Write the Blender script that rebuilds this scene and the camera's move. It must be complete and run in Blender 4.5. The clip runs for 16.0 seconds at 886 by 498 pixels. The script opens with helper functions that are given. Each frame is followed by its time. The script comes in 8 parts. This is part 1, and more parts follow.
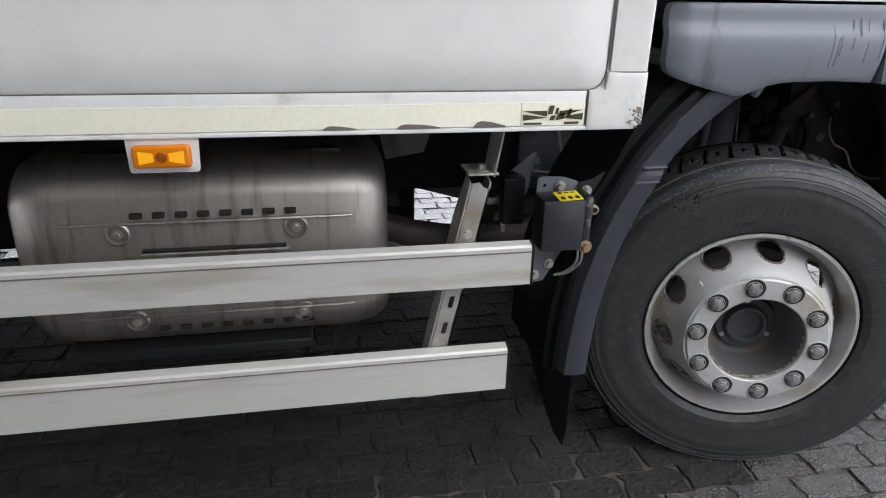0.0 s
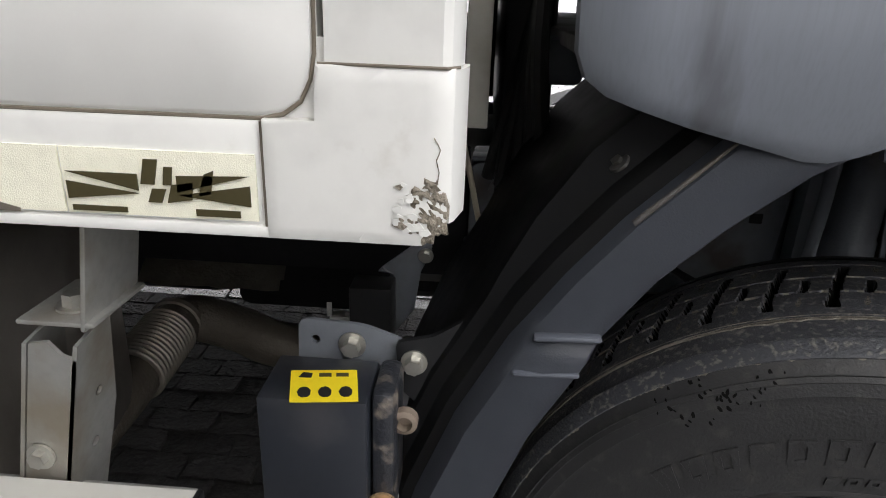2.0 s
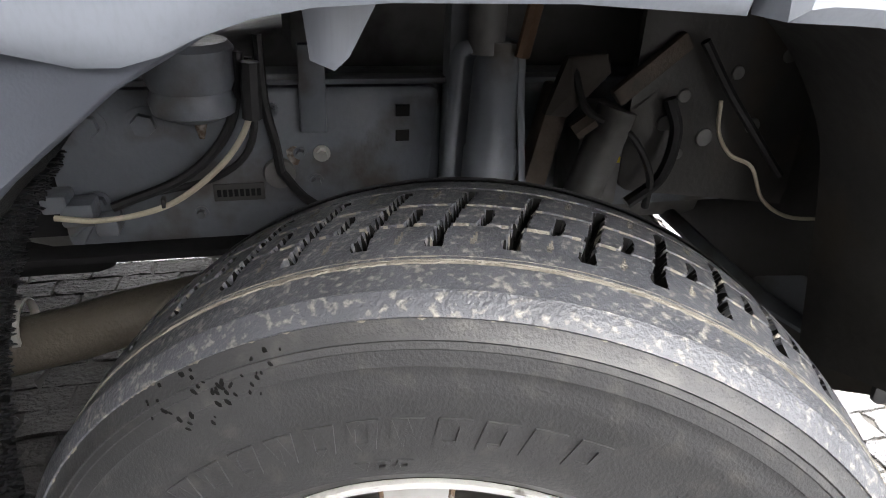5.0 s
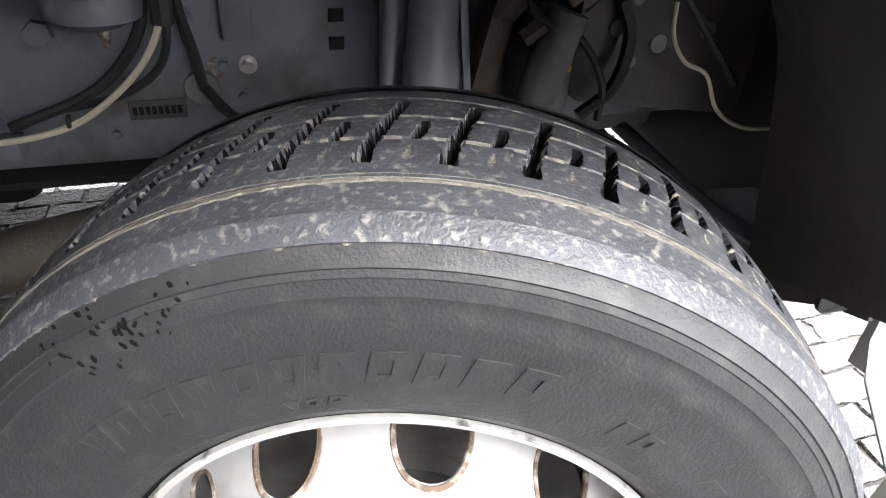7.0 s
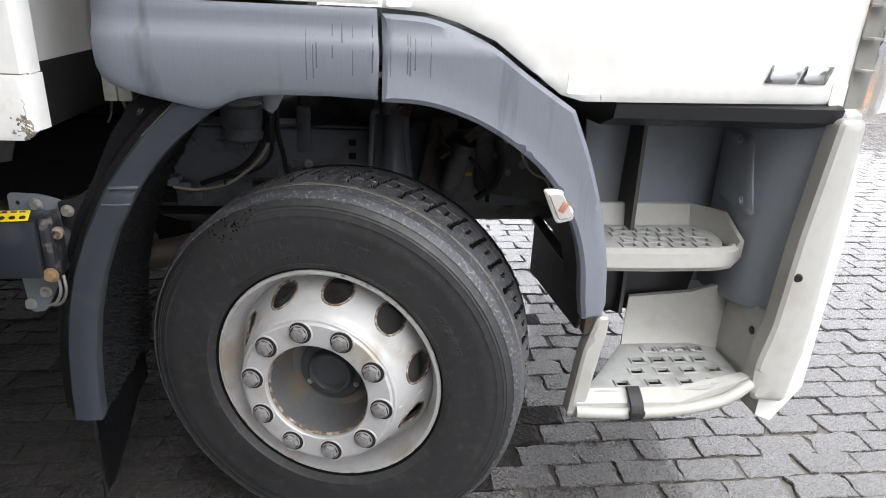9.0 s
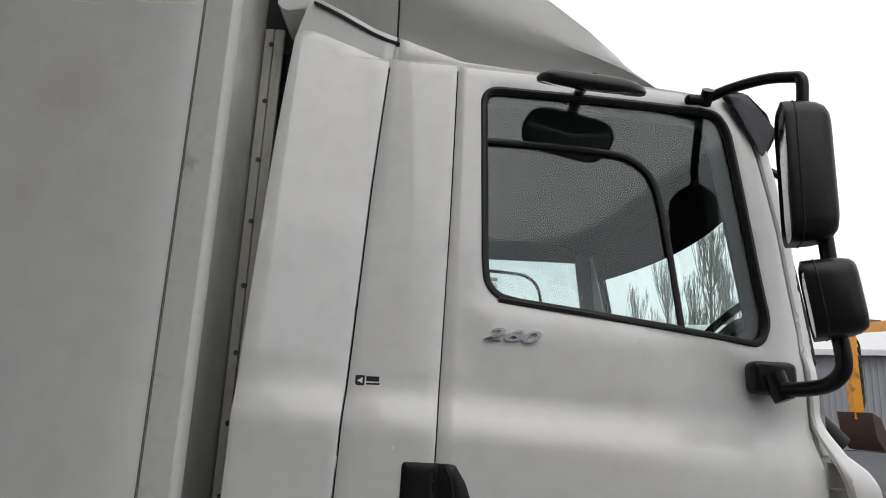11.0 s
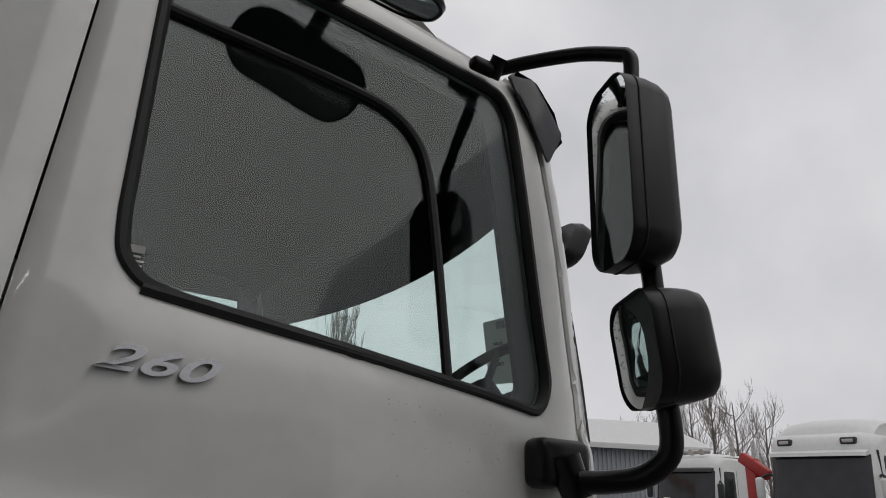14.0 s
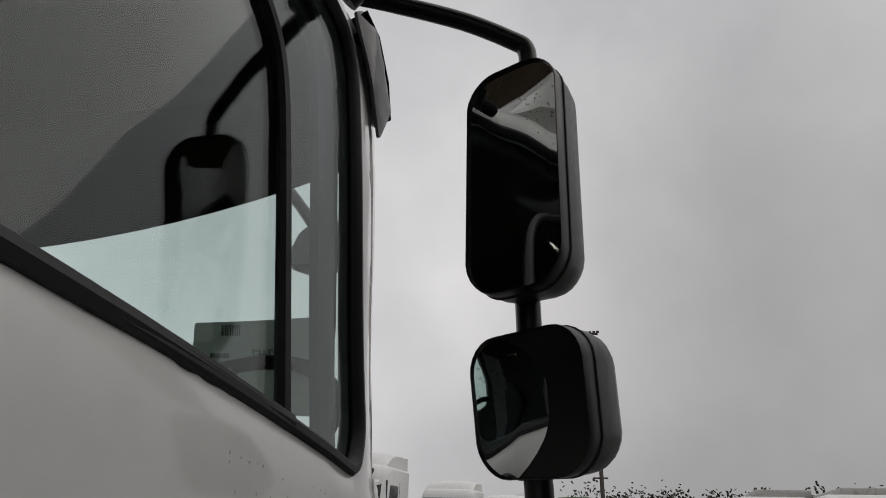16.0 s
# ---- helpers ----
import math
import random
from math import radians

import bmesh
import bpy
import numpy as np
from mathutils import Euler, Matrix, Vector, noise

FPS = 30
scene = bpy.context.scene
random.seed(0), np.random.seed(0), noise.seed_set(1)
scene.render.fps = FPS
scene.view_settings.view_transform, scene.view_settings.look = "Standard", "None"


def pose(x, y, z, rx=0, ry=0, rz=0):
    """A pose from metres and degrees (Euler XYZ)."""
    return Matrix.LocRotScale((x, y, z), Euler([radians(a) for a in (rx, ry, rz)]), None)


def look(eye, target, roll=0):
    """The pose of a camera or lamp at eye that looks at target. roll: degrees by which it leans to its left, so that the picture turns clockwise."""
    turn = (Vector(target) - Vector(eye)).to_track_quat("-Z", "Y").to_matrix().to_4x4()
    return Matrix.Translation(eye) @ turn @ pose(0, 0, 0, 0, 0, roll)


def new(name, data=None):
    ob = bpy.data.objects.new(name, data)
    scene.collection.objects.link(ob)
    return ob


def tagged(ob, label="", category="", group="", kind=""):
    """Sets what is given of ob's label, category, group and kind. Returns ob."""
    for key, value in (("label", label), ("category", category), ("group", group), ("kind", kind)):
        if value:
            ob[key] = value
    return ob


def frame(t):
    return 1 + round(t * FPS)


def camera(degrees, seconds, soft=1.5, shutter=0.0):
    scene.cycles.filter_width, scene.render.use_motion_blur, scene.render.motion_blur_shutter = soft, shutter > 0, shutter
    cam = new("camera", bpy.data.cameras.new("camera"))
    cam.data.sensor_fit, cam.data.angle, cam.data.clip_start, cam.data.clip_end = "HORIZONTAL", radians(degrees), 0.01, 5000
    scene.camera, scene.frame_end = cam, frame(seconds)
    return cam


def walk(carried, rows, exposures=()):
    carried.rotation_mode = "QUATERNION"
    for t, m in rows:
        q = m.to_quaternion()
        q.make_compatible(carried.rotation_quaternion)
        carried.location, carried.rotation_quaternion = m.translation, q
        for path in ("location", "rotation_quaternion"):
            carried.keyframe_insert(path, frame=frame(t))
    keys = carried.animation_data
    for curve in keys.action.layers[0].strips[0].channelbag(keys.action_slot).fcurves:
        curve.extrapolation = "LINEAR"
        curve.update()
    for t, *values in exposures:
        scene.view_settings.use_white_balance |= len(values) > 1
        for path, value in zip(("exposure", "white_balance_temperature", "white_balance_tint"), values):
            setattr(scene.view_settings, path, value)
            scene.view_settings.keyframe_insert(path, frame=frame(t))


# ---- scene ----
cam = camera(68.5, 16.0, soft=1.0)
PATH = [
    (0, (-1.173, -1.406, 1.431), (-0.821, 0.403, 0.653), 1.3),
    (0.5, (-0.905, -1.294, 1.382), (-0.616, 0.529, 0.614), 1.5),
    (1, (-0.691, -1.075, 1.364), (-0.54, 0.767, 0.599), 1.5),
    (1.5, (-0.54, -0.767, 1.336), (-0.542, 1.092, 0.599), 1.6),
    (2, (-0.461, -0.518, 1.29), (-0.565, 1.347, 0.575), 2.0),
    (2.5, (-0.441, -0.372, 1.283), (-0.561, 1.488, 0.556), 2.4),
    (3, (-0.424, -0.37, 1.28), (-0.531, 1.48, 0.527), 2.3),
    (3.5, (-0.354, -0.513, 1.279), (-0.38, 1.327, 0.494), 1.9),
    (4, (-0.235, -0.616, 1.304), (-0.082, 1.209, 0.499), 2.2),
    (4.5, (-0.156, -0.493, 1.294), (0.16, 1.292, 0.448), 2.6),
    (4.7, (-0.124, -0.417, 1.277), (0.252, 1.343, 0.405), 2.7),
    (6.8, (-0.077, -0.22, 1.205), (0.48, 1.352, 0.101), 3.6),
    (7, (-0.074, -0.301, 1.223), (0.478, 1.265, 0.109), 3.8),
    (7.5, (-0.019, -0.583, 1.251), (0.453, 1.011, 0.139), 3.6),
    (8, (0.046, -0.86, 1.279), (0.445, 0.785, 0.214), 3.7),
    (8.2, (0.065, -0.977, 1.297), (0.442, 0.703, 0.281), 3.6),
    (10.3, (0.155, -1.722, 1.661), (0.243, 0.276, 1.628), 2.4),
    (10.5, (0.134, -1.741, 1.685), (0.223, 0.255, 1.783), 2.4),
    (11, (0.122, -1.806, 1.777), (0.163, 0.144, 2.222), 2.6),
    (11.5, (0.104, -1.812, 1.799), (0.118, 0.011, 2.622), 2.5),
    (12, (0.124, -1.772, 1.797), (0.124, 0.036, 2.654), 2.6),
    (12.5, (0.145, -1.663, 1.771), (0.147, 0.165, 2.581), 2.8),
    (13, (0.127, -1.445, 1.776), (0.38, 0.397, 2.514), 2.8),
    (13.5, (0.129, -1.165, 1.785), (0.81, 0.575, 2.497), 2.8),
    (14, (0.201, -0.911, 1.808), (1.221, 0.658, 2.514), 2.7),
    (14.5, (0.232, -0.694, 1.854), (1.579, 0.607, 2.556), 2.5),
    (15, (0.251, -0.503, 1.898), (1.851, 0.423, 2.661), 2.4),
    (15.5, (0.242, -0.364, 1.904), (1.969, 0.269, 2.69), 2),
    (16, (0.219, -0.304, 1.89), (1.962, 0.253, 2.698), 1.8),
]
EXPOSURES = [(0, 2.3, 6250, 10), (1.5, 2.25, 6400, 10), (2.5, 2.35, 6750, 10), (3.5, 2.45, 6500, 10), (4, 3.05, 6650, 10), (4.5, 3.92, 6700, 10), (7, 4.35, 6500, 10), (7.5, 3.75, 6500, 10), (8, 3.4, 6400, 10), (8.3, 3.2, 6400, 10), (10.2, 1.6, 6500, 10), (10.5, 1.32, 6500, 10), (11, 0.77, 6500, 10), (11.5, 0.18, 6500, 10), (12, 0.1, 6400, 10), (13, 0.0, 6500, 10), (14, -0.02, 6550, 10), (15, 0.03, 6650, 10), (16, -0.04, 6700, 10)]
walk(cam, [(t, look(eye, target, roll)) for t, eye, target, roll in PATH], EXPOSURES)

# ---- world and light ----
world = bpy.data.worlds.new("overcast_sky")
scene.world = world
world.use_nodes = True
wn, wl = world.node_tree.nodes, world.node_tree.links
wn.clear()
w_out, w_bg = wn.new("ShaderNodeOutputWorld"), wn.new("ShaderNodeBackground")
w_sky, w_co = wn.new("ShaderNodeTexSky"), wn.new("ShaderNodeTexCoord")
w_sky.sky_type, w_sky.sun_disc = "NISHITA", False
w_sky.sun_elevation, w_sky.sun_rotation = radians(60), radians(173)
w_sky.air_density, w_sky.dust_density = 1.0, 4.0
w_hsv = wn.new("ShaderNodeHueSaturation")
w_hsv.inputs["Saturation"].default_value, w_hsv.inputs["Value"].default_value = 0.12, 0.55
w_cloud, w_ramp, w_mix = wn.new("ShaderNodeTexNoise"), wn.new("ShaderNodeValToRGB"), wn.new("ShaderNodeMix")
w_cloud.inputs["Scale"].default_value, w_cloud.inputs["Detail"].default_value = 2.2, 5.0
w_ramp.color_ramp.elements[0].position, w_ramp.color_ramp.elements[0].color = 0.32, (5.2, 5.25, 5.55, 1)
w_ramp.color_ramp.elements[1].position, w_ramp.color_ramp.elements[1].color = 0.68, (7.6, 7.6, 7.85, 1)
w_mix.data_type = "RGBA"
w_mix.inputs[0].default_value = 0.8
wl.new(w_sky.outputs[0], w_hsv.inputs["Color"])
wl.new(w_co.outputs["Generated"], w_cloud.inputs["Vector"])
wl.new(w_cloud.outputs["Fac"], w_ramp.inputs[0])
wl.new(w_hsv.outputs[0], w_mix.inputs[6])
wl.new(w_ramp.outputs[0], w_mix.inputs[7])
w_last = w_mix.outputs[2]
for towards, lo, hi, gain in (((0.93, -0.36, 0.06), 0.72, 1.0, 0.66), ((0.52, 0.66, 0.54), 0.55, 1.0, 1.22)):
    w_dot, w_map, w_mul = wn.new("ShaderNodeVectorMath"), wn.new("ShaderNodeMapRange"), wn.new("ShaderNodeVectorMath")
    w_dot.operation, w_mul.operation, w_map.interpolation_type = "DOT_PRODUCT", "SCALE", "SMOOTHSTEP"
    w_dot.inputs[1].default_value = towards
    w_map.inputs[1].default_value, w_map.inputs[2].default_value, w_map.inputs[3].default_value, w_map.inputs[4].default_value = lo, hi, 1.0, gain
    wl.new(w_co.outputs["Generated"], w_dot.inputs[0])
    wl.new(w_dot.outputs["Value"], w_map.inputs[0])
    wl.new(w_last, w_mul.inputs[0])
    wl.new(w_map.outputs[0], w_mul.inputs["Scale"])
    w_last = w_mul.outputs[0]
wl.new(w_last, w_bg.inputs["Color"])
w_bg.inputs["Strength"].default_value = 0.1
wl.new(w_bg.outputs[0], w_out.inputs[0])

sun_data = bpy.data.lights.new("sun", "SUN")
sun_data.energy, sun_data.angle, sun_data.color = 0.6, radians(70), (1.0, 0.97, 0.93)
sun = new("sun", sun_data)
sun.matrix_world = look((1, -8, 14), (0, 0, 0))


# ---- materials ----
def shader(name):
    m = bpy.data.materials.new(name)
    m.use_nodes = True
    n, l = m.node_tree.nodes, m.node_tree.links
    return m, n, l, n["Principled BSDF"]


def surface(name, col, rough=0.5, metal=0.0, var=0.12, scale=5.0, bump=0.0, bscale=80.0, dirt=None, dscale=4.0, cover=0.4,
            coat=0.0, stretch=(1, 1, 1), rvar=0.12, spec=0.5, random_tone=0.0, bdist=0.004):
    """A painted, moulded or worn surface: tone and gloss vary at two scales, with patches of dirt and fine relief."""
    m, n, l, bsdf = shader(name)
    co, mp = n.new("ShaderNodeTexCoord"), n.new("ShaderNodeMapping")
    mp.inputs["Scale"].default_value = stretch
    l.new(co.outputs["Object"], mp.inputs["Vector"])

    def noise_tex(s, detail=5.0, straight=False):
        t = n.new("ShaderNodeTexNoise")
        t.inputs["Scale"].default_value, t.inputs["Detail"].default_value = s, detail
        l.new(co.outputs["Object"] if straight else mp.outputs[0], t.inputs["Vector"])
        return t

    def mixed(fac, a, b):
        x = n.new("ShaderNodeMix")
        x.data_type = "RGBA"
        for socket, v in ((x.inputs[0], fac), (x.inputs[6], a), (x.inputs[7], b)):
            if isinstance(v, bpy.types.NodeSocket):
                l.new(v, socket)
            else:
                socket.default_value = v if isinstance(v, float) else (*v, 1)
        return x.outputs[2]

    big, small = noise_tex(scale), noise_tex(scale * 9, 8.0)
    lo, hi = [c * (1 - var) for c in col], [min(c * (1 + var), 1) for c in col]
    colour = mixed(big.outputs["Fac"], lo, hi)
    colour = mixed(mixed_fac(n, l, small.outputs["Fac"], 0.45, 0.75, 0.35), colour, [c * 0.8 for c in col])
    if random_tone:
        info, mr = n.new("ShaderNodeObjectInfo"), n.new("ShaderNodeMapRange")
        geo = n.new("ShaderNodeNewGeometry")
        add = n.new("ShaderNodeMath")
        add.operation = "ADD"
        l.new(info.outputs["Random"], add.inputs[0])
        l.new(geo.outputs["Random Per Island"], add.inputs[1])
        mr.inputs[2].default_value = 2.0
        mr.inputs[3].default_value, mr.inputs[4].default_value = 1 - random_tone, 1 + random_tone
        l.new(add.outputs[0], mr.inputs[0])
        hv = n.new("ShaderNodeHueSaturation")
        l.new(mr.outputs[0], hv.inputs["Value"])
        l.new(colour, hv.inputs["Color"])
        colour = hv.outputs[0]
    if dirt:
        patches = noise_tex(dscale, 9.0)
        colour = mixed(mixed_fac(n, l, patches.outputs["Fac"], 0.62 - cover * 0.3, 0.72 - cover * 0.1, 0.85), colour, dirt)
    l.new(colour, bsdf.inputs["Base Color"])
    mr = n.new("ShaderNodeMapRange")
    mr.inputs[3].default_value, mr.inputs[4].default_value = max(rough - rvar, 0.02), min(rough + rvar, 1)
    l.new(small.outputs["Fac"], mr.inputs[0])
    l.new(mr.outputs[0], bsdf.inputs["Roughness"])
    bsdf.inputs["Metallic"].default_value = metal
    bsdf.inputs["Specular IOR Level"].default_value = spec
    bsdf.inputs["Coat Weight"].default_value, bsdf.inputs["Coat Roughness"].default_value = coat, 0.03 if coat > 0.8 else 0.08
    if bump:
        relief, bp = noise_tex(bscale, 6.0), n.new("ShaderNodeBump")
        bp.inputs["Strength"].default_value, bp.inputs["Distance"].default_value = bump, bdist
        l.new(relief.outputs["Fac"], bp.inputs["Height"])
        l.new(bp.outputs[0], bsdf.inputs["Normal"])
    return m


def mixed_fac(n, l, socket, lo, hi, top):
    mr = n.new("ShaderNodeMapRange")
    mr.inputs[1].default_value, mr.inputs[2].default_value, mr.inputs[4].default_value = lo, hi, top
    l.new(socket, mr.inputs[0])
    return mr.outputs[0]


def glass(name, tint, ior=1.5):
    m, n, l, bsdf = shader(name)
    n.remove(bsdf)
    tr, gl, mx, lw = (n.new("ShaderNode" + k) for k in ("BsdfTransparent", "BsdfGlossy", "MixShader", "LayerWeight"))
    power, scaled = n.new("ShaderNodeMath"), n.new("ShaderNodeMath")
    power.operation, scaled.operation = "POWER", "MULTIPLY_ADD"
    power.inputs[1].default_value = 4.2
    scaled.inputs[1].default_value, scaled.inputs[2].default_value = 0.62, ((ior - 1) / (ior + 1)) ** 2 * 1.1
    tr.inputs[0].default_value = (*tint, 1)
    gl.inputs["Roughness"].default_value = 0.01
    lw.inputs["Blend"].default_value = 0.5
    l.new(lw.outputs["Facing"], power.inputs[0])
    l.new(power.outputs[0], scaled.inputs[0])
    l.new(scaled.outputs[0], mx.inputs[0])
    l.new(tr.outputs[0], mx.inputs[1])
    l.new(gl.outputs[0], mx.inputs[2])
    l.new(mx.outputs[0], n["Material Output"].inputs[0])
    return m


def lamp_material(name, col, strength):
    m, n, l, bsdf = shader(name)
    bsdf.inputs["Base Color"].default_value = (*col, 1)
    bsdf.inputs["Roughness"].default_value = 0.15
    bsdf.inputs["Emission Color"].default_value = (*col, 1)
    bsdf.inputs["Emission Strength"].default_value = strength
    return m


CAB_WHITE = surface("cab_paint_white", (0.775, 0.772, 0.748), 0.36, var=0.03, scale=1.5, coat=0.9, rvar=0.05, dirt=(0.6, 0.585, 0.55), dscale=2.0, cover=0.03)
BOX_WHITE = surface("box_panel_white", (0.77, 0.767, 0.745), 0.36, var=0.03, scale=1.2, rvar=0.08, coat=0.1, dirt=(0.64, 0.625, 0.58), dscale=1.6, cover=0.05)
TRIM_WHITE = surface("edge_profile_white", (0.73, 0.728, 0.705), 0.4, var=0.05, scale=4, dirt=(0.5, 0.47, 0.41), dscale=9, cover=0.05)
GREY_TRIM = surface("grey_moulded_plastic", (0.172, 0.187, 0.219), 0.42, var=0.035, scale=2.5, bump=0.08, bscale=700, dirt=(0.10, 0.106, 0.12), dscale=1.2, cover=0.05, stretch=(16, 16, 1.1))
WATER_RUN = surface("grey_plastic_wet_run", (0.085, 0.093, 0.11), 0.3, var=0.05, scale=20)
GREY_FENDER = surface("grey_fender_plastic", (0.075, 0.083, 0.103), 0.45, var=0.1, scale=3, bump=0.1, bscale=500, dirt=(0.16, 0.14, 0.12), dscale=5, cover=0.22)
# Greyer and darker than the cream step walls.
STEP_TREAD = surface("step_tread_grey", (0.36, 0.368, 0.36), 0.5, var=0.08, scale=6, bump=0.15, bscale=300, dirt=(0.22, 0.21, 0.19), dscale=14, cover=0.25)
STEP_GREY = surface("step_well_grey_plastic", (0.26, 0.28, 0.31), 0.5, var=0.06, scale=3, bump=0.1, bscale=600)
BLACK_PLASTIC = surface("black_plastic", (0.011, 0.011, 0.012), 0.34, var=0.2, scale=8, bump=0.05, bscale=500, dirt=(0.016, 0.015, 0.014), dscale=9, cover=0.2, spec=0.3)
FENDER_BLACK = surface("fender_black_plastic", (0.016, 0.0165, 0.018), 0.33, var=0.2, scale=4, dirt=(0.02, 0.018, 0.016), dscale=3, cover=0.2, spec=0.4)
RUBBER = surface("black_rubber", (0.016, 0.016, 0.017), 0.6, var=0.15, scale=10)
TYRE = surface("tyre_rubber_dusty", (0.026, 0.0265, 0.028), 0.5, var=0.3, scale=5, bump=0.25, bscale=300, dirt=(0.045, 0.044, 0.042), dscale=40, cover=0.25, spec=0.5)
TREAD = surface("tyre_tread_scuffed", (0.058, 0.061, 0.070), 0.42, var=0.4, scale=16, bump=0.5, bscale=240, dirt=(0.24, 0.228, 0.205), dscale=120, cover=0.27)
MUD = surface("dried_mud", (0.2, 0.185, 0.155), 0.85, var=0.35, scale=60, bump=0.6, bscale=300, dirt=(0.06, 0.056, 0.05), dscale=60, cover=0.35)
# Near-black: shade put into tread slots and bead gap; also tar flecks.
GROOVE_SHADE_TAR = surface("groove_shade_and_tar", (0.004, 0.004, 0.004), 0.8, var=0.2, spec=0.15)
RIM = surface("wheel_silver_paint", (0.45, 0.45, 0.45), 0.38, metal=0.12, var=0.06, scale=6, bump=0.04, bscale=300, dirt=(0.33, 0.29, 0.23), dscale=9, cover=0.32)
RUST = surface("rusty_edge", (0.13, 0.088, 0.06), 0.8, var=0.5, scale=60, bump=0.5, bscale=300, dirt=(0.42, 0.40, 0.37), dscale=70, cover=0.55)
HUB_GREY = surface("hub_grey_paint", (0.11, 0.113, 0.117), 0.5, metal=0.15, var=0.15, scale=8, bump=0.1, bscale=200, dirt=(0.15, 0.12, 0.09), dscale=8, cover=0.3)
NUT = surface("wheel_nut_steel", (0.20, 0.20, 0.202), 0.75, metal=0.1, var=0.3, scale=60, bump=0.4, bscale=300, dirt=(0.12, 0.10, 0.085), dscale=70, cover=0.4)
# Matt black; on the rear rail it puts the shade into the colour.
MATT_SHADE_BLACK = surface("matt_shade_black", (0.018, 0.018, 0.019), 0.9, var=0.3, scale=8, spec=0.1)
# Near-black that stands for the shade inside holes, slots and recesses.
HOLE_SHADE = surface("recess_shade", (0.012, 0.011, 0.010), 0.8)
CHASSIS = surface("chassis_dark_paint", (0.15, 0.163, 0.183), 0.42, var=0.25, scale=9, bump=0.2, bscale=120, dirt=(0.07, 0.058, 0.045), dscale=9, cover=0.4)
SHOCK_GREY = surface("shock_absorber_grey", (0.26, 0.28, 0.31), 0.4, var=0.12, scale=6, bump=0.1, bscale=150, dirt=(0.13, 0.11, 0.085), dscale=8, cover=0.25)
LINER = surface("arch_liner_plastic", (0.055, 0.053, 0.050), 0.6, var=0.35, scale=5, bump=0.2, bscale=90, dirt=(0.07, 0.06, 0.048), dscale=6, cover=0.25)
UNDER = surface("underbody_grime", (0.19, 0.187, 0.182), 0.6, var=0.3, scale=6, dirt=(0.04, 0.034, 0.028), dscale=7, cover=0.4)
GALV = surface("galvanised_steel", (0.42, 0.42, 0.40), 0.5, metal=0.55, var=0.15, scale=12, bump=0.08, bscale=200, dirt=(0.3, 0.26, 0.2), dscale=8, cover=0.3)
RAIL = surface("side_guard_aluminium", (0.55, 0.545, 0.51), 0.42, metal=0.15, var=0.06, scale=4, rvar=0.08, dirt=(0.40, 0.37, 0.31), dscale=5, cover=0.2, stretch=(0.4, 1, 3))
STAINLESS = surface("brushed_stainless", (0.42, 0.39, 0.35), 0.44, metal=0.92, var=0.12, scale=4, bump=0.12, bscale=160, rvar=0.1, dirt=(0.24, 0.21, 0.17), dscale=5, cover=0.26, stretch=(7, 1, 0.8))
STEEL = surface("zinc_bolt", (0.52, 0.51, 0.47), 0.35, metal=0.8, var=0.15, scale=40)
MIRROR = surface("mirror_glass", (0.78, 0.8, 0.8), 0.02, metal=1.0, var=0.0, rvar=0.0)
TAPE = surface("reflective_tape", (0.98, 0.95, 0.79), 0.22, var=0.04, scale=10, bump=0.25, bscale=900, rvar=0.06, coat=0.5)
TAPE_WHITE = surface("reflective_patch_white", (1.0, 1.0, 0.98), 0.2, var=0.03, bump=0.25, bscale=900, coat=0.5)
TAPE_BARE = surface("worn_tape_glue", (0.16, 0.14, 0.115), 0.6, var=0.3, scale=30)
INK = surface("printed_dark", (0.06, 0.05, 0.02), 0.5, var=0.2, scale=30)
BLACK_INK = surface("printed_black", (0.015, 0.015, 0.015), 0.45, var=0.1)
FAINT_DARK = surface("show_through_print", (0.16, 0.17, 0.165), 0.6, var=0.1)
FAINT_INK = surface("faint_print", (0.5, 0.5, 0.47), 0.6, var=0.2, scale=30)
YELLOW = surface("yellow_label", (0.72, 0.56, 0.02), 0.35, var=0.05, scale=20)
# Faint glow added to lens and prisms for the light they return.
AMBER = lamp_material("amber_lens", (0.6, 0.17, 0.004), 0.03)
AMBER_GLINT = lamp_material("amber_prism_glint", (0.95, 0.45, 0.015), 0.05)
LENS_CLEAR = surface("clear_lens", (0.50, 0.46, 0.43), 0.12, var=0.1, scale=40, coat=1.0)
SIDE_GLASS = glass("tinted_side_glass", (0.88, 0.94, 0.925))
WINDSCREEN = glass("tinted_windscreen", (0.91, 0.97, 0.955))
SMOKED = surface("smoked_visor", (0.012, 0.013, 0.02), 0.12, var=0.1, spec=0.6)
DOOR_GREY = surface("door_lining_grey", (0.085, 0.094, 0.10), 0.6, var=0.06, scale=6, bump=0.1, bscale=500)
HEADLINER = surface("cab_lining_dark", (0.033, 0.035, 0.039), 0.85, var=0.1, scale=10)
SEAT = surface("seat_fabric", (0.02, 0.021, 0.025), 0.9, var=0.2, scale=30, bump=0.2, bscale=500)
CREAM_STEP = surface("step_cream_plastic", (0.41, 0.408, 0.382), 0.4, var=0.05, scale=4, dirt=(0.36, 0.34, 0.30), dscale=7, cover=0.25)
WIRE_CREAM = surface("cream_cable", (0.5, 0.45, 0.34), 0.55, var=0.1, scale=30)
BEIGE = surface("beige_duct", (0.60, 0.585, 0.52), 0.42, var=0.05, dirt=(0.42, 0.39, 0.32), dscale=7, cover=0.2)
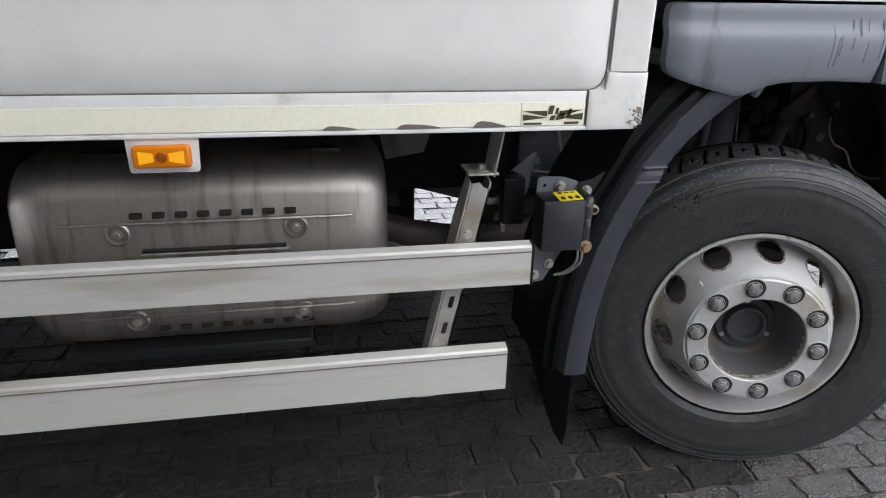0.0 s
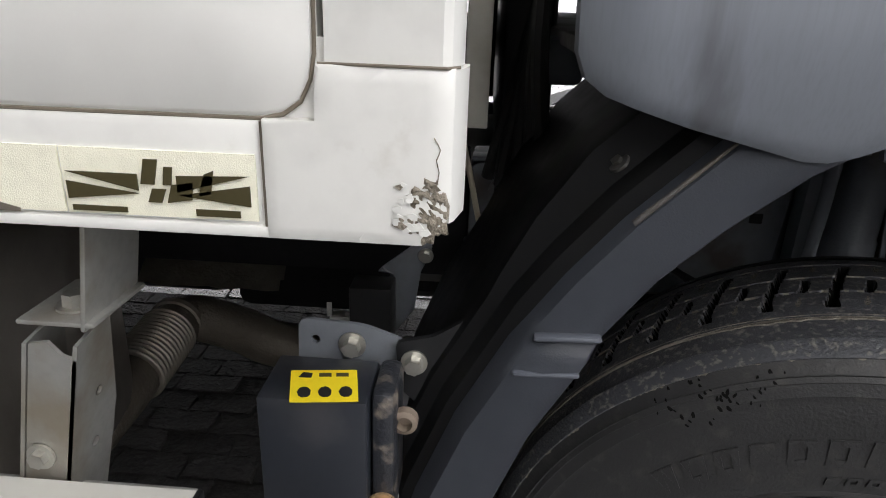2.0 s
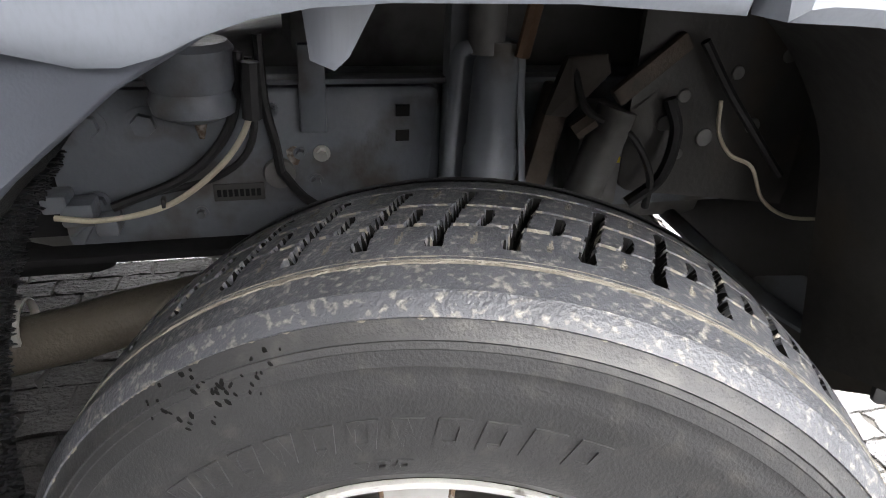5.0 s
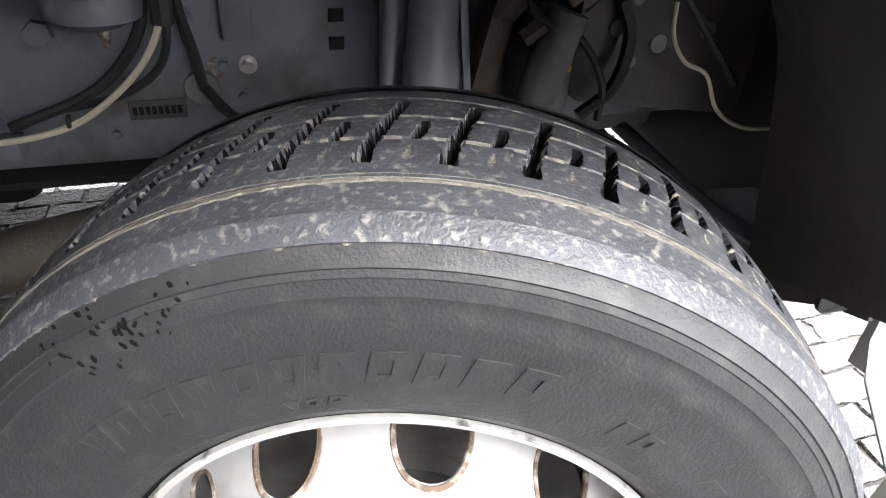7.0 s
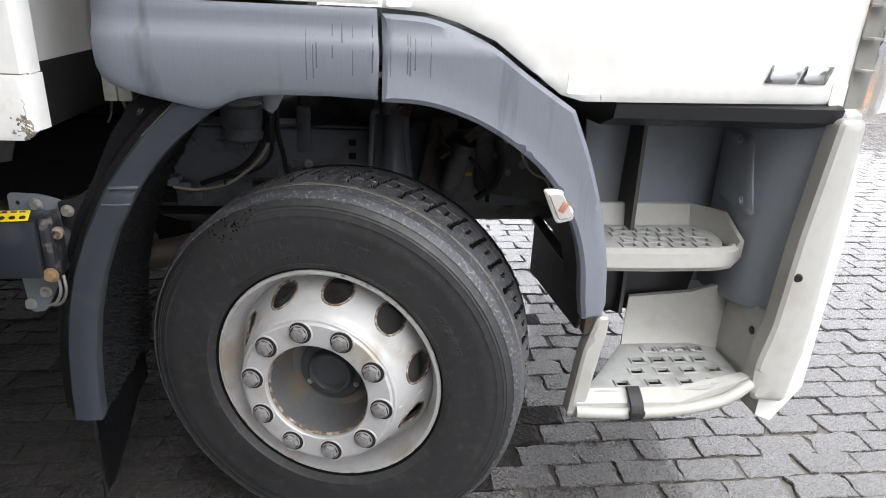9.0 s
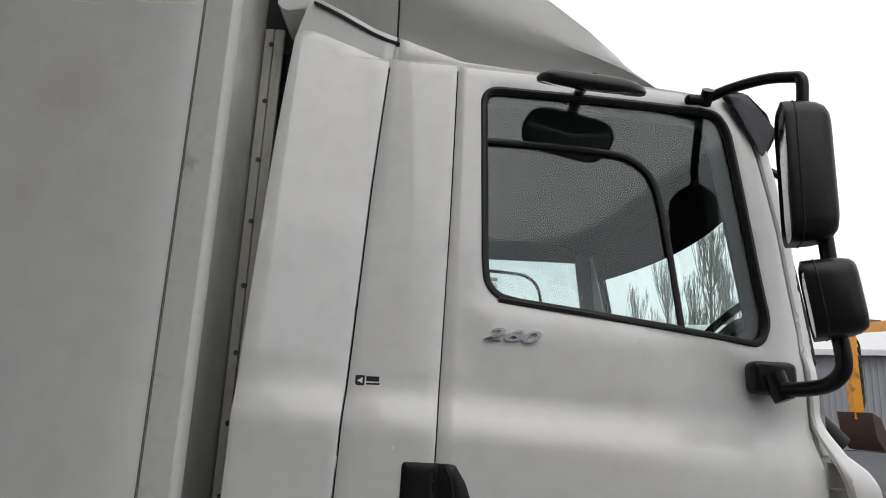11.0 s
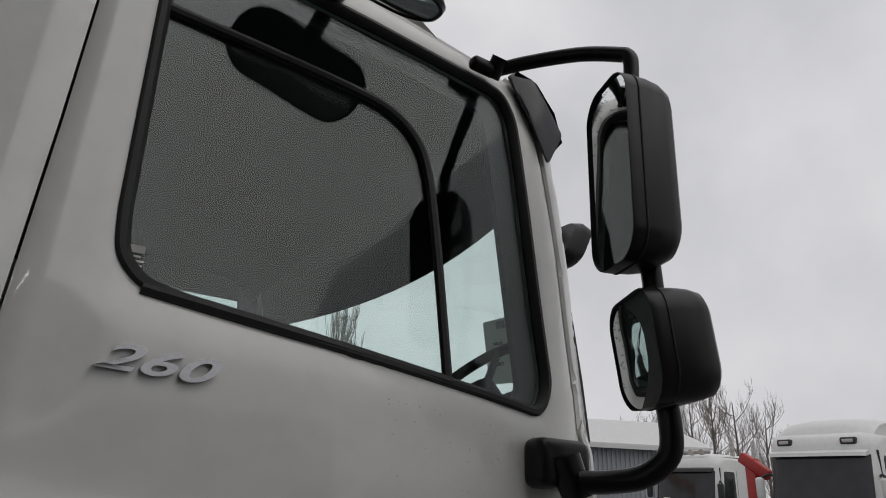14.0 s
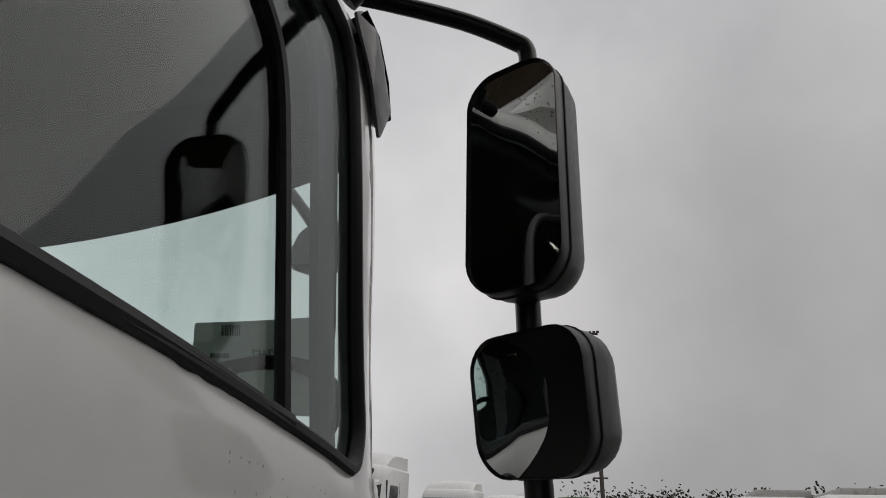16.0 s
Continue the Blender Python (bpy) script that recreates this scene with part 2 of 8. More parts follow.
FLEX = surface("exhaust_wrap", (0.12, 0.105, 0.085), 0.55, metal=0.4, var=0.25, scale=30, bump=0.6, bscale=140)
BRICK = surface("paving_brick_wet", (0.038, 0.036, 0.034), 0.24, var=0.25, scale=14, bump=1.0, bscale=85, dirt=(0.024, 0.022, 0.021), dscale=30, cover=0.4, rvar=0.2, random_tone=0.2, bdist=0.014, spec=1.0, coat=0.5)
# Dry brick and joint bed with the lorry's shade put into their colour.
BRICK_DRY_SHADE = surface("paving_brick_dry_shaded", (0.030, 0.028, 0.027), 0.75, var=0.3, scale=11, bump=0.9, bscale=55, dirt=(0.018, 0.017, 0.016), dscale=16, cover=0.4, random_tone=0.2, bdist=0.02, spec=0.2)
JOINT_SHADE = surface("shaded_joint", (0.022, 0.020, 0.018), 0.9, var=0.3, scale=20)
JOINT = surface("sand_joint_damp", (0.10, 0.092, 0.077), 0.6, var=0.35, scale=14, bump=0.9, bscale=160, dirt=(0.018, 0.017, 0.016), dscale=1.7, cover=0.6)
YARD = surface("distant_paving", (0.055, 0.053, 0.051), 0.22, var=0.25, scale=0.5, bump=0.6, bscale=9, dirt=(0.06, 0.056, 0.05), dscale=0.8, cover=0.3, rvar=0.12, bdist=0.006, spec=1.0, coat=0.4)
yn, yl = YARD.node_tree.nodes, YARD.node_tree.links
y_brick, y_co, y_mix = yn.new("ShaderNodeTexBrick"), yn.new("ShaderNodeTexCoord"), yn.new("ShaderNodeMix")
y_brick.inputs["Scale"].default_value, y_brick.inputs["Mortar Size"].default_value = 1.0, 0.006
y_brick.inputs["Brick Width"].default_value, y_brick.inputs["Row Height"].default_value = 0.212, 0.106
y_brick.inputs["Color1"].default_value, y_brick.inputs["Color2"].default_value, y_brick.inputs["Mortar"].default_value = (1, 1, 1, 1), (0.88, 0.88, 0.88, 1), (0.6, 0.58, 0.55, 1)
y_mix.data_type, y_mix.blend_type = "RGBA", "MULTIPLY"
y_mix.inputs[0].default_value = 1.0
y_base = yn["Principled BSDF"].inputs["Base Color"]
yl.new(y_co.outputs["Object"], y_brick.inputs["Vector"])
yl.new(y_base.links[0].from_socket, y_mix.inputs[6])
yl.new(y_brick.outputs["Color"], y_mix.inputs[7])
yl.new(y_mix.outputs[2], y_base)
FAR_WHITE = surface("far_lorry_white", (0.7, 0.7, 0.69), 0.35, var=0.04, scale=1)
FAR_GLASS = surface("far_windscreen", (0.022, 0.023, 0.026), 0.12, var=0.6, scale=3, spec=0.5)
FAR_DARK = surface("far_dark_parts", (0.03, 0.03, 0.032), 0.6, var=0.2, scale=1)
FAR_RED = surface("far_red_paint", (0.4, 0.03, 0.025), 0.4, var=0.1, scale=1)
FAR_BLUE = surface("far_blue_tarp", (0.03, 0.07, 0.33), 0.5, var=0.15, scale=1)
ORANGE = surface("excavator_orange", (0.72, 0.30, 0.02), 0.4, var=0.1, scale=1.5, dirt=(0.2, 0.11, 0.04), dscale=3, cover=0.2)
SHED = surface("shed_cladding_grey", (0.30, 0.315, 0.335), 0.5, var=0.05, scale=0.6, stretch=(1, 1, 0.2))
SHED_ROOF = surface("shed_roof_pale", (0.62, 0.62, 0.62), 0.5, var=0.04, scale=0.4)
BARK = surface("bare_twigs", (0.20, 0.175, 0.155), 0.9, var=0.25, scale=2)
GRASS = surface("grass_bank", (0.05, 0.075, 0.02), 0.9, var=0.35, scale=0.4, bump=0.8, bscale=4)
SHRUB = surface("shrub_leaves", (0.035, 0.035, 0.022), 0.9, var=0.4, scale=2)
CANOPY = surface("canopy_underside", (0.15, 0.105, 0.068), 0.7, var=0.15, scale=0.8, dirt=(0.08, 0.06, 0.045), dscale=1.2, cover=0.4, stretch=(1, 0.15, 1))
STEEL_DARK = surface("dark_steel_beam", (0.06, 0.05, 0.045), 0.6, var=0.2, scale=2)
WALL_DARK = surface("hall_wall_cladding", (0.10, 0.10, 0.105), 0.6, var=0.1, scale=0.8, stretch=(1, 1, 0.2))
def translucent_paper():
    m, n, l, bsdf = shader("backlit_paper")
    tl, mx, ns = n.new("ShaderNodeBsdfTranslucent"), n.new("ShaderNodeMixShader"), n.new("ShaderNodeTexNoise")
    ns.inputs["Scale"].default_value = 30.0
    bsdf.inputs["Base Color"].default_value, bsdf.inputs["Roughness"].default_value = (0.45, 0.46, 0.43, 1), 0.7
    tl.inputs["Color"].default_value = (0.30, 0.33, 0.29, 1)
    l.new(ns.outputs["Fac"], mx.inputs[0])
    l.new(bsdf.outputs[0], mx.inputs[1])
    l.new(tl.outputs[0], mx.inputs[2])
    l.new(mx.outputs[0], n["Material Output"].inputs[0])
    return m


SHEET_PAPER = translucent_paper()
PAPER = surface("white_paper", (0.75, 0.76, 0.72), 0.7, var=0.04, scale=8)
TUBE_LIGHT = lamp_material("fluorescent_tube", (1.0, 0.97, 0.9), 6.0)


# ---- mesh helpers ----
from mathutils.geometry import delaunay_2d_cdt


def thing(name, base, label, category, group="", kind=""):
    ob = new(name)
    ob.location = base
    ob.empty_display_size = 0.1
    return tagged(ob, label, category, group, kind)


def part(name, bm, material, parent=None, label="", angle=38, kind="", category=""):
    """Links a bmesh, built in world metres, as one mesh object under its parent."""
    bmesh.ops.recalc_face_normals(bm, faces=bm.faces)
    me = bpy.data.meshes.new(name)
    bm.to_mesh(me)
    bm.free()
    me.materials.append(material)
    me.shade_smooth()
    me.set_sharp_from_angle(angle=radians(angle))
    ob = new(name, me)
    while parent and parent.parent and parent.parent.parent:
        parent = parent.parent
    if parent:
        ob.parent = parent
        if not parent.data:
            ob.matrix_parent_inverse = Matrix.Translation(-parent.location)
    return tagged(ob, label, category, "", kind)


def B():
    return bmesh.new()


def merged(bm, other):
    me = bpy.data.meshes.new("tmp")
    other.to_mesh(me)
    other.free()
    bm.from_mesh(me)
    bpy.data.meshes.remove(me)
    return bm


def rbox(bm, c, s, r=0.004, seg=2, rot=None):
    b = bmesh.new()
    bmesh.ops.create_cube(b, size=1)
    bmesh.ops.scale(b, vec=s, verts=b.verts)
    if r > 0:
        bmesh.ops.bevel(b, geom=b.edges[:], offset=min(r, min(s) * 0.49), segments=seg, affect="EDGES", profile=0.5)
    m = Matrix.Translation(c) @ (rot.to_4x4() if rot else Matrix())
    bmesh.ops.transform(b, matrix=m, verts=b.verts)
    return merged(bm, b)


def span(bm, x0, x1, y0, y1, z0, z1, r=0.004, seg=2):
    return rbox(bm, ((x0 + x1) / 2, (y0 + y1) / 2, (z0 + z1) / 2), (abs(x1 - x0), abs(y1 - y0), abs(z1 - z0)), r, seg)


def smooth_line(pts, sub):
    if sub < 2:
        return [Vector(p) for p in pts]
    p = [Vector(q) for q in pts]
    p = [2 * p[0] - p[1], *p, 2 * p[-1] - p[-2]]
    out = []
    for a, b, c, d in zip(p, p[1:], p[2:], p[3:]):
        for k in range(sub):
            t = k / sub
            out.append(0.5 * (2 * b + (c - a) * t + (2 * a - 5 * b + 4 * c - d) * t * t + (3 * b - a - 3 * c + d) * t**3))
    return [*out, p[-2]]


def tube(bm, pts, r, seg=10, sub=6, flat=1.0):
    """A round bar along a smoothed line; r is one radius, or one for each end."""
    line = smooth_line(pts, sub)
    r0, r1 = r if isinstance(r, tuple) else (r, r)
    rings, side = [], None
    for i, p in enumerate(line):
        d = (line[min(i + 1, len(line) - 1)] - line[max(i - 1, 0)]).normalized()
        if side is None:
            side = d.orthogonal().normalized()
        side = (side - d * side.dot(d)).normalized()
        up = d.cross(side)
        rr = r0 + (r1 - r0) * i / max(len(line) - 1, 1)
        rings.append([p + rr * (math.cos(a) * side + flat * math.sin(a) * up) for a in (2 * math.pi * k / seg for k in range(seg))])
    return loft(bm, rings)


def loft(bm, rings, cap=True, closed=True):
    vs = [[bm.verts.new(p) for p in ring] for ring in rings]
    n = len(vs[0])
    for a, b in zip(vs, vs[1:]):
        for k in range(n if closed else n - 1):
            bm.faces.new((a[k], a[(k + 1) % n], b[(k + 1) % n], b[k]))
    if cap and closed:
        bm.faces.new(vs[0][::-1])
        bm.faces.new(vs[-1])
    return bm


def cyl(bm, p0, p1, r0, r1=None, seg=20):
    return tube(bm, [p0, p1], (r0, r1 if r1 is not None else r0), seg, 1)


def revolve(bm, profile, frame_m, seg=72, close=False):
    """Turns (radius, depth) round the local axis of frame_m, whose z is the axis."""
    rings = [[frame_m @ Vector((r * math.cos(a), r * math.sin(a), w)) for a in (2 * math.pi * k / seg for k in range(seg))] for r, w in profile]
    return loft(bm, rings, cap=close)


def rrect(w, h, r, n=5):
    out = []
    for cx, cy, a0 in ((w / 2 - r, h / 2 - r, 0), (-w / 2 + r, h / 2 - r, 90), (-w / 2 + r, -h / 2 + r, 180), (w / 2 - r, -h / 2 + r, 270)):
        for k in range(n + 1):
            a = radians(a0 + 90 * k / n)
            out.append((cx + r * math.cos(a), cy + r * math.sin(a)))
    return out


def inside(pts, poly):
    pts, poly = np.asarray(pts, float), np.asarray(poly, float)
    x, y, hit = pts[:, 0], pts[:, 1], np.zeros(len(pts), bool)
    for (x0, y0), (x1, y1) in zip(poly, np.roll(poly, -1, 0)):
        if y0 != y1:
            hit ^= ((y0 > y) != (y1 > y)) & (x < (x1 - x0) * (y - y0) / (y1 - y0) + x0)
    return hit


def dense(poly, step):
    out = []
    for (x0, y0), (x1, y1) in zip(poly, list(poly[1:]) + [poly[0]]):
        k = max(1, int(math.hypot(x1 - x0, y1 - y0) / step))
        out += [(x0 + (x1 - x0) * i / k, y0 + (y1 - y0) * i / k) for i in range(k)]
    return out


def round_corners(poly, r, n=5):
    out = []
    for a, b, c in zip([poly[-1], *poly[:-1]], poly, [*poly[1:], poly[0]]):
        a, b, c = Vector(a), Vector(b), Vector(c)
        u, v = (a - b), (c - b)
        q = min(r, u.length * 0.45, v.length * 0.45)
        p0, p1 = b + u.normalized() * q, b + v.normalized() * q
        out += [tuple((1 - t) ** 2 * p0 + 2 * t * (1 - t) * b + t * t * p1) for t in (k / n for k in range(n + 1))]
    return out


def sheet(bm, outline, fn, holes=(), step=0.04, thick=0.02, lip=0.004, ring=0.007, back=True):
    """A panel cut to an outline with holes; fn(u, v, w) places it in the world, w being the depth behind its face."""
    loops = [dense(outline, step)] + [dense(h, step) for h in holes]
    pts, edges, near = [], [], []
    for n_loop, loop in enumerate(loops):
        s = len(pts)
        pts += loop
        edges += [(s + i, s + (i + 1) % len(loop)) for i in range(len(loop))]
        q = np.array(loop)
        d = np.roll(q, -1, 0) - np.roll(q, 1, 0)
        d /= np.maximum(np.linalg.norm(d, axis=1, keepdims=True), 1e-9)
        for sign in (1, -1):
            near.append(q + sign * ring * np.stack([-d[:, 1], d[:, 0]], 1))
    edge_count = len(pts)
    outer = np.array(loops[0])
    lo, hi = outer.min(0), outer.max(0)
    gx, gy = np.meshgrid(np.arange(lo[0] + step / 2, hi[0], step), np.arange(lo[1] + step / 2, hi[1], step))
    grid = np.concatenate([np.stack([gx.ravel(), gy.ravel()], 1)])
    rim = np.array(pts)
    away = np.sqrt(((grid[:, None] - rim[None]) ** 2).sum(-1)).min(1) > max(step * 0.45, ring * 1.8) if len(grid) else np.zeros(0, bool)
    rings = np.concatenate(near)
    far_enough = np.sqrt(((rings[:, None] - rim[None]) ** 2).sum(-1)).min(1) > ring * 0.9
    extra = np.concatenate([grid[away], rings[far_enough]])

    def within(p):
        ok = inside(p, loops[0])
        for h in loops[1:]:
            ok &= ~inside(p, h)
        return ok

    extra = extra[within(extra)] if len(extra) else extra
    flat = [Vector(p) for p in pts] + [Vector(p) for p in extra]
    v2, _, faces, orig, _, _ = delaunay_2d_cdt(flat, edges, [], 0, 1e-6)
    border = [any(o < edge_count for o in os) for os in orig]
    cent = np.array([[sum(v2[i].x for i in f) / 3, sum(v2[i].y for i in f) / 3] for f in faces])
    keep = [f for f, ok in zip(faces, within(cent)) if ok]
    front = [bm.verts.new(fn(p.x, p.y, lip if b else 0.0)) for p, b in zip(v2, border)]
    rear = [bm.verts.new(fn(p.x, p.y, thick)) for p in v2]
    count = {}
    for f in keep:
        bm.faces.new([front[i] for i in f])
        if back:
            bm.faces.new([rear[i] for i in f[::-1]])
        for a, b in zip(f, [*f[1:], f[0]]):
            count[frozenset((a, b))] = (a, b) if frozenset((a, b)) not in count else None
    for e in count.values():
        if e:
            bm.faces.new((front[e[1]], front[e[0]], rear[e[0]], rear[e[1]]))
    bmesh.ops.delete(bm, geom=[v for v in bm.verts if not v.link_faces], context="VERTS")
    return bm


def xz(y0):
    return lambda u, v, w: Vector((u, y0 + w, v))


def bolt(bm, p, d, r=0.011, h=0.008, washer=True):
    """A hexagon bolt head on a washer at p, standing out along d."""
    p, d = Vector(p), Vector(d).normalized()
    if washer:
        cyl(bm, p, p + d * 0.0025, r * 1.5, seg=16)
    cyl(bm, p + d * 0.002, p + d * (h + 0.002), r, r * 0.94, seg=6)
    return bm


OUT = Vector((0, -1, 0))

# ---- ground ----
bm = B()
bmesh.ops.create_grid(bm, x_segments=40, y_segments=40, size=450)
bmesh.ops.translate(bm, vec=(0, 0, -0.022), verts=bm.verts)
ground = part("ground", bm, YARD, None, "wide damp lorry yard paved with dark bricks", kind="structure", category="ground")
bm = span(B(), -5.6, 8.4, -4.1, 13.7, -0.02, -0.0075, 0)
part("joint_bed", bm, JOINT, ground, "damp sandy bed between the paving bricks")
# Darker joint bed in the lorry's footprint, painted as its shade.
part("joint_bed", span(B(), -5.6, 0.7, 0.25, 2.1, -0.018, -0.0071, 0), JOINT_SHADE, ground, "joint bed under the lorry, darkened for its shade")

# ---- the lorry ----
CY = 1.17
truck = thing("box_truck", (0, CY, 0), "white two-axle box lorry with grey plastic trim, parked on wet paving", "truck")


def step01(t):
    t = min(max(t, 0.0), 1.0)
    return t * t * (3 - 2 * t)


def cab_y(x, z):
    """How far the cab's side lies inboard at a place of its side view."""
    zs = 1.755 - 0.075 * min(max((x + 0.1) / 1.3, 0), 1)
    y = 0.002 + 0.042 * step01((z - zs + 0.06) / 0.12)
    y += 0.10 * max(z - 1.82, 0) / 1.0
    y += 0.012 * step01((z - 2.6) / 0.4)
    if 0.2 < x < 1.3 and z < 2.1:
        below = 2.062 - 0.119 * (x - 0.4) - 0.012 - z
        fade = step01((x - 0.2) / 0.12)
        y -= 0.011 * fade * (min(max(below, 0) / 0.045, 1.0) if below < 0.045 else max(0.0, 1 - (below - 0.045) / 0.22))
    if x < -0.1:
        y -= 0.05 * min((-0.1 - x) / 0.28, 1.0) * (0.4 + 0.6 * step01((z - 1.6) / 0.3))
    if x > 1.15:
        y += 0.04 * ((x - 1.15) / 0.15) ** 2
    if x > 0.6:
        y += 0.046 * min((x - 0.6) / 0.53, 1.15) ** 1.6 * (0.45 + 0.55 * step01((z - 1.55) / 0.25)) * (1 - 0.45 * step01((z - 2.05) / 0.6))
    return y


def roof_z(x):
    return 2.858 - 0.07 * min(max(x - 0.2, 0) / 0.9, 1.0)


def near_side(u, v, w):
    return Vector((u, cab_y(u, v) + w, v))


def far_side(u, v, w):
    return Vector((u, 2 * CY - cab_y(u, v) - w, v))


# cab: rear corner fairing, pillar panel, door, on both sides
FAIRING = [(-0.385, 1.395), (-0.107, 1.393), (-0.094, 1.75), (-0.068, 2.40), (-0.041, 2.85), (-0.10, 2.872), (-0.16, 2.893), (-0.24, 2.918), (-0.29, 2.932), (-0.322, 2.932), (-0.343, 2.915), (-0.351, 2.88), (-0.366, 2.5), (-0.375, 2.1)]
PILLAR = [(-0.101, 1.393), (0.158, 1.393), (0.165, 1.75), (0.178, 2.3), (0.184, 2.852), (-0.035, 2.862), (-0.062, 2.40), (-0.088, 1.75)]
DOOR = [(0.1625, 1.388), (0.25, 1.383), (0.32, 1.366), (0.40, 1.333), (0.48, 1.277), (0.55, 1.229), (0.60, 1.216), (0.72, 1.217), (1.232, 1.222), (1.248, 1.24),
        (1.250, 1.7), (1.247, 2.02), (1.212, 2.33), (1.142, 2.69), (1.09, 2.775), (1.03, 2.793), (0.93, 2.80), (0.6, 2.824), (0.188, 2.85), (0.182, 2.3), (0.169, 1.75)]
WINDOW = [(0.274, 2.765), (1.040, 2.728), (1.072, 2.668), (1.145, 2.03), (1.112, 1.969), (1.0, 1.985), (0.40, 2.056), (0.330, 2.072), (0.297, 2.108), (0.289, 2.170)]
window_cut = round_corners(WINDOW, 0.055, 6)
for side, fn in (("", near_side), ("far", far_side)):
    bm = sheet(B(), FAIRING, fn, step=0.04, thick=0.03)
    part("rear_fairing", bm, CAB_WHITE, truck)
    bm = sheet(B(), PILLAR, fn, step=0.035, thick=0.03)
    part("pillar_panel", bm, CAB_WHITE, truck)
    bm = sheet(B(), DOOR, fn, [window_cut], step=0.035, thick=0.035, lip=0.006, ring=0.009)
    door = part("door", bm, CAB_WHITE, truck, "white cab door with a black-framed window")
    # lining inside the door
    bm = sheet(B(), [(0.2, 1.45), (1.19, 1.45), (1.19, 2.0), (1.11, 2.70), (1.03, 2.76), (0.2, 2.80)], lambda u, v, w: fn(u, v, w + 0.05),
               [round_corners([(0.285, 2.75), (1.02, 2.70), (1.11, 2.0), (0.99, 1.99), (0.35, 2.065), (0.285, 2.13)], 0.05)], step=0.09, thick=0.02)
    part("door_lining", bm, DOOR_GREY, door)
    # glass
    bm = sheet(B(), round_corners([(0.26, 2.775), (1.045, 2.733), (1.15, 1.962), (0.33, 2.052), (0.26, 2.11)], 0.05), lambda u, v, w: fn(u, v, w + 0.012), step=0.15, thick=0.004, lip=0.0, back=True)
    part("window_glass", bm, SIDE_GLASS, door)
    # rubber seal round the window, and the bar of the sliding pane
    line = [fn(u, v, 0.004) for u, v in dense(window_cut, 0.03)]
    bm = tube(B(), [*line, line[0]], 0.0135, 8, 1, 0.8)
    part("window_seal", bm, RUBBER, door)
    bar = [(0.275, 2.578), (0.45, 2.571), (0.63, 2.561), (0.73, 2.546), (0.795, 2.50), (0.826, 2.43), (0.845, 2.3), (0.862, 2.13), (0.873, 2.0)]
    bm = tube(B(), [fn(u, v, 0.008) for u, v in bar], 0.0125, 8, 4, 0.8)
    part("sliding_pane_frame", bm, RUBBER, door)
    if not side:
        near_door = door
# white bead below the sliding pane bar
bm = tube(B(), [near_side(u, v, 0.002) for u, v in [(0.33, 2.064), (0.6, 2.032), (0.873, 2.0)]], 0.012, 8, 4)
part("window_wiper_lip", bm, RUBBER, near_door)

# handle: a black recess across the seam with its lever
bm = sheet(B(), round_corners([(0.077, 1.607), (0.1685, 1.607), (0.1685, 1.445), (0.074, 1.452)], 0.012), lambda u, v, w: near_side(u, v, w - 0.006), step=0.03, thick=0.012, lip=0.004)
part("handle_recess", bm, BLACK_PLASTIC, truck, "black recessed grip beside the door handle")
bm = sheet(B(), round_corners([(0.15, 1.607), (0.215, 1.606), (0.245, 1.56), (0.284, 1.452), (0.272, 1.443), (0.15, 1.445)], 0.014), lambda u, v, w: near_side(u, v, w - 0.005), step=0.03, thick=0.012, lip=0.003)
part("handle_base", bm, BLACK_PLASTIC, near_door)
bm = sheet(B(), round_corners([(0.09, 1.592), (0.16, 1.592), (0.16, 1.46), (0.087, 1.466)], 0.02), lambda u, v, w: near_side(u, v, w - 0.007 + 0.01 * math.sin((v - 1.463) * 24.7)), step=0.02, thick=0.014, lip=0.002)
part("grip_hollow", bm, HOLE_SHADE, truck)
bm = sheet(B(), round_corners([(0.1705, 1.607), (0.218, 1.605), (0.247, 1.56), (0.286, 1.45), (0.275, 1.443), (0.1705, 1.446)], 0.009), lambda u, v, w: near_side(u, v, w - 0.012), step=0.03, thick=0.02, lip=0.007, ring=0.01)
part("door_handle", bm, BLACK_PLASTIC, near_door, "black plastic door handle")
bm = tube(B(), [near_side(u, v, -0.013) for u, v in [(0.19, 1.60), (0.208, 1.565), (0.215, 1.50), (0.205, 1.455)]], 0.003, 6, 4)
part("handle_groove", bm, HOLE_SHADE, near_door)

# reflective squares, sticker and badges
for x0, x1, z0, z1, owner in ((-0.372, -0.32, 1.403, 1.452, truck), (0.172, 0.222, 1.391, 1.441, near_door), (0.561, 0.610, 1.232, 1.282, near_door), (1.196, 1.243, 1.219, 1.271, near_door)):
    bm = sheet(B(), round_corners([(x0, z0), (x1, z0), (x1, z1), (x0, z1)], 0.006), lambda u, v, w: near_side(u, v, w - 0.0015), step=0.025, thick=0.0015, lip=0.0)
    part("reflective_patch", bm, TAPE if x0 > 1 else TAPE_WHITE, owner, "white reflective square")
bm = sheet(B(), [(-0.066, 1.80), (-0.040, 1.80), (-0.040, 1.828), (-0.066, 1.828)], lambda u, v, w: near_side(u, v, w - 0.001), step=0.02, thick=0.001, lip=0.0)
sticker = part("dealer_sticker", bm, BLACK_INK, truck, "small black and white dealer sticker")
for poly in ([(-0.036, 1.803), (0.002, 1.803), (0.002, 1.808), (-0.036, 1.808)], [(-0.036, 1.812), (0.0, 1.812), (0.0, 1.826), (-0.036, 1.826)]):
    part("sticker_bar", sheet(B(), poly, lambda u, v, w: near_side(u, v, w - 0.001), step=0.02, thick=0.001, lip=0.0), BLACK_INK, sticker)
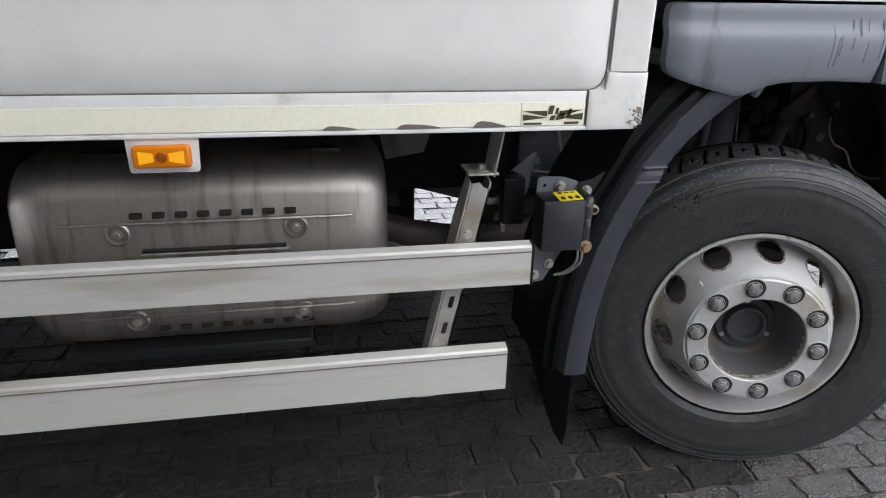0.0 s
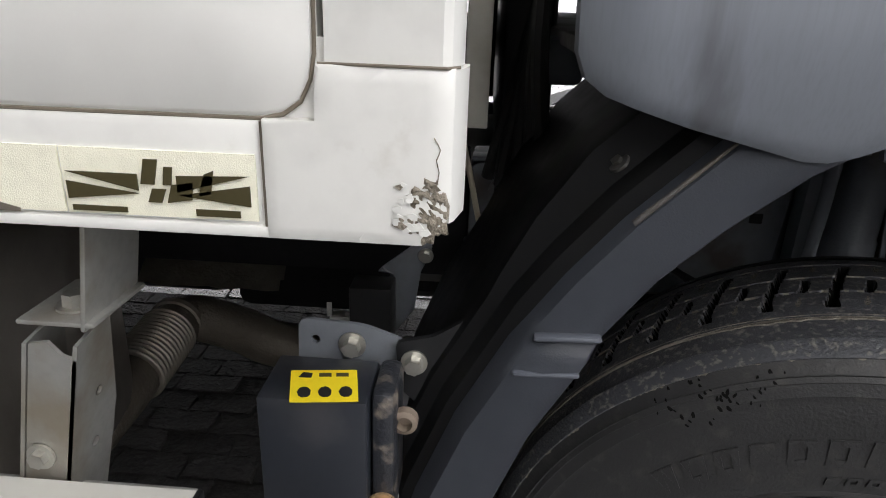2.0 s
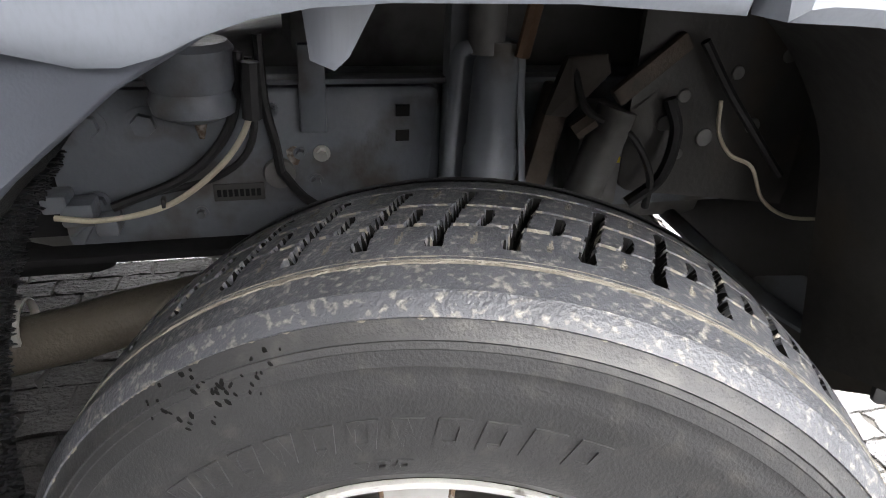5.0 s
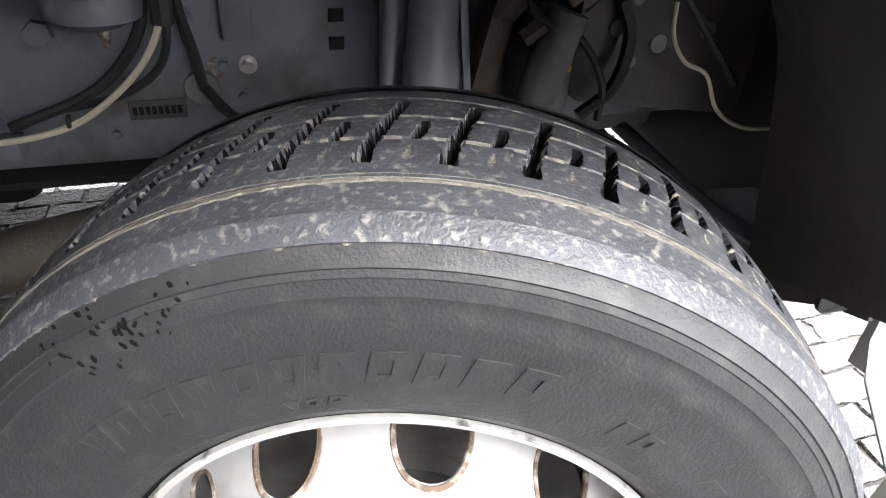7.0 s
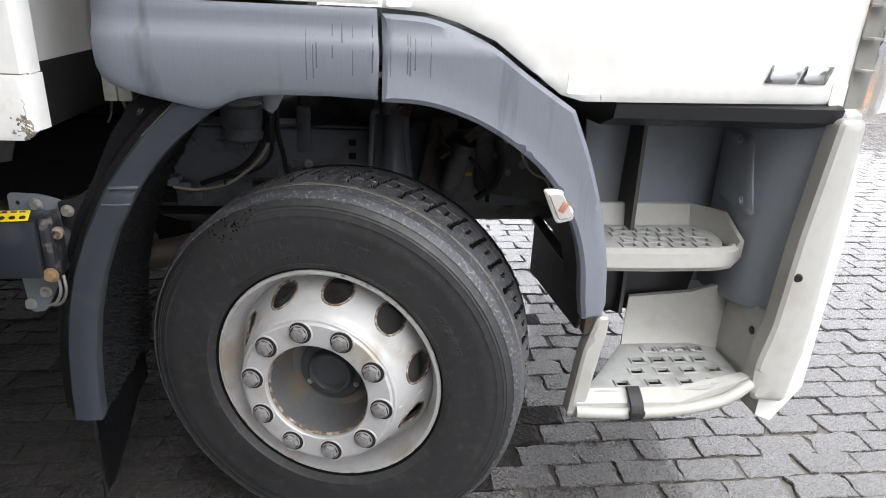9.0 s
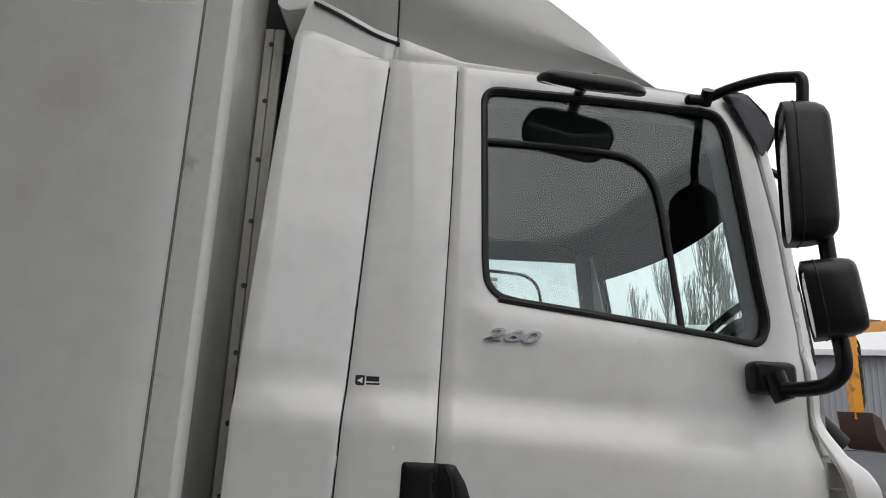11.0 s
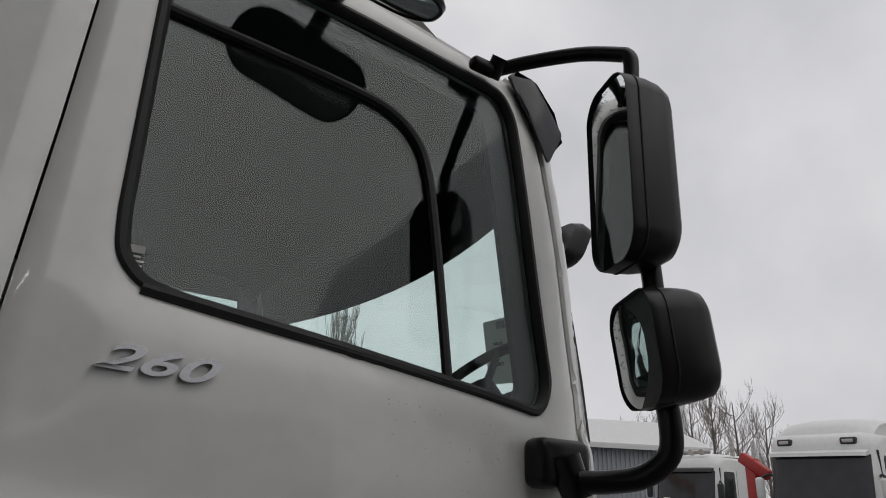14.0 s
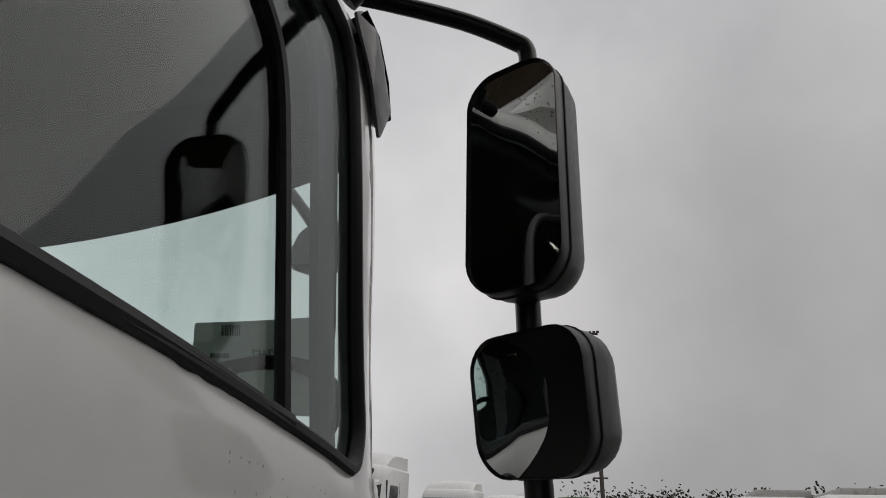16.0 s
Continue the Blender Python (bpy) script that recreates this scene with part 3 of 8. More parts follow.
# White disc painted for a lamp's small glint on the pillar.
part("paint_chip", sheet(B(), [(0.051 + 0.0038 * math.cos(q), 1.641 + 0.005 * math.sin(q)) for q in (k * 0.785 for k in range(8))], lambda u, v, w: near_side(u, v, w - 0.001), step=0.02, thick=0.001, lip=0.0, ring=0.0006), TAPE_WHITE, truck)
part("sticker_mark", sheet(B(), [(-0.061, 1.813), (-0.046, 1.806), (-0.046, 1.823)], lambda u, v, w: near_side(u, v, w - 0.002), step=0.02, thick=0.001, lip=0.0), TAPE_WHITE, sticker)


def lettering(body, size, depth, place, width=None, shear=0.25):
    """Raised characters in the built-in font as a bmesh: place(u, v, w)."""
    cu = bpy.data.curves.new("glyphs", "FONT")
    cu.body, cu.size, cu.extrude, cu.shear, cu.resolution_u, cu.offset = body, size, depth / 2, shear, 4, 0.0008
    ob = new("glyphs", cu)
    me = bpy.data.meshes.new_from_object(ob.evaluated_get(bpy.context.evaluated_depsgraph_get()))
    bpy.data.objects.remove(ob)
    bm = bmesh.new()
    bm.from_mesh(me)
    bpy.data.meshes.remove(me)
    lo = min(v.co.x for v in bm.verts)
    hi = max(v.co.x for v in bm.verts)
    k = width / (hi - lo) if width else 1
    for v in bm.verts:
        v.co = place((v.co.x - lo) * k, v.co.y, -v.co.z)
    return bm


bm = lettering("260", 0.050, 0.008, lambda u, v, w: near_side(0.288 + u, 1.945 + v - 0.05 * u, w - 0.006), 0.164, 0.4)
BADGE = surface("badge_chrome", (0.42, 0.42, 0.43), 0.16, metal=1.0, var=0.1, scale=30, rvar=0.05)
part("power_badge", bm, BADGE, near_door, "chrome number 260", angle=30)
# model badge, kept as two plain slanted shapes
for poly in ([(1.015, 1.267), (1.093, 1.267), (1.107, 1.307), (1.029, 1.307)], [(1.100, 1.267), (1.170, 1.267), (1.186, 1.307), (1.114, 1.307)]):
    part("model_badge", sheet(B(), poly, lambda u, v, w: near_side(u, v, w - 0.005), step=0.03, thick=0.005, lip=0.001, ring=0.002), BADGE, near_door)

# inner cab: floor, back, roof skin and lining, front, so that the windows look into a real room
bm = span(B(), -0.10, 1.25, 0.06, 2 * CY - 0.06, 1.27, 1.33, 0.01)
part("cab_floor", bm, UNDER, truck)
bm = span(B(), -0.34, -0.12, 0.21, 2 * CY - 0.21, 1.33, 2.80, 0.03)
part("cab_back_wall", bm, HEADLINER, truck)


def roof_skin(dz, inset, x0, x1):
    bm = bmesh.new()
    rows = []
    for i in range(19):
        x = x0 + (x1 - x0) * i / 18
        e = cab_y(x, roof_z(x)) + inset
        drop = 0.10 * max(0, (x - 0.95) / 0.17) ** 2
        rows.append([(x, e + (2 * CY - 2 * e) * k / 24, roof_z(x) + dz - drop + 0.07 * (1 - abs(2 * k / 24 - 1) ** 2.6)) for k in range(25)])
    top = [[bm.verts.new(p) for p in r] for r in rows]
    low = [[bm.verts.new((p[0], p[1], p[2] - 0.03)) for p in r] for r in rows]
    for grid, turn in ((top, 1), (low, -1)):
        for a, b in zip(grid, grid[1:]):
            for k in range(24):
                bm.faces.new((a[k], a[k + 1], b[k + 1], b[k])[::turn])
    for k in range(24):
        bm.faces.new((top[0][k], low[0][k], low[0][k + 1], top[0][k + 1]))
        bm.faces.new((top[-1][k], top[-1][k + 1], low[-1][k + 1], low[-1][k]))
    for a, b, c, d in zip(top, top[1:], low, low[1:]):
        bm.faces.new((a[0], b[0], d[0], c[0]))
        bm.faces.new((a[-1], c[-1], d[-1], b[-1]))
    return bm


part("cab_roof", roof_skin(0.0, 0.0, -0.33, 1.12), CAB_WHITE, truck)
part("headliner", roof_skin(-0.055, 0.04, -0.3, 1.10), HEADLINER, truck, "dark grey roof lining")

part("side_lining", span(B(), -0.12, 1.03, 2 * CY - 0.24, 2 * CY - 0.21, 2.622, 2.77, 0.008), HEADLINER, truck, "dark lining above the far door")

# front: pillars, windscreen, panel below, corner deflectors
for fn in (near_side, far_side):
    bm = sheet(B(), [(1.254, 1.66), (1.302, 1.66), (1.297, 2.02), (1.262, 2.33), (1.192, 2.69), (1.14, 2.785), (1.07, 2.80), (1.094, 2.78), (1.148, 2.69), (1.218, 2.33), (1.253, 2.02)], fn, step=0.03, thick=0.03, lip=0.006)
    part("windscreen_pillar", bm, CAB_WHITE, truck)
    def bulged(u, v, w):
        up_t = step01((v - 1.58) / 0.20)
        yy = (-0.022 + 7.0 * max(0, u - 1.321) ** 2 + 0.004 * step01((1.296 - u) / 0.03)) * (1 - up_t) + (cab_y(u, v) - 0.010) * up_t + w
        return Vector((u, yy if fn is near_side else 2 * CY - yy, v))

    bm = sheet(B(), [(1.252, 1.95), (1.268, 1.975), (1.284, 1.85), (1.298, 1.67), (1.336, 1.632), (1.361, 1.588), (1.372, 1.5), (1.372, 1.38), (1.354, 1.29), (1.322, 1.215), (1.278, 1.205), (1.282, 1.3), (1.284, 1.52), (1.268, 1.60), (1.255, 1.655)], bulged, step=0.018, thick=0.025, lip=0.006, ring=0.007)
    part("corner_deflector", bm, CAB_WHITE, truck, "white corner air deflector beside the door")
    part("deflector_back", sheet(B(), [(1.253, 1.21), (1.30, 1.21), (1.30, 1.65), (1.253, 1.65)], lambda u, v, w: Vector((u, (0.045 + w) if fn is near_side else 2 * CY - 0.045 - w, v)), step=0.1, thick=0.01), CREAM_STEP, truck)
    for z in (1.30, 1.37, 1.44, 1.51, 1.58):
        bm = B()
        p = fn(1.266, z, -0.012)
        rbox(bm, p, (0.026, 0.05, 0.006), 0.001)
        part("deflector_rib", bm, CREAM_STEP, truck)


def windscreen_point(k, j, off):
    y = 0.20 + (2 * CY - 0.40) * k
    z = 1.93 + 0.80 * j
    bow = 0.16 * (1 - (2 * k - 1) ** 2)
    return Vector((1.296 - 0.135 * j ** 1.3 + bow + off, y - (0.03 * (1 - 2 * k)) * (1 - j), z))


bm = bmesh.new()
rows = [[bm.verts.new(windscreen_point(k / 16, j / 6, 0)) for k in range(17)] for j in range(7)]
for a, b in zip(rows, rows[1:]):
    for k in range(16):
        bm.faces.new((a[k], a[k + 1], b[k + 1], b[k]))
bmesh.ops.solidify(bm, geom=bm.faces[:], thickness=0.005)
part("windscreen", bm, WINDSCREEN, truck, "tinted curved windscreen")
bm = bmesh.new()
edge = [windscreen_point(k / 16, 0, 0.002) for k in range(17)] + [windscreen_point(1, j / 6, 0.002) for j in range(1, 7)] + [windscreen_point(1 - k / 16, 1, 0.002) for k in range(1, 17)] + [windscreen_point(0, 1 - j / 6, 0.002) for j in range(1, 7)]
tube(bm, edge, 0.018, 8, 1)
part("windscreen_seal", bm, RUBBER, truck)
bm = loft(B(), [[windscreen_point(k / 16, 0, dx) + Vector((0, 0, z - 1.93)) for k in range(17)] for z, dx in ((1.95, 0.0), (1.85, 0.03), (1.5, 0.045), (1.2, 0.04))], closed=False)
bmesh.ops.solidify(bm, geom=bm.faces[:], thickness=0.03)
part("front_panel", bm, CAB_WHITE, truck, "white front panel below the windscreen")
bm = loft(B(), [[windscreen_point(k / 16, 0.93, dx) + Vector((0, 0, dz)) for k in range(17)] for dx, dz in ((0.0, -0.005), (0.03, 0.04), (0.0, 0.10), (-0.1, 0.125))], closed=False)
bmesh.ops.solidify(bm, geom=bm.faces[:], thickness=0.03)
part("roof_front_edge", bm, CAB_WHITE, truck)

bm = loft(B(), [[windscreen_point(k / 16, j, -0.03) for k in range(17)] for j in (0.735, 0.85, 1.0)], closed=False)
bmesh.ops.solidify(bm, geom=bm.faces[:], thickness=0.02)
part("screen_header", bm, HEADLINER, truck, "dark lining above the windscreen")

bm = loft(B(), [[(1.06, windscreen_point(k / 16, 1, 0).y, 2.735 + 0.05 * (1 - abs(k / 8 - 1) ** 2.6)) for k in range(17)], [windscreen_point(k / 16, 1.0, -0.10) + Vector((0, 0, 0.02)) for k in range(17)], [windscreen_point(k / 16, 0.99, -0.02) for k in range(17)]], closed=False)
bmesh.ops.solidify(bm, geom=bm.faces[:], thickness=0.012)
part("header_shelf", bm, HEADLINER, truck)

# smoked sun visor in front of the screen
bm = B()
vis = []
for k in range(25):
    y = 0.135 + (2 * CY - 0.27) * k / 24
    bow = 0.17 * (1 - abs(2 * k / 24 - 1) ** 2.2)
    vis.append([(1.075 + bow, y, 2.80), (1.14 + bow, y, 2.790), (1.20 + bow, y, 2.725), (1.224 + bow, y, 2.65)])
loft(bm, vis, closed=False)
bmesh.ops.solidify(bm, geom=bm.faces[:], thickness=0.006)
visor = part("sun_visor", bm, SMOKED, truck, "dark smoked plastic sun visor")
for y0, turn in ((0.134, 1), (2 * CY - 0.134, -1)):
    bm = sheet(B(), round_corners([(1.06, 2.79), (1.085, 2.808), (1.135, 2.793), (1.226, 2.672), (1.178, 2.575)], 0.012, 3), lambda u, v, w: Vector((u, y0 + turn * (w + 0.25 * max(0, 1.12 - u)), v)), step=0.03, thick=0.008, lip=0.002)
    part("visor_cheek", bm, SMOKED, visor)
for y in (0.165, 2 * CY - 0.165):
    bm = rbox(B(), (1.125, y, 2.768), (0.05, 0.03, 0.022), 0.008)
    bolt(bm, (1.14, y - 0.015, 2.775), OUT, 0.007, 0.004)
    part("visor_clip", bm, BLACK_PLASTIC, visor)

# inside: dashboard, steering wheel, seats, grab rail
bm = loft(B(), [[(x, y, z) for x, z in ((0.92, 1.35), (0.88, 1.70), (0.95, 1.88), (1.08, 1.93), (1.23, 1.94), (1.23, 1.3))] for y in (0.17, 0.4, 0.9, 1.6, 2 * CY - 0.17)])
part("dashboard", bm, HEADLINER, truck, angle=50)
SW = Vector((1.155, 0.40, 2.03))
bm = bmesh.new()
wheel_m = Matrix.Translation(SW) @ Euler((0, radians(-46), 0)).to_matrix().to_4x4()
ring = [wheel_m @ Vector((0.222 * math.cos(a), 0.222 * math.sin(a), 0)) for a in (2 * math.pi * k / 48 for k in range(49))]
tube(bm, ring, 0.0145, 10, 1)
for a in (20, 160, 270):
    tube(bm, [wheel_m @ Vector((0, 0, -0.03)), wheel_m @ Vector((0.21 * math.cos(radians(a)), 0.21 * math.sin(radians(a)), 0))], 0.018, 8, 1, 0.5)
cyl(bm, wheel_m @ Vector((0, 0, -0.05)), wheel_m @ Vector((0, 0, 0.01)), 0.07)
cyl(bm, wheel_m @ Vector((0, 0, -0.05)), wheel_m @ Vector((0.0, 0, -0.5)), 0.035)
part("steering_wheel", bm, RUBBER, truck, "black steering wheel")
part("instrument_binnacle", rbox(B(), (1.15, 0.44, 1.96), (0.12, 0.36, 0.08), 0.03, 3, Euler((0, radians(20), 0)).to_matrix()), SEAT, truck)
for u0, u1, v0, v1 in ((0.300, 0.327, 2.118, 2.130), (0.300, 0.322, 2.111, 2.114), (0.303, 0.328, 2.104, 2.107), (0.308, 0.326, 2.097, 2.100), (0.314, 0.328, 2.090, 2.093)):
    part("pane_print", sheet(B(), [(u0, v0), (u1, v0), (u1, v1), (u0, v1)], lambda u, v, w: near_side(u, v, w + 0.0095), step=0.02, thick=0.0008, lip=0.0, ring=0.0004), FAINT_INK, near_door)
for yc in (0.55, 1.80):
    bm = rbox(B(), (0.28, yc, 1.56), (0.5, 0.5, 0.14), 0.05, 3)
    part("seat_cushion", bm, SEAT, truck, "dark fabric seat")
    bm = rbox(B(), (0.03, yc, 1.88), (0.13, 0.48, 0.56), 0.05, 3, Euler((0, radians(-12), 0)).to_matrix())
    part("seat_back", bm, SEAT, truck)
    bm = rbox(B(), (-0.03, yc, 2.21), (0.08, 0.26, 0.14), 0.03, 3)
    part("head_rest", bm, SEAT, truck)
bm = tube(B(), [(0.24, 2.16, 1.95), (0.25, 2.15, 2.09), (0.34, 2.14, 2.11), (0.52, 2.14, 2.10), (0.58, 2.15, 1.98)], 0.016, 8)
part("grab_rail", bm, RUBBER, truck)

# ---- roof spoiler ----
def spoiler_ring(x, low, top):
    h = top - low
    half = [(0.200, low), (0.190, low + 0.10 * h), (0.170, low + 0.22 * h), (0.155, low + 0.32 * h), (0.160, low + 0.41 * h), (0.190, low + 0.60 * h), (0.228, low + 0.82 * h), (0.275, top - 0.04), (0.33, top), (0.43, top + 0.025), (0.7, top + 0.05), (1.0, top + 0.06)]
    return [(x, y, z) for y, z in half] + [(x, 2 * CY - y, z) for y, z in half[::-1]]


SP = ((-0.315, 3.075, 3.80), (-0.22, 3.03, 3.745), (-0.1, 2.965, 3.67), (-0.028, 2.935, 3.625))
rings = [spoiler_ring(*s) for s in SP]
bm = loft(B(), [spoiler_ring(-0.305, 3.10, 3.76), *rings, spoiler_ring(-0.026, 2.945, 3.60)], closed=False)
bmesh.ops.solidify(bm, geom=bm.faces[:], thickness=0.012)
part("spoiler_rear", bm, CAB_WHITE, truck, "white plastic rear half of the roof spoiler", angle=28)
SP = ((-0.018, 2.934, 3.615), (0.1, 2.895, 3.54), (0.24, 2.853, 3.438), (0.38, 2.838, 3.33), (0.52, 2.828, 3.212), (0.64, 2.82, 3.098), (0.74, 2.812, 2.985), (0.82, 2.80, 2.87), (0.85, 2.795, 2.82))
bm = loft(B(), [spoiler_ring(-0.02, 2.945, 3.59), *[spoiler_ring(*s) for s in SP]], closed=False)
bmesh.ops.solidify(bm, geom=bm.faces[:], thickness=0.012)
part("spoiler_front", bm, CAB_WHITE, truck, "white sloping front half of the roof spoiler", angle=28)
for line in (spoiler_ring(-0.022, 2.936, 3.612),):
    part("spoiler_joint", tube(B(), [Vector(p) + Vector((0, 0.004 if k < 11 else -0.004, -0.003)) for k, p in enumerate(line)], 0.0045, 6, 1), RUBBER, truck, "dark joint between the spoiler halves")
# Dark tube drawn for the shadow line under the spoiler's lower edge.
under_edge = [(-0.312, 3.072), (-0.22, 3.028), (-0.1, 2.963), (-0.02, 2.934), (0.1, 2.894), (0.24, 2.853), (0.38, 2.838)]
for side_y in (0.188, 2 * CY - 0.188):
    part("spoiler_edge_gap", tube(B(), [(x_e, side_y, z_e) for x_e, z_e in under_edge], 0.0065, 6, 2), RUBBER, truck)
for mirrored in (0, 1):
    bm = sheet(B(), [(-0.37, 2.93), (-0.04, 2.84), (-0.022, 2.96), (-0.1, 2.99), (-0.30, 3.10), (-0.33, 3.09)], lambda u, v, w: Vector((u, (2 * CY - 0.184 - w if mirrored else 0.184 + w) + (0.05 * (v - 2.85) if not mirrored else -0.05 * (v - 2.85)), v)), step=0.04, thick=0.02)
    part("spoiler_side_foot", bm, CAB_WHITE, truck)
    bm = sheet(B(), [(-0.012, 2.86), (0.19, 2.85), (0.62, 2.82), (0.72, 2.815), (0.4, 2.85), (0.2, 2.87), (-0.012, 2.945)], lambda u, v, w: Vector((u, (2 * CY - 0.165 - w) if mirrored else 0.165 + w, v)), step=0.05, thick=0.02)
    part("spoiler_side_foot", bm, CAB_WHITE, truck)

# ---- cargo box ----
BY, BX, BZ0, BZ1, BACK = -0.088, -0.475, 1.13, 3.80, -6.3
bm = span(B(), BACK, -0.54, BY + 0.035, 2 * CY - BY - 0.035, 1.14, BZ1 - 0.01, 0.01)
box = part("cargo_box", bm, BOX_WHITE, truck, "white insulated cargo box")
part("front_wall", span(B(), -0.545, -0.536, BY + 0.07, 2 * CY - BY - 0.07, 1.25, BZ1 - 0.02, 0.002), surface("front_wall_gloss", (0.76, 0.757, 0.735), 0.14, var=0.04, scale=1.5, coat=0.5, rvar=0.06, dirt=(0.55, 0.53, 0.48), dscale=2.5, cover=0.12), box, "glossy white front wall of the box")
corner_panel = [(BACK + 0.1, 1.215), (-0.68, 1.212), (-0.612, 1.212), (-0.595, 1.2155), (-0.582, 1.2245), (-0.575, 1.239), (-0.572, 1.262), (-0.572, BZ1 - 0.12), (BACK + 0.1, BZ1 - 0.12)]
bm = sheet(B(), corner_panel, xz(BY + 0.004), step=0.16, thick=0.02, lip=0.003, ring=0.004)
part("side_panel", bm, BOX_WHITE, box, "smooth white side panel")
bm = sheet(B(), [(BACK + 0.1, 1.131), (-0.612, 1.131), (-0.612, 1.2105), (-0.68, 1.2105), (BACK + 0.1, 1.2125)], xz(BY), step=0.06, thick=0.03, lip=0.003)
part("bottom_rail", bm, TRIM_WHITE, box, "white lower edge profile")
bm = span(B(), BACK + 0.1, -0.55, BY - 0.003, BY + 0.03, 1.127, 1.136, 0.002)
part("bottom_bead", bm, TRIM_WHITE, box)
bm = span(B(), BACK, -0.50, BY - 0.004, BY + 0.04, BZ1 - 0.125, BZ1, 0.01)
part("top_rail", bm, TRIM_WHITE, box)


def front_post(z0, z1, grow):
    """The box's front corner profile: flat to the side, turned round the corner to the front."""
    line = [(-0.566, BY), (-0.53, BY - grow), (-0.500, BY - grow), (-0.489, BY - grow), (-0.483, BY - grow + 0.003), (-0.480, BY + 0.006), (-0.476, BY + 0.03), (-0.478, BY + 0.055), (-0.535, BY + 0.075), (-0.55, BY + 0.075), (-0.55, BY + 0.06), (-0.566, BY + 0.02)]
    return [[(x, y, z) for x, y in line] for z in (z0, z1)]


bm = loft(B(), front_post(1.2495, BZ1, 0.003))
part("corner_post", bm, TRIM_WHITE, box, "white corner profile", angle=25)
bm = span(B(), -0.62, -0.56, BY + 0.0065, BY + 0.03, 1.20, 1.265, 0.001)
part("corner_fill", bm, TRIM_WHITE, box)
# moulded corner cap with its torn lower corner
CAP = [(-0.609, 1.128), (-0.50, 1.128), (-0.484, 1.142), (-0.4805, 1.16), (-0.4805, 1.249), (-0.571, 1.249), (-0.573, 1.226), (-0.573, 1.212), (-0.609, 1.212)]
bm = sheet(B(), CAP, lambda u, v, w: Vector((u, BY - 0.006 + w + 0.35 * max(0, u + 0.489), v)), step=0.02, thick=0.03, lip=0.002, ring=0.004)
cap = part("corner_cap", bm, TRIM_WHITE, box, "white moulded corner cap with a torn, crumpled lower corner")
bm = loft(B(), [[(x, y, z) for x, y in ((-0.4815, BY - 0.002), (-0.4785, BY + 0.004), (-0.473, BY + 0.03), (-0.473, BY + 0.05), (-0.482, BY + 0.05), (-0.484, BY + 0.03), (-0.486, BY + 0.02), (-0.49, BY + 0.004))] for z in (1.145, 1.248)])
part("cap_return", bm, TRIM_WHITE, cap)
rnd = random.Random(5)
torn_line = []
for k in range(40):
    a = 2 * math.pi * k / 40
    q = 0.021 * (1 + 0.45 * noise.noise(Vector((3 * math.cos(a), 3 * math.sin(a), 2.0))) + 0.2 * noise.noise(Vector((9 * math.cos(a), 9 * math.sin(a), 5.0))))
    torn_line.append((min(-0.4965 + q * 0.72 * math.cos(a), -0.4812), max(1.1535 + q * 1.1 * math.sin(a), 1.1285)))
bm = sheet(B(), torn_line, lambda u, v, w: Vector((u, BY - 0.0068 + w + 0.35 * max(0, u + 0.489) + 0.003 - 0.006 * abs(noise.noise(Vector((u * 220, v * 220, 1)))) - 0.004 * abs(noise.noise(Vector((u * 600, v * 500, 7)))), v)), step=0.0022, thick=0.004, lip=0.001, ring=0.0015)
TORN = surface("torn_fibreglass", (0.30, 0.265, 0.215), 0.9, var=0.5, scale=60, bump=1.0, bscale=300, dirt=(0.07, 0.055, 0.035), dscale=90, cover=0.7)
part("torn_edge", bm, TORN, cap, "torn fibreglass edge", angle=180)
for k in range(20):
    a, q = rnd.uniform(1.2, 5.2), rnd.uniform(0.010, 0.026)
    c = (-0.498 + q * math.cos(a) * 0.9, 1.155 + q * math.sin(a))
    if c[1] < 1.135 or c[0] > -0.486:
        continue
    n_c, s = rnd.randrange(4, 7), rnd.uniform(0.002, 0.005)
    poly = [(c[0] + s * rnd.uniform(0.5, 1.3) * math.cos(6.283 * j / n_c), c[1] + s * rnd.uniform(0.3, 1.0) * math.sin(6.283 * j / n_c)) for j in range(n_c)]
    tilt_u, tilt_v = rnd.uniform(-0.2, 0.2), rnd.uniform(-0.2, 0.2)
    bm = sheet(B(), poly, lambda u, v, w: Vector((u, BY - 0.0085 + w + tilt_u * (u - c[0]) + tilt_v * (v - c[1]), v)), step=0.004, thick=0.0008, lip=0.0, ring=0.001)
    part("paint_flake", bm, TRIM_WHITE if k % 3 else TORN, cap)
part("crack", tube(B(), [(-0.4905, BY - 0.0062, 1.172), (-0.489, BY - 0.0062, 1.182), (-0.491, BY - 0.0062, 1.19), (-0.4885, BY - 0.006, 1.197), (-0.493, BY - 0.0062, 1.205)], 0.0004, 5, 2), TORN, cap)
GRIME = surface("grimy_seal", (0.16, 0.135, 0.105), 0.8, var=0.4, scale=40)
edge = [(u, BY + 0.0035, v) for u, v in ((-0.573, BZ1 - 0.13), (-0.573, 2.5), (-0.573, 1.275), (-0.5735, 1.255), (-0.5765, 1.238), (-0.5835, 1.2235), (-0.596, 1.2145), (-0.612, 1.211), (-0.9, 1.2112), (-2.0, 1.2115), (-4.0, 1.212), (BACK + 0.1, 1.2125))]
part("panel_seal", tube(B(), edge, 0.0016, 6, 1), GRIME, box, "grimy sealant line round the side panel")
part("panel_seal", tube(B(), [(-0.6105, BY - 0.001, 1.129), (-0.6105, BY - 0.001, 1.21)], 0.0014, 6, 1), GRIME, box)
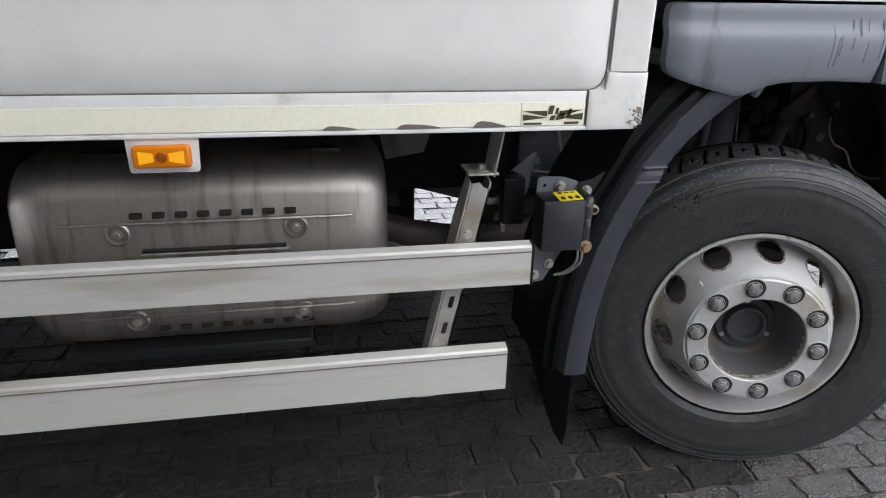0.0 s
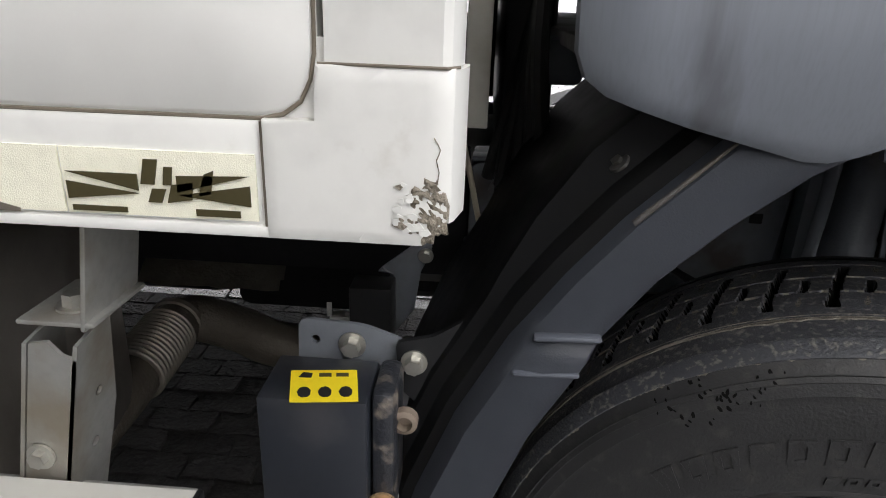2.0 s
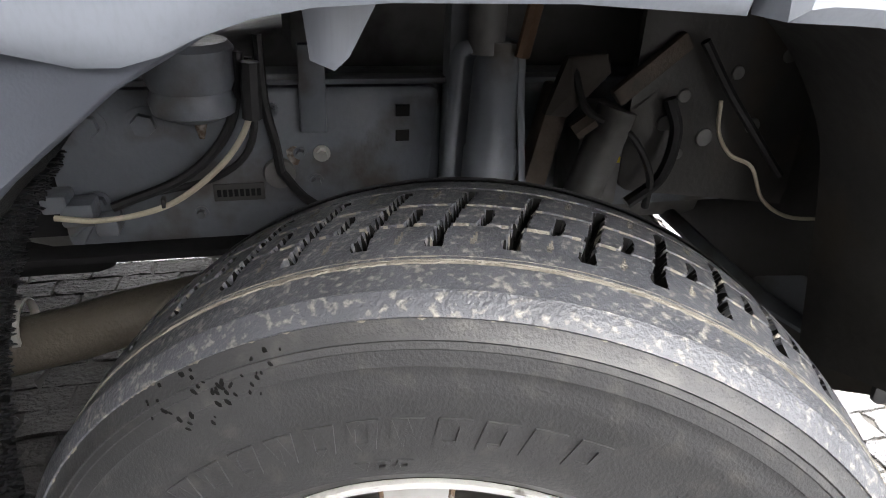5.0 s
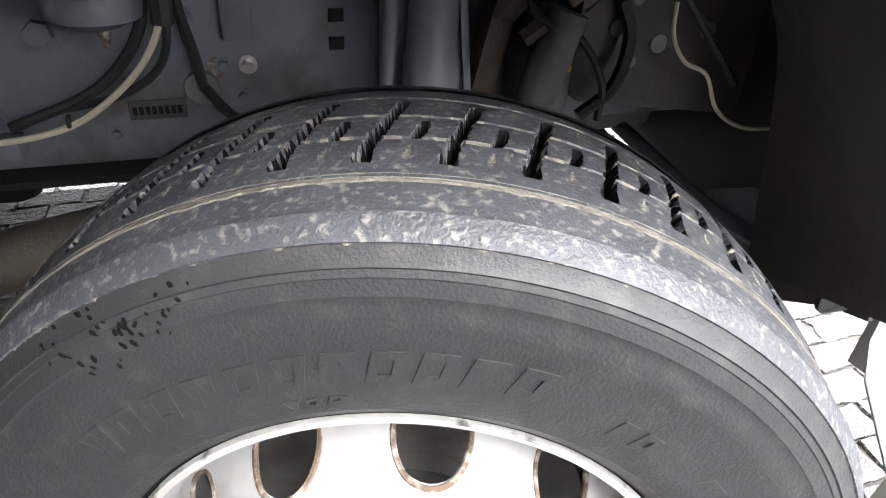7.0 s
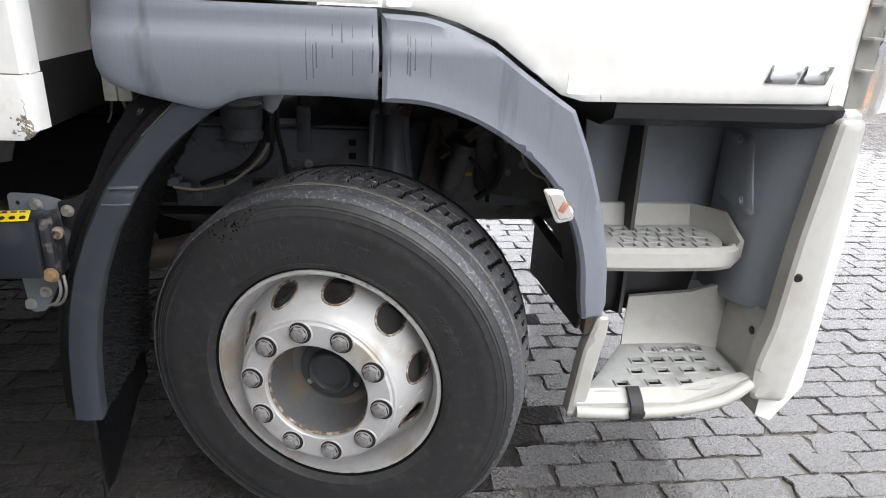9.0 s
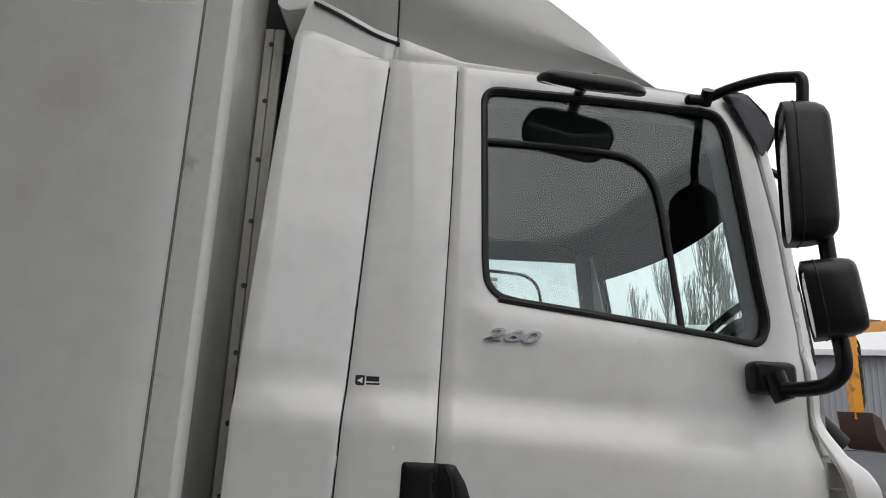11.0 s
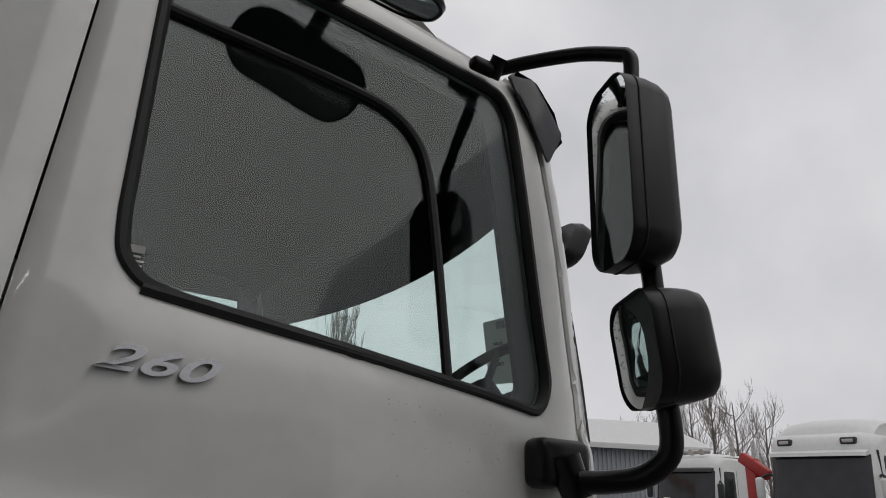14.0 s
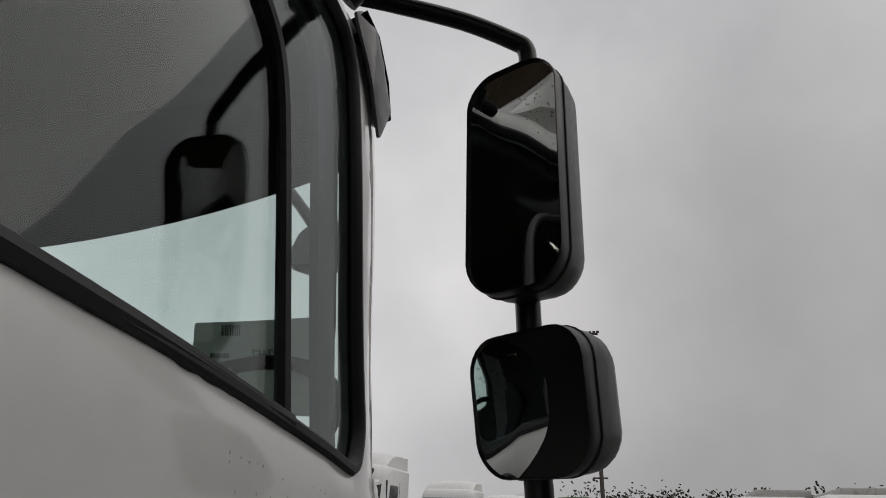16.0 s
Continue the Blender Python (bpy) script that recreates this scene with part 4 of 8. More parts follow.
part("panel_seal", tube(B(), [(-0.57, BY - 0.0025, 1.2492), (-0.53, BY - 0.0045, 1.2494), (-0.486, BY - 0.0045, 1.2492), (-0.4785, BY + 0.008, 1.2492)], 0.0012, 6, 1), GRIME, box)
# reflective tape along the rail, worn below, with its printed end
bm = sheet(B(), [(BACK + 0.2, 1.139), (-0.757, 1.139), (-0.757, 1.187), (BACK + 0.2, 1.187)], xz(BY - 0.002), step=0.2, thick=0.002, lip=0.0)
tape = part("reflective_tape", bm, TAPE, box, "pale yellow reflective tape with worn lower edge")
bm = sheet(B(), [(-0.755, 1.139), (-0.616, 1.139), (-0.616, 1.187), (-0.755, 1.187)], xz(BY - 0.0022), step=0.05, thick=0.002, lip=0.0)
part("tape_end", bm, TAPE, box)
for poly in ([(-0.752, 1.170), (-0.70, 1.158), (-0.70, 1.170)], [(-0.752, 1.150), (-0.70, 1.156), (-0.752, 1.163)], [(-0.62, 1.172), (-0.672, 1.158), (-0.672, 1.170)], [(-0.62, 1.15), (-0.672, 1.156), (-0.62, 1.165)],
             [(-0.698, 1.163), (-0.688, 1.163), (-0.684, 1.181), (-0.694, 1.181)], [(-0.682, 1.163), (-0.676, 1.163), (-0.674, 1.176), (-0.68, 1.176)], [(-0.694, 1.15), (-0.684, 1.15), (-0.68, 1.16), (-0.69, 1.16)],
             [(-0.68, 1.15), (-0.662, 1.153), (-0.66, 1.166), (-0.676, 1.163)], [(-0.657, 1.156), (-0.648, 1.158), (-0.645, 1.175), (-0.652, 1.172)], [(-0.75, 1.1415), (-0.71, 1.1415), (-0.71, 1.1455), (-0.75, 1.1455)], [(-0.66, 1.1415), (-0.628, 1.1415), (-0.628, 1.1465), (-0.66, 1.1465)]):
    part("tape_print", sheet(B(), poly, xz(BY - 0.0045), step=0.04, thick=0.001, lip=0.0, ring=0.0015), INK, tape)
for x0, x1, h in ((-1.17, -1.10, 0.008), (-1.02, -0.93, 0.009), (-0.86, -0.79, 0.013), (-1.9, -1.8, 0.008), (-2.3, -2.1, 0.009)):
    poly = [(x0, 1.138), (x0 + 0.01, 1.138 + h * 0.8), (x0 + 0.02, 1.138 + h), (x1 - 0.03, 1.138 + h * 0.8), (x1, 1.138 + 0.2 * h), (x1, 1.138)]
    part("worn_patch", sheet(B(), poly, xz(BY - 0.0045), step=0.04, thick=0.001, lip=0.0, ring=0.0015), TAPE_BARE, tape)
# streaks painted for a reflection, and the slim rail marker high on the side
streak_paint = surface("painted_reflection", (0.99, 0.93, 0.8), 0.5, var=0.04, scale=60)
for x0, pitch, count, z0, z1, h0, h1 in ((-0.765, 0.0042, 40, 2.866, 2.872, 0.003, 0.008), (-1.03, 0.007, 24, 2.862, 2.852, 0.0015, 0.0035), (-1.26, 0.005, 14, 2.885, 2.869, 0.006, 0.014), (-0.86, 0.007, 5, 2.876, 2.877, 0.002, 0.004)):
    for k in range(count):
        x = x0 + pitch * k
        z = z0 + (z1 - z0) * k / count + 0.003 * noise.noise(Vector((x * 50, 0, 0)))
        turn = Euler((rnd.uniform(-0.1, 0.15), rnd.uniform(-0.3, 0.3), 0)).to_matrix()
        part("scratch_mark", rbox(B(), (x, BY + 0.0041, z), (rnd.uniform(0.004, 0.010), 0.0008, rnd.uniform(h0, h1)), 0.0003, 1, turn), streak_paint, box)
bm = sheet(B(), [(-0.618, 3.345), (-0.577, 3.345), (-0.577, 3.66), (-0.618, 3.66)], xz(BY + 0.0015), step=0.05, thick=0.002, lip=0.0)
upright = part("tape_end", bm, surface("old_reflective_tape", (0.62, 0.52, 0.33), 0.4, var=0.25, scale=25), box, "yellowed upright strip of old reflective tape")
for k in range(9):
    part("worn_patch", rbox(B(), (-0.588 + rnd.uniform(-0.006, 0.004), BY + 0.0012, 3.36 + 0.03 * k), (0.008, 0.0012, rnd.uniform(0.012, 0.03)), 0.0003, 1, Euler((0, rnd.uniform(-0.3, 0.3), 0)).to_matrix()), TAPE_BARE, upright)
part("worn_patch", rbox(B(), (-0.5975, BY + 0.0012, 3.385), (0.040, 0.001, 0.003), 0.0003, 1), TAPE_BARE, upright)

# strip with screws on the box front, lower wiring plates
for x0, x1, nm in ((-0.524, -0.4935, "duct_strip"), (-0.4895, -0.456, "duct_strip")):
    bm = span(B(), x0, x1, 0.385, 0.41, 1.125, 3.08, 0.002)
    strip = part(nm, bm, BEIGE, truck, "beige vertical cable duct")
    if x0 < -0.51:
        for k in range(9):
            bm = bolt(B(), (-0.4985, 0.384, 1.216 + 0.225 * k), OUT, 0.006, 0.004)
            part("screw", bm, HUB_GREY, strip)
bm = tube(B(), [(-0.494, 0.425, 1.14), (-0.491, 0.43, 1.105), (-0.477, 0.435, 1.045), (-0.462, 0.44, 0.978), (-0.45, 0.44, 0.93)], 0.0045, 8)
part("loose_cable", bm, WIRE_CREAM, truck)
bm = tube(B(), [(-0.512, 0.40, 1.135), (-0.516, 0.41, 1.115), (-0.53, 0.43, 1.08), (-0.54, 0.43, 1.06)], 0.003, 8)
part("loose_cable", bm, RUST, truck)

# cooling unit cover between box and spoiler
bm = bmesh.new()
prof = [(-0.44, 3.07), (-0.425, 3.052), (-0.36, 3.045), (-0.29, 3.06), (-0.26, 3.10), (-0.25, 3.2), (-0.25, 3.50), (-0.305, 3.505), (-0.315, 3.535), (-0.33, 3.56), (-0.425, 3.566), (-0.44, 3.55)]
loft(bm, [[(x + dx * (1 if x > -0.4 else 0), y, z) for x, z in prof] for y, dx in ((0.20, -0.04), (0.215, -0.012), (0.25, 0), (2 * CY - 0.25, 0), (2 * CY - 0.2, -0.03))])
# Black filler added for the dark gap between front wall and cooler.
part("cooling_unit_mount", span(B(), -0.536, -0.42, 0.42, 2 * CY - 0.42, 3.0, 3.57, 0.004), FENDER_BLACK, truck)
cooler = part("cooling_unit_cover", bm, CAB_WHITE, truck, "white cover of the cooling unit on the box front", angle=50)
bm = revolve(B(), [(0.0, 0.0), (0.042, 0.0), (0.044, 0.003), (0.038, 0.004), (0.036, 0.003)], Matrix.Translation((-0.325, 0.198, 3.325)) @ Euler((radians(90), 0, 0)).to_matrix().to_4x4(), 28)
part("maker_mark", bm, BLACK_INK, cooler)
bm = revolve(B(), [(0.0, 0.0055), (0.036, 0.0055), (0.037, 0.004)], Matrix.Translation((-0.325, 0.198, 3.325)) @ Euler((radians(90), 0, 0)).to_matrix().to_4x4(), 28)
part("maker_mark_field", bm, CAB_WHITE, cooler)
part("scuff_line", tube(B(), [(-0.30, 0.168, 3.36), (-0.26, 0.169, 3.345), (-0.22, 0.171, 3.34), (-0.15, 0.173, 3.315)], 0.0012, 5, 3), INK, truck)

# ---- front wheel, turned a little to the side ----
WC, STEER = Vector((0.013, 0.0, 0.49)), radians(-17.8)
in_axis = Vector((-math.sin(STEER), math.cos(STEER), 0))
along = Vector((math.cos(STEER), math.sin(STEER), 0))
WM = Matrix((along, Vector((0, 0, 1)), in_axis)).transposed().to_4x4()
WM.translation = WC
wheel = part("front_wheel", revolve(B(), [(0.06, 0.15), (0.12, 0.155), (0.12, 0.30), (0.06, 0.30)], WM, 24), UNDER, truck, "steered front wheel with a silver rim")

SEG = 180
side = [(0.294, 0.092), (0.299, 0.079), (0.306, 0.070), (0.318, 0.064), (0.323, 0.058), (0.345, 0.0535), (0.352, 0.0535), (0.40, 0.0545), (0.404, 0.0538), (0.412, 0.0542), (0.416, 0.0536), (0.425, 0.0555), (0.432, 0.0558), (0.440, 0.0572), (0.4415, 0.0566), (0.455, 0.0600), (0.4565, 0.0594), (0.462, 0.0622), (0.4640, 0.0612), (0.4665, 0.0645), (0.478, 0.0712), (0.4798, 0.0702), (0.4830, 0.0735), (0.4925, 0.0885)]
bm = revolve(B(), side[:-3], WM, SEG)
for v in bm.verts:
    v.co.z = max(v.co.z, 0.002)
tyre = part("tyre", bm, TYRE, wheel, "dusty black lorry tyre", angle=32)
bm = revolve(B(), [*side[-4:], (0.4935, 0.0905), (0.4925, 0.093)], WM, SEG)
for v in bm.verts:
    v.co.z = max(v.co.z, 0.002)
part("shoulder", bm, TREAD, tyre, "scuffed tyre shoulder", angle=30)
inner = [(r, 0.44 - w) for r, w in side[::-1]]
bm = revolve(B(), [(0.492, 0.345), *inner], WM, 72)
for v in bm.verts:
    v.co.z = max(v.co.z, 0.002)
part("tyre_inner_wall", bm, TYRE, tyre)
# tread: worn nearly smooth, with skewed zigzag slots, short slots between them and dirt-filled sipes
SIPES = (0.1330, 0.196, 0.243, 0.302)
edges_w = sorted({0.093, 0.097, 0.104, 0.112, 0.120, 0.127, *[0.150 + 0.0055 * k for k in range(36)], *[q + d for q in SIPES for d in (-0.0034, -0.0016, 0.0016, 0.0034)]})
edges_w = [w for k, w in enumerate(edges_w) if k == 0 or w - edges_w[k - 1] > 0.0007]
TS = 1440


def tread_cut(a, w):
    """Depth of the tread at an angle in degrees and a place across it, and which surface shows there."""
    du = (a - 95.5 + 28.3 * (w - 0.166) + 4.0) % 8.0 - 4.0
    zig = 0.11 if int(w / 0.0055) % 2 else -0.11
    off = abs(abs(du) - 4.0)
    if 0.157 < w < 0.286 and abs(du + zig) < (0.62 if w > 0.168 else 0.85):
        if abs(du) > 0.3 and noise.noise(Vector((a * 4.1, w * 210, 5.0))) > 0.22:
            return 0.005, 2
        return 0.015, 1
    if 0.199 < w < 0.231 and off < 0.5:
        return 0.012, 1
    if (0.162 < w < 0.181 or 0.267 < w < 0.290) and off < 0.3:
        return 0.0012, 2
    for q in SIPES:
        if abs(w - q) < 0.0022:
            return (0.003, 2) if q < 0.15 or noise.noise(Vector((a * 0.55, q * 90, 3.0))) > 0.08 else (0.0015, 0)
    return 0.0004 * noise.noise(Vector((a * 2.3, w * 300, 0.0))), 0


bm = bmesh.new()
rings, shown = [], []
for i, w in enumerate(edges_w):
    crown = 0.5035 - 0.9 * (w - 0.22) ** 2
    row, marks = [], []
    for k in range(TS):
        a = 360.0 * k / TS
        cut, mark = tread_cut(a, w) if i > 1 else (0, 0)
        r = (crown if i > 1 else min(crown, 0.4925 + 0.5 * (w - 0.0905))) - cut
        row.append(bm.verts.new(WM @ Vector((r * math.cos(radians(a)), r * math.sin(radians(a)), w))))
        marks.append(mark)
    rings.append(row)
    shown.append(marks)
for i, (a, b) in enumerate(zip(rings, rings[1:])):
    for k in range(TS):
        k1 = (k + 1) % TS
        f = bm.faces.new((a[k], a[k1], b[k1], b[k]))
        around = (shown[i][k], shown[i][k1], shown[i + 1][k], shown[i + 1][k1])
        # Index 1 paints the shade inside the slots.
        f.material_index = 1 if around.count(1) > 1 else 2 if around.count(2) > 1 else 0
for v in bm.verts:
    v.co.z = max(v.co.z, 0.001)
tread = part("tread", bm, TREAD, tyre, "worn ribbed tread with dusty shoulder", angle=25)
tread.data.materials.append(GROOVE_SHADE_TAR)
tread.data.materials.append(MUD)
# dried mud in the first groove and along the shoulder edge
for w0, width, lift, keep in ((0.1330, 0.0040, 0.0006, -0.3), (0.1405, 0.0016, 0.0004, 0.05), (0.0719, 0.0016, 0.0004, 0.05)):
    bm = bmesh.new()
    bits = []
    for k in range(TS):
        a = 2 * math.pi * k / TS
        n1 = noise.noise(Vector((math.cos(a) * 26, math.sin(a) * 26, w0 * 40))) + 0.5 * noise.noise(Vector((math.cos(a) * 90, math.sin(a) * 90, w0 * 70)))
        wd = width * max(0.05, 0.2 + 1.6 * (n1 - keep))
        r = 0.5035 - 0.9 * (w0 - 0.22) ** 2 if w0 > 0.1 else 0.4803
        bits.append([bm.verts.new(WM @ Vector(((r + d) * math.cos(a), (r + d) * math.sin(a), w0 + o))) for o, d in ((-wd, -0.004), (-wd * 0.6, lift), (wd * 0.6, lift), (wd, -0.004))])
    for a, b in zip(bits, bits[1:] + bits[:1]):
        for j in range(3):
            bm.faces.new((a[j], b[j], b[j + 1], a[j + 1]))
    bmesh.ops.recalc_face_normals(bm, faces=bm.faces[:])
    for v in bm.verts:
        v.co.z = max(v.co.z, 0.001)
    part("mud_line", bm, MUD, tyre, "line of dried mud")
# raised maker's lettering on the sidewall, kept as plain blocks
for r0, r1, a0, a1, count, w in ((0.359, 0.391, 137, 72, 11, 0.0537), (0.35, 0.372, 62, 54, 2, 0.0536), (0.335, 0.345, 108, 98, 3, 0.0535), (0.36, 0.374, 44, 20, 5, 0.0538), (0.35, 0.365, -40, -70, 7, 0.0536)):
    for k in range(count):
        b0 = a0 + (a1 - a0) * (k + 0.12) / count
        b1 = a0 + (a1 - a0) * (k + 0.82) / count
        lean = 0.16 * (b1 - b0)
        frame_u = [(b0 - lean, r0), (b1 - lean, r0), (b1 + lean, r1), (b0 + lean, r1)]
        mid_u, mid_r = (b0 + b1) / 2, (r0 + r1) / 2
        hollow = [(mid_u + (u - mid_u) * 0.42, mid_r + (v - mid_r) * 0.5) for u, v in frame_u]
        bm = sheet(B(), frame_u, lambda u, v, d: WM @ Vector((v * math.cos(radians(u)), v * math.sin(radians(u)), w - 0.0016 + d)), [hollow] if k % 3 else (), step=1.5, thick=0.004, lip=0.0004, ring=0.0002)
        part("raised_block", bm, TYRE, tyre)

for k in range(46):
    a, r = radians(rnd.gauss(119, 4.2)), min(rnd.gauss(0.452, 0.012), 0.474)
    s_f, turn = rnd.uniform(0.0008, 0.0024), rnd.uniform(-0.5, 0.5)
    d_f = np.interp(r, [q[0] for q in side[8:21]], [q[1] for q in side[8:21]]) - 0.0007
    ring = [(r + s_f * 1.8 * math.sin(q), a + (s_f * math.cos(q) + turn * s_f * 1.8 * math.sin(q)) / r) for q in (0.2, 1.3, 2.2, 3.4, 4.4, 5.5)]
    part("tar_fleck", loft(B(), [[WM @ Vector((rr * math.cos(aa), rr * math.sin(aa), d_f + d)) for rr, aa in ring] for d in (0.0014, 0.0)]), GROOVE_SHADE_TAR, tyre)
# rim: outer flange and well, dished disc with ten hand holes, nut ring
bm = revolve(B(), [(0.292, 0.10), (0.2985, 0.092), (0.2985, 0.078), (0.295, 0.0725), (0.289, 0.0725), (0.2855, 0.078), (0.283, 0.09), (0.274, 0.102), (0.2695, 0.118), (0.267, 0.155), (0.262, 0.22)], WM, 96)
rim = part("rim", bm, RIM, wheel, "silver painted steel rim with rusty hand holes", angle=50)
bm = revolve(B(), [(0.2985, 0.0778), (0.2968, 0.0718), (0.2945, 0.0712), (0.2938, 0.0722)], WM, 96)
part("rim_edge", bm, surface("chipped_rim_edge", (0.48, 0.475, 0.46), 0.5, metal=0.2, var=0.1, scale=8, bump=0.3, bscale=200, dirt=(0.06, 0.05, 0.042), dscale=45, cover=0.2), rim)


def dish(t):
    pts = [(0.2, 0.014), (0.212, 0.034), (0.224, 0.066), (0.238, 0.105), (0.252, 0.135), (0.268, 0.15)]
    q = min(max(t, 0), 1) * 5
    i = min(int(q), 4)
    f = q - i
    return pts[i][0] + (pts[i + 1][0] - pts[i][0]) * f, pts[i][1] + (pts[i + 1][1] - pts[i][1]) * f


def on_dish(u, v, w, mid):
    r, d = dish(v)
    a = mid + u
    return WM @ Vector(((r) * math.cos(a), (r) * math.sin(a), d + w * 1.0))


hole = [(radians(9.3) * math.cos(a), 0.60 + 0.27 * math.sin(a)) for a in (2 * math.pi * k / 28 for k in range(28))]
lip_hole = [(radians(9.8) * math.cos(a), 0.60 + 0.285 * math.sin(a)) for a in (2 * math.pi * k / 28 for k in range(28))]
bm = bmesh.new()
rust = bmesh.new()
for k in range(10):
    mid = radians(84.5 + 36 * k)
    sheet(bm, [(-radians(18), 0), (radians(18), 0), (radians(18), 1), (-radians(18), 1)], lambda u, v, w: on_dish(u, v, w, mid), [lip_hole], step=0.055, thick=0.012, lip=0.0, ring=0.012)
    line = [on_dish(u, v, 0.003, mid) for u, v in hole]
    tube(rust, [*line, line[0]], 0.0034, 6, 1)
bmesh.ops.remove_doubles(bm, verts=bm.verts, dist=0.0004)
part("disc", bm, RIM, rim, angle=60)
part("hand_hole_edges", rust, RUST, rim, "rusty edges of the hand holes", kind="stuff")
bm = revolve(B(), [(0.2015, 0.016), (0.2005, 0.010), (0.1985, 0.0075), (0.1935, 0.0065), (0.191, 0.0035), (0.1885, 0.001), (0.145, 0.0), (0.134, 0.0), (0.1315, 0.003), (0.131, 0.022)], WM, 96)
part("nut_ring", bm, RIM, rim, angle=30)
bm = revolve(B(), [(0.1315, 0.014), (0.1295, 0.010), (0.1275, 0.014), (0.127, 0.02)], WM, 72)
part("bore_edge", bm, RUST, rim)
# Dark ring painted in for the shaded gap between tyre and rim.
part("bead_gap", revolve(B(), [(0.3050, 0.0702), (0.3025, 0.0738), (0.2996, 0.0772), (0.2986, 0.0775)], WM, 96), GROOVE_SHADE_TAR, tyre)
bm = revolve(B(), [(0.131, 0.012), (0.127, 0.05), (0.122, 0.10), (0.112, 0.122), (0.088, 0.127), (0.086, 0.121), (0.062, 0.119), (0.058, 0.118), (0.0, 0.118)], WM, 64)
hub = part("hub", bm, HUB_GREY, wheel, "grey hub with a round cap", angle=30)
cap_m = surface("hub_cap_dark_paint", (0.055, 0.058, 0.064), 0.42, metal=0.1, var=0.15, scale=14, bump=0.1, bscale=200)
bm = revolve(B(), [(0.086, 0.122), (0.085, 0.113), (0.082, 0.110), (0.064, 0.110), (0.060, 0.098), (0.056, 0.093), (0.049, 0.093), (0.045, 0.098), (0.043, 0.108), (0.036, 0.110), (0.0, 0.110)], WM, 56)
part("hub_cap", bm, cap_m, hub, "dark grey hub cap with a raised ring")
for a in (95, 215, 335):
    p = WM @ Vector((0.074 * math.cos(radians(a)), 0.074 * math.sin(radians(a)), 0.110))
    part("hub_screw", bolt(B(), p, -in_axis, 0.005, 0.004), STEEL, hub)
for k in range(10):
    a = radians(102.5 + 36 * k)
    c = WM @ Vector((0.1675 * math.cos(a), 0.1675 * math.sin(a), 0))
    m = Matrix.Translation(c) @ WM.to_3x3().to_4x4()
    part("nut_seat_lip", revolve(B(), [(0.0325, 0.0012), (0.0312, -0.0013), (0.0288, -0.0016), (0.0272, 0.0015)], m, 28), RIM, wheel)
    # Flat black disc; paints the shade of a recess round the nut.
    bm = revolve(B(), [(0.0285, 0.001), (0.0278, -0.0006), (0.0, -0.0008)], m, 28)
    part("nut_seat", bm, HOLE_SHADE, wheel)
    off = -along * 0.0032 - Vector((0, 0, 0.0018))
    m2 = Matrix.Translation(off) @ m
    bm = revolve(B(), [(0.0232, 0.005), (0.0232, -0.0015), (0.0222, -0.0035), (0.0205, -0.004)], m2, 24)
    loft(bm, [[m2 @ Vector((rr * math.cos(q + k), rr * math.sin(q + k), w)) for q in (2 * math.pi * j / 6 for j in range(6))] for rr, w in ((0.0205, -0.003), (0.0198, -0.0085), (0.0168, -0.0115))])
    revolve(bm, [(0.0125, -0.010), (0.0120, -0.0132), (0.0105, -0.014), (0.0, -0.014)], m2, 16)
    part("wheel_nut", bm, NUT, wheel, "dusty steel wheel nut on a painted dark disc", angle=35)
# brake drum and axle behind
bm = revolve(B(), [(0.0, 0.18), (0.22, 0.18), (0.22, 0.34), (0.12, 0.36), (0.1, 0.42)], WM, 40, True)
part("brake_drum", bm, UNDER, wheel)

# ---- arch trims and rear fender ----
REAR_TRIM = [(-0.392, 1.37), (-0.388, 1.381), (-0.376, 1.386), (0.1535, 1.386), (0.158, 1.30), (0.157, 1.208), (0.05, 1.213), (-0.05, 1.212), (-0.09, 1.209), (-0.12, 1.203), (-0.145, 1.194), (-0.165, 1.184), (-0.185, 1.178), (-0.205, 1.178), (-0.24, 1.187), (-0.30, 1.202), (-0.345, 1.216), (-0.368, 1.224), (-0.384, 1.236), (-0.392, 1.256), (-0.394, 1.29)]


def trim_y(u, v, w):
    bulge = 0.016 * step01((1.345 - v) / 0.03)
    return Vector((u, -0.002 - bulge + 0.9 * max(0.0, 1.285 - v) ** 1.6 + w + 0.02 * step01((-0.345 - u) / 0.06), v))


bm = sheet(B(), REAR_TRIM, trim_y, step=0.014, thick=0.03, lip=0.004, ring=0.007)
rear_trim = part("rear_arch_trim", bm, GREY_TRIM, truck, "blue-grey plastic wheel arch trim with dirty water streaks")
for k in range(11):
    u, top_z = 0.148 - 0.14 * rnd.random(), 1.36 - 0.03 * rnd.random()
    long, wide = rnd.uniform(0.03, 0.11), rnd.uniform(0.0009, 0.0018)
    part("water_run", sheet(B(), [(u - wide, top_z - long), (u + wide, top_z - long), (u + wide * 0.6, top_z), (u - wide * 0.6, top_z)], lambda a, b, w: trim_y(a, b, w - 0.0006), step=0.02, thick=0.0008, lip=0.0, ring=0.0005), WATER_RUN, rear_trim)
FRONT_TRIM = [(0.163, 1.378), (0.25, 1.374), (0.315, 1.357), (0.39, 1.325), (0.47, 1.27), (0.545, 1.222), (0.58, 1.20), (0.63, 1.09), (0.672, 0.97), (0.70, 0.85), (0.712, 0.74), (0.705, 0.705), (0.655, 0.70), (0.645, 0.75), (0.632, 0.85), (0.603, 0.94), (0.55, 1.03), (0.49, 1.09), (0.41, 1.145), (0.33, 1.182), (0.25, 1.203), (0.165, 1.208), (0.166, 1.30)]


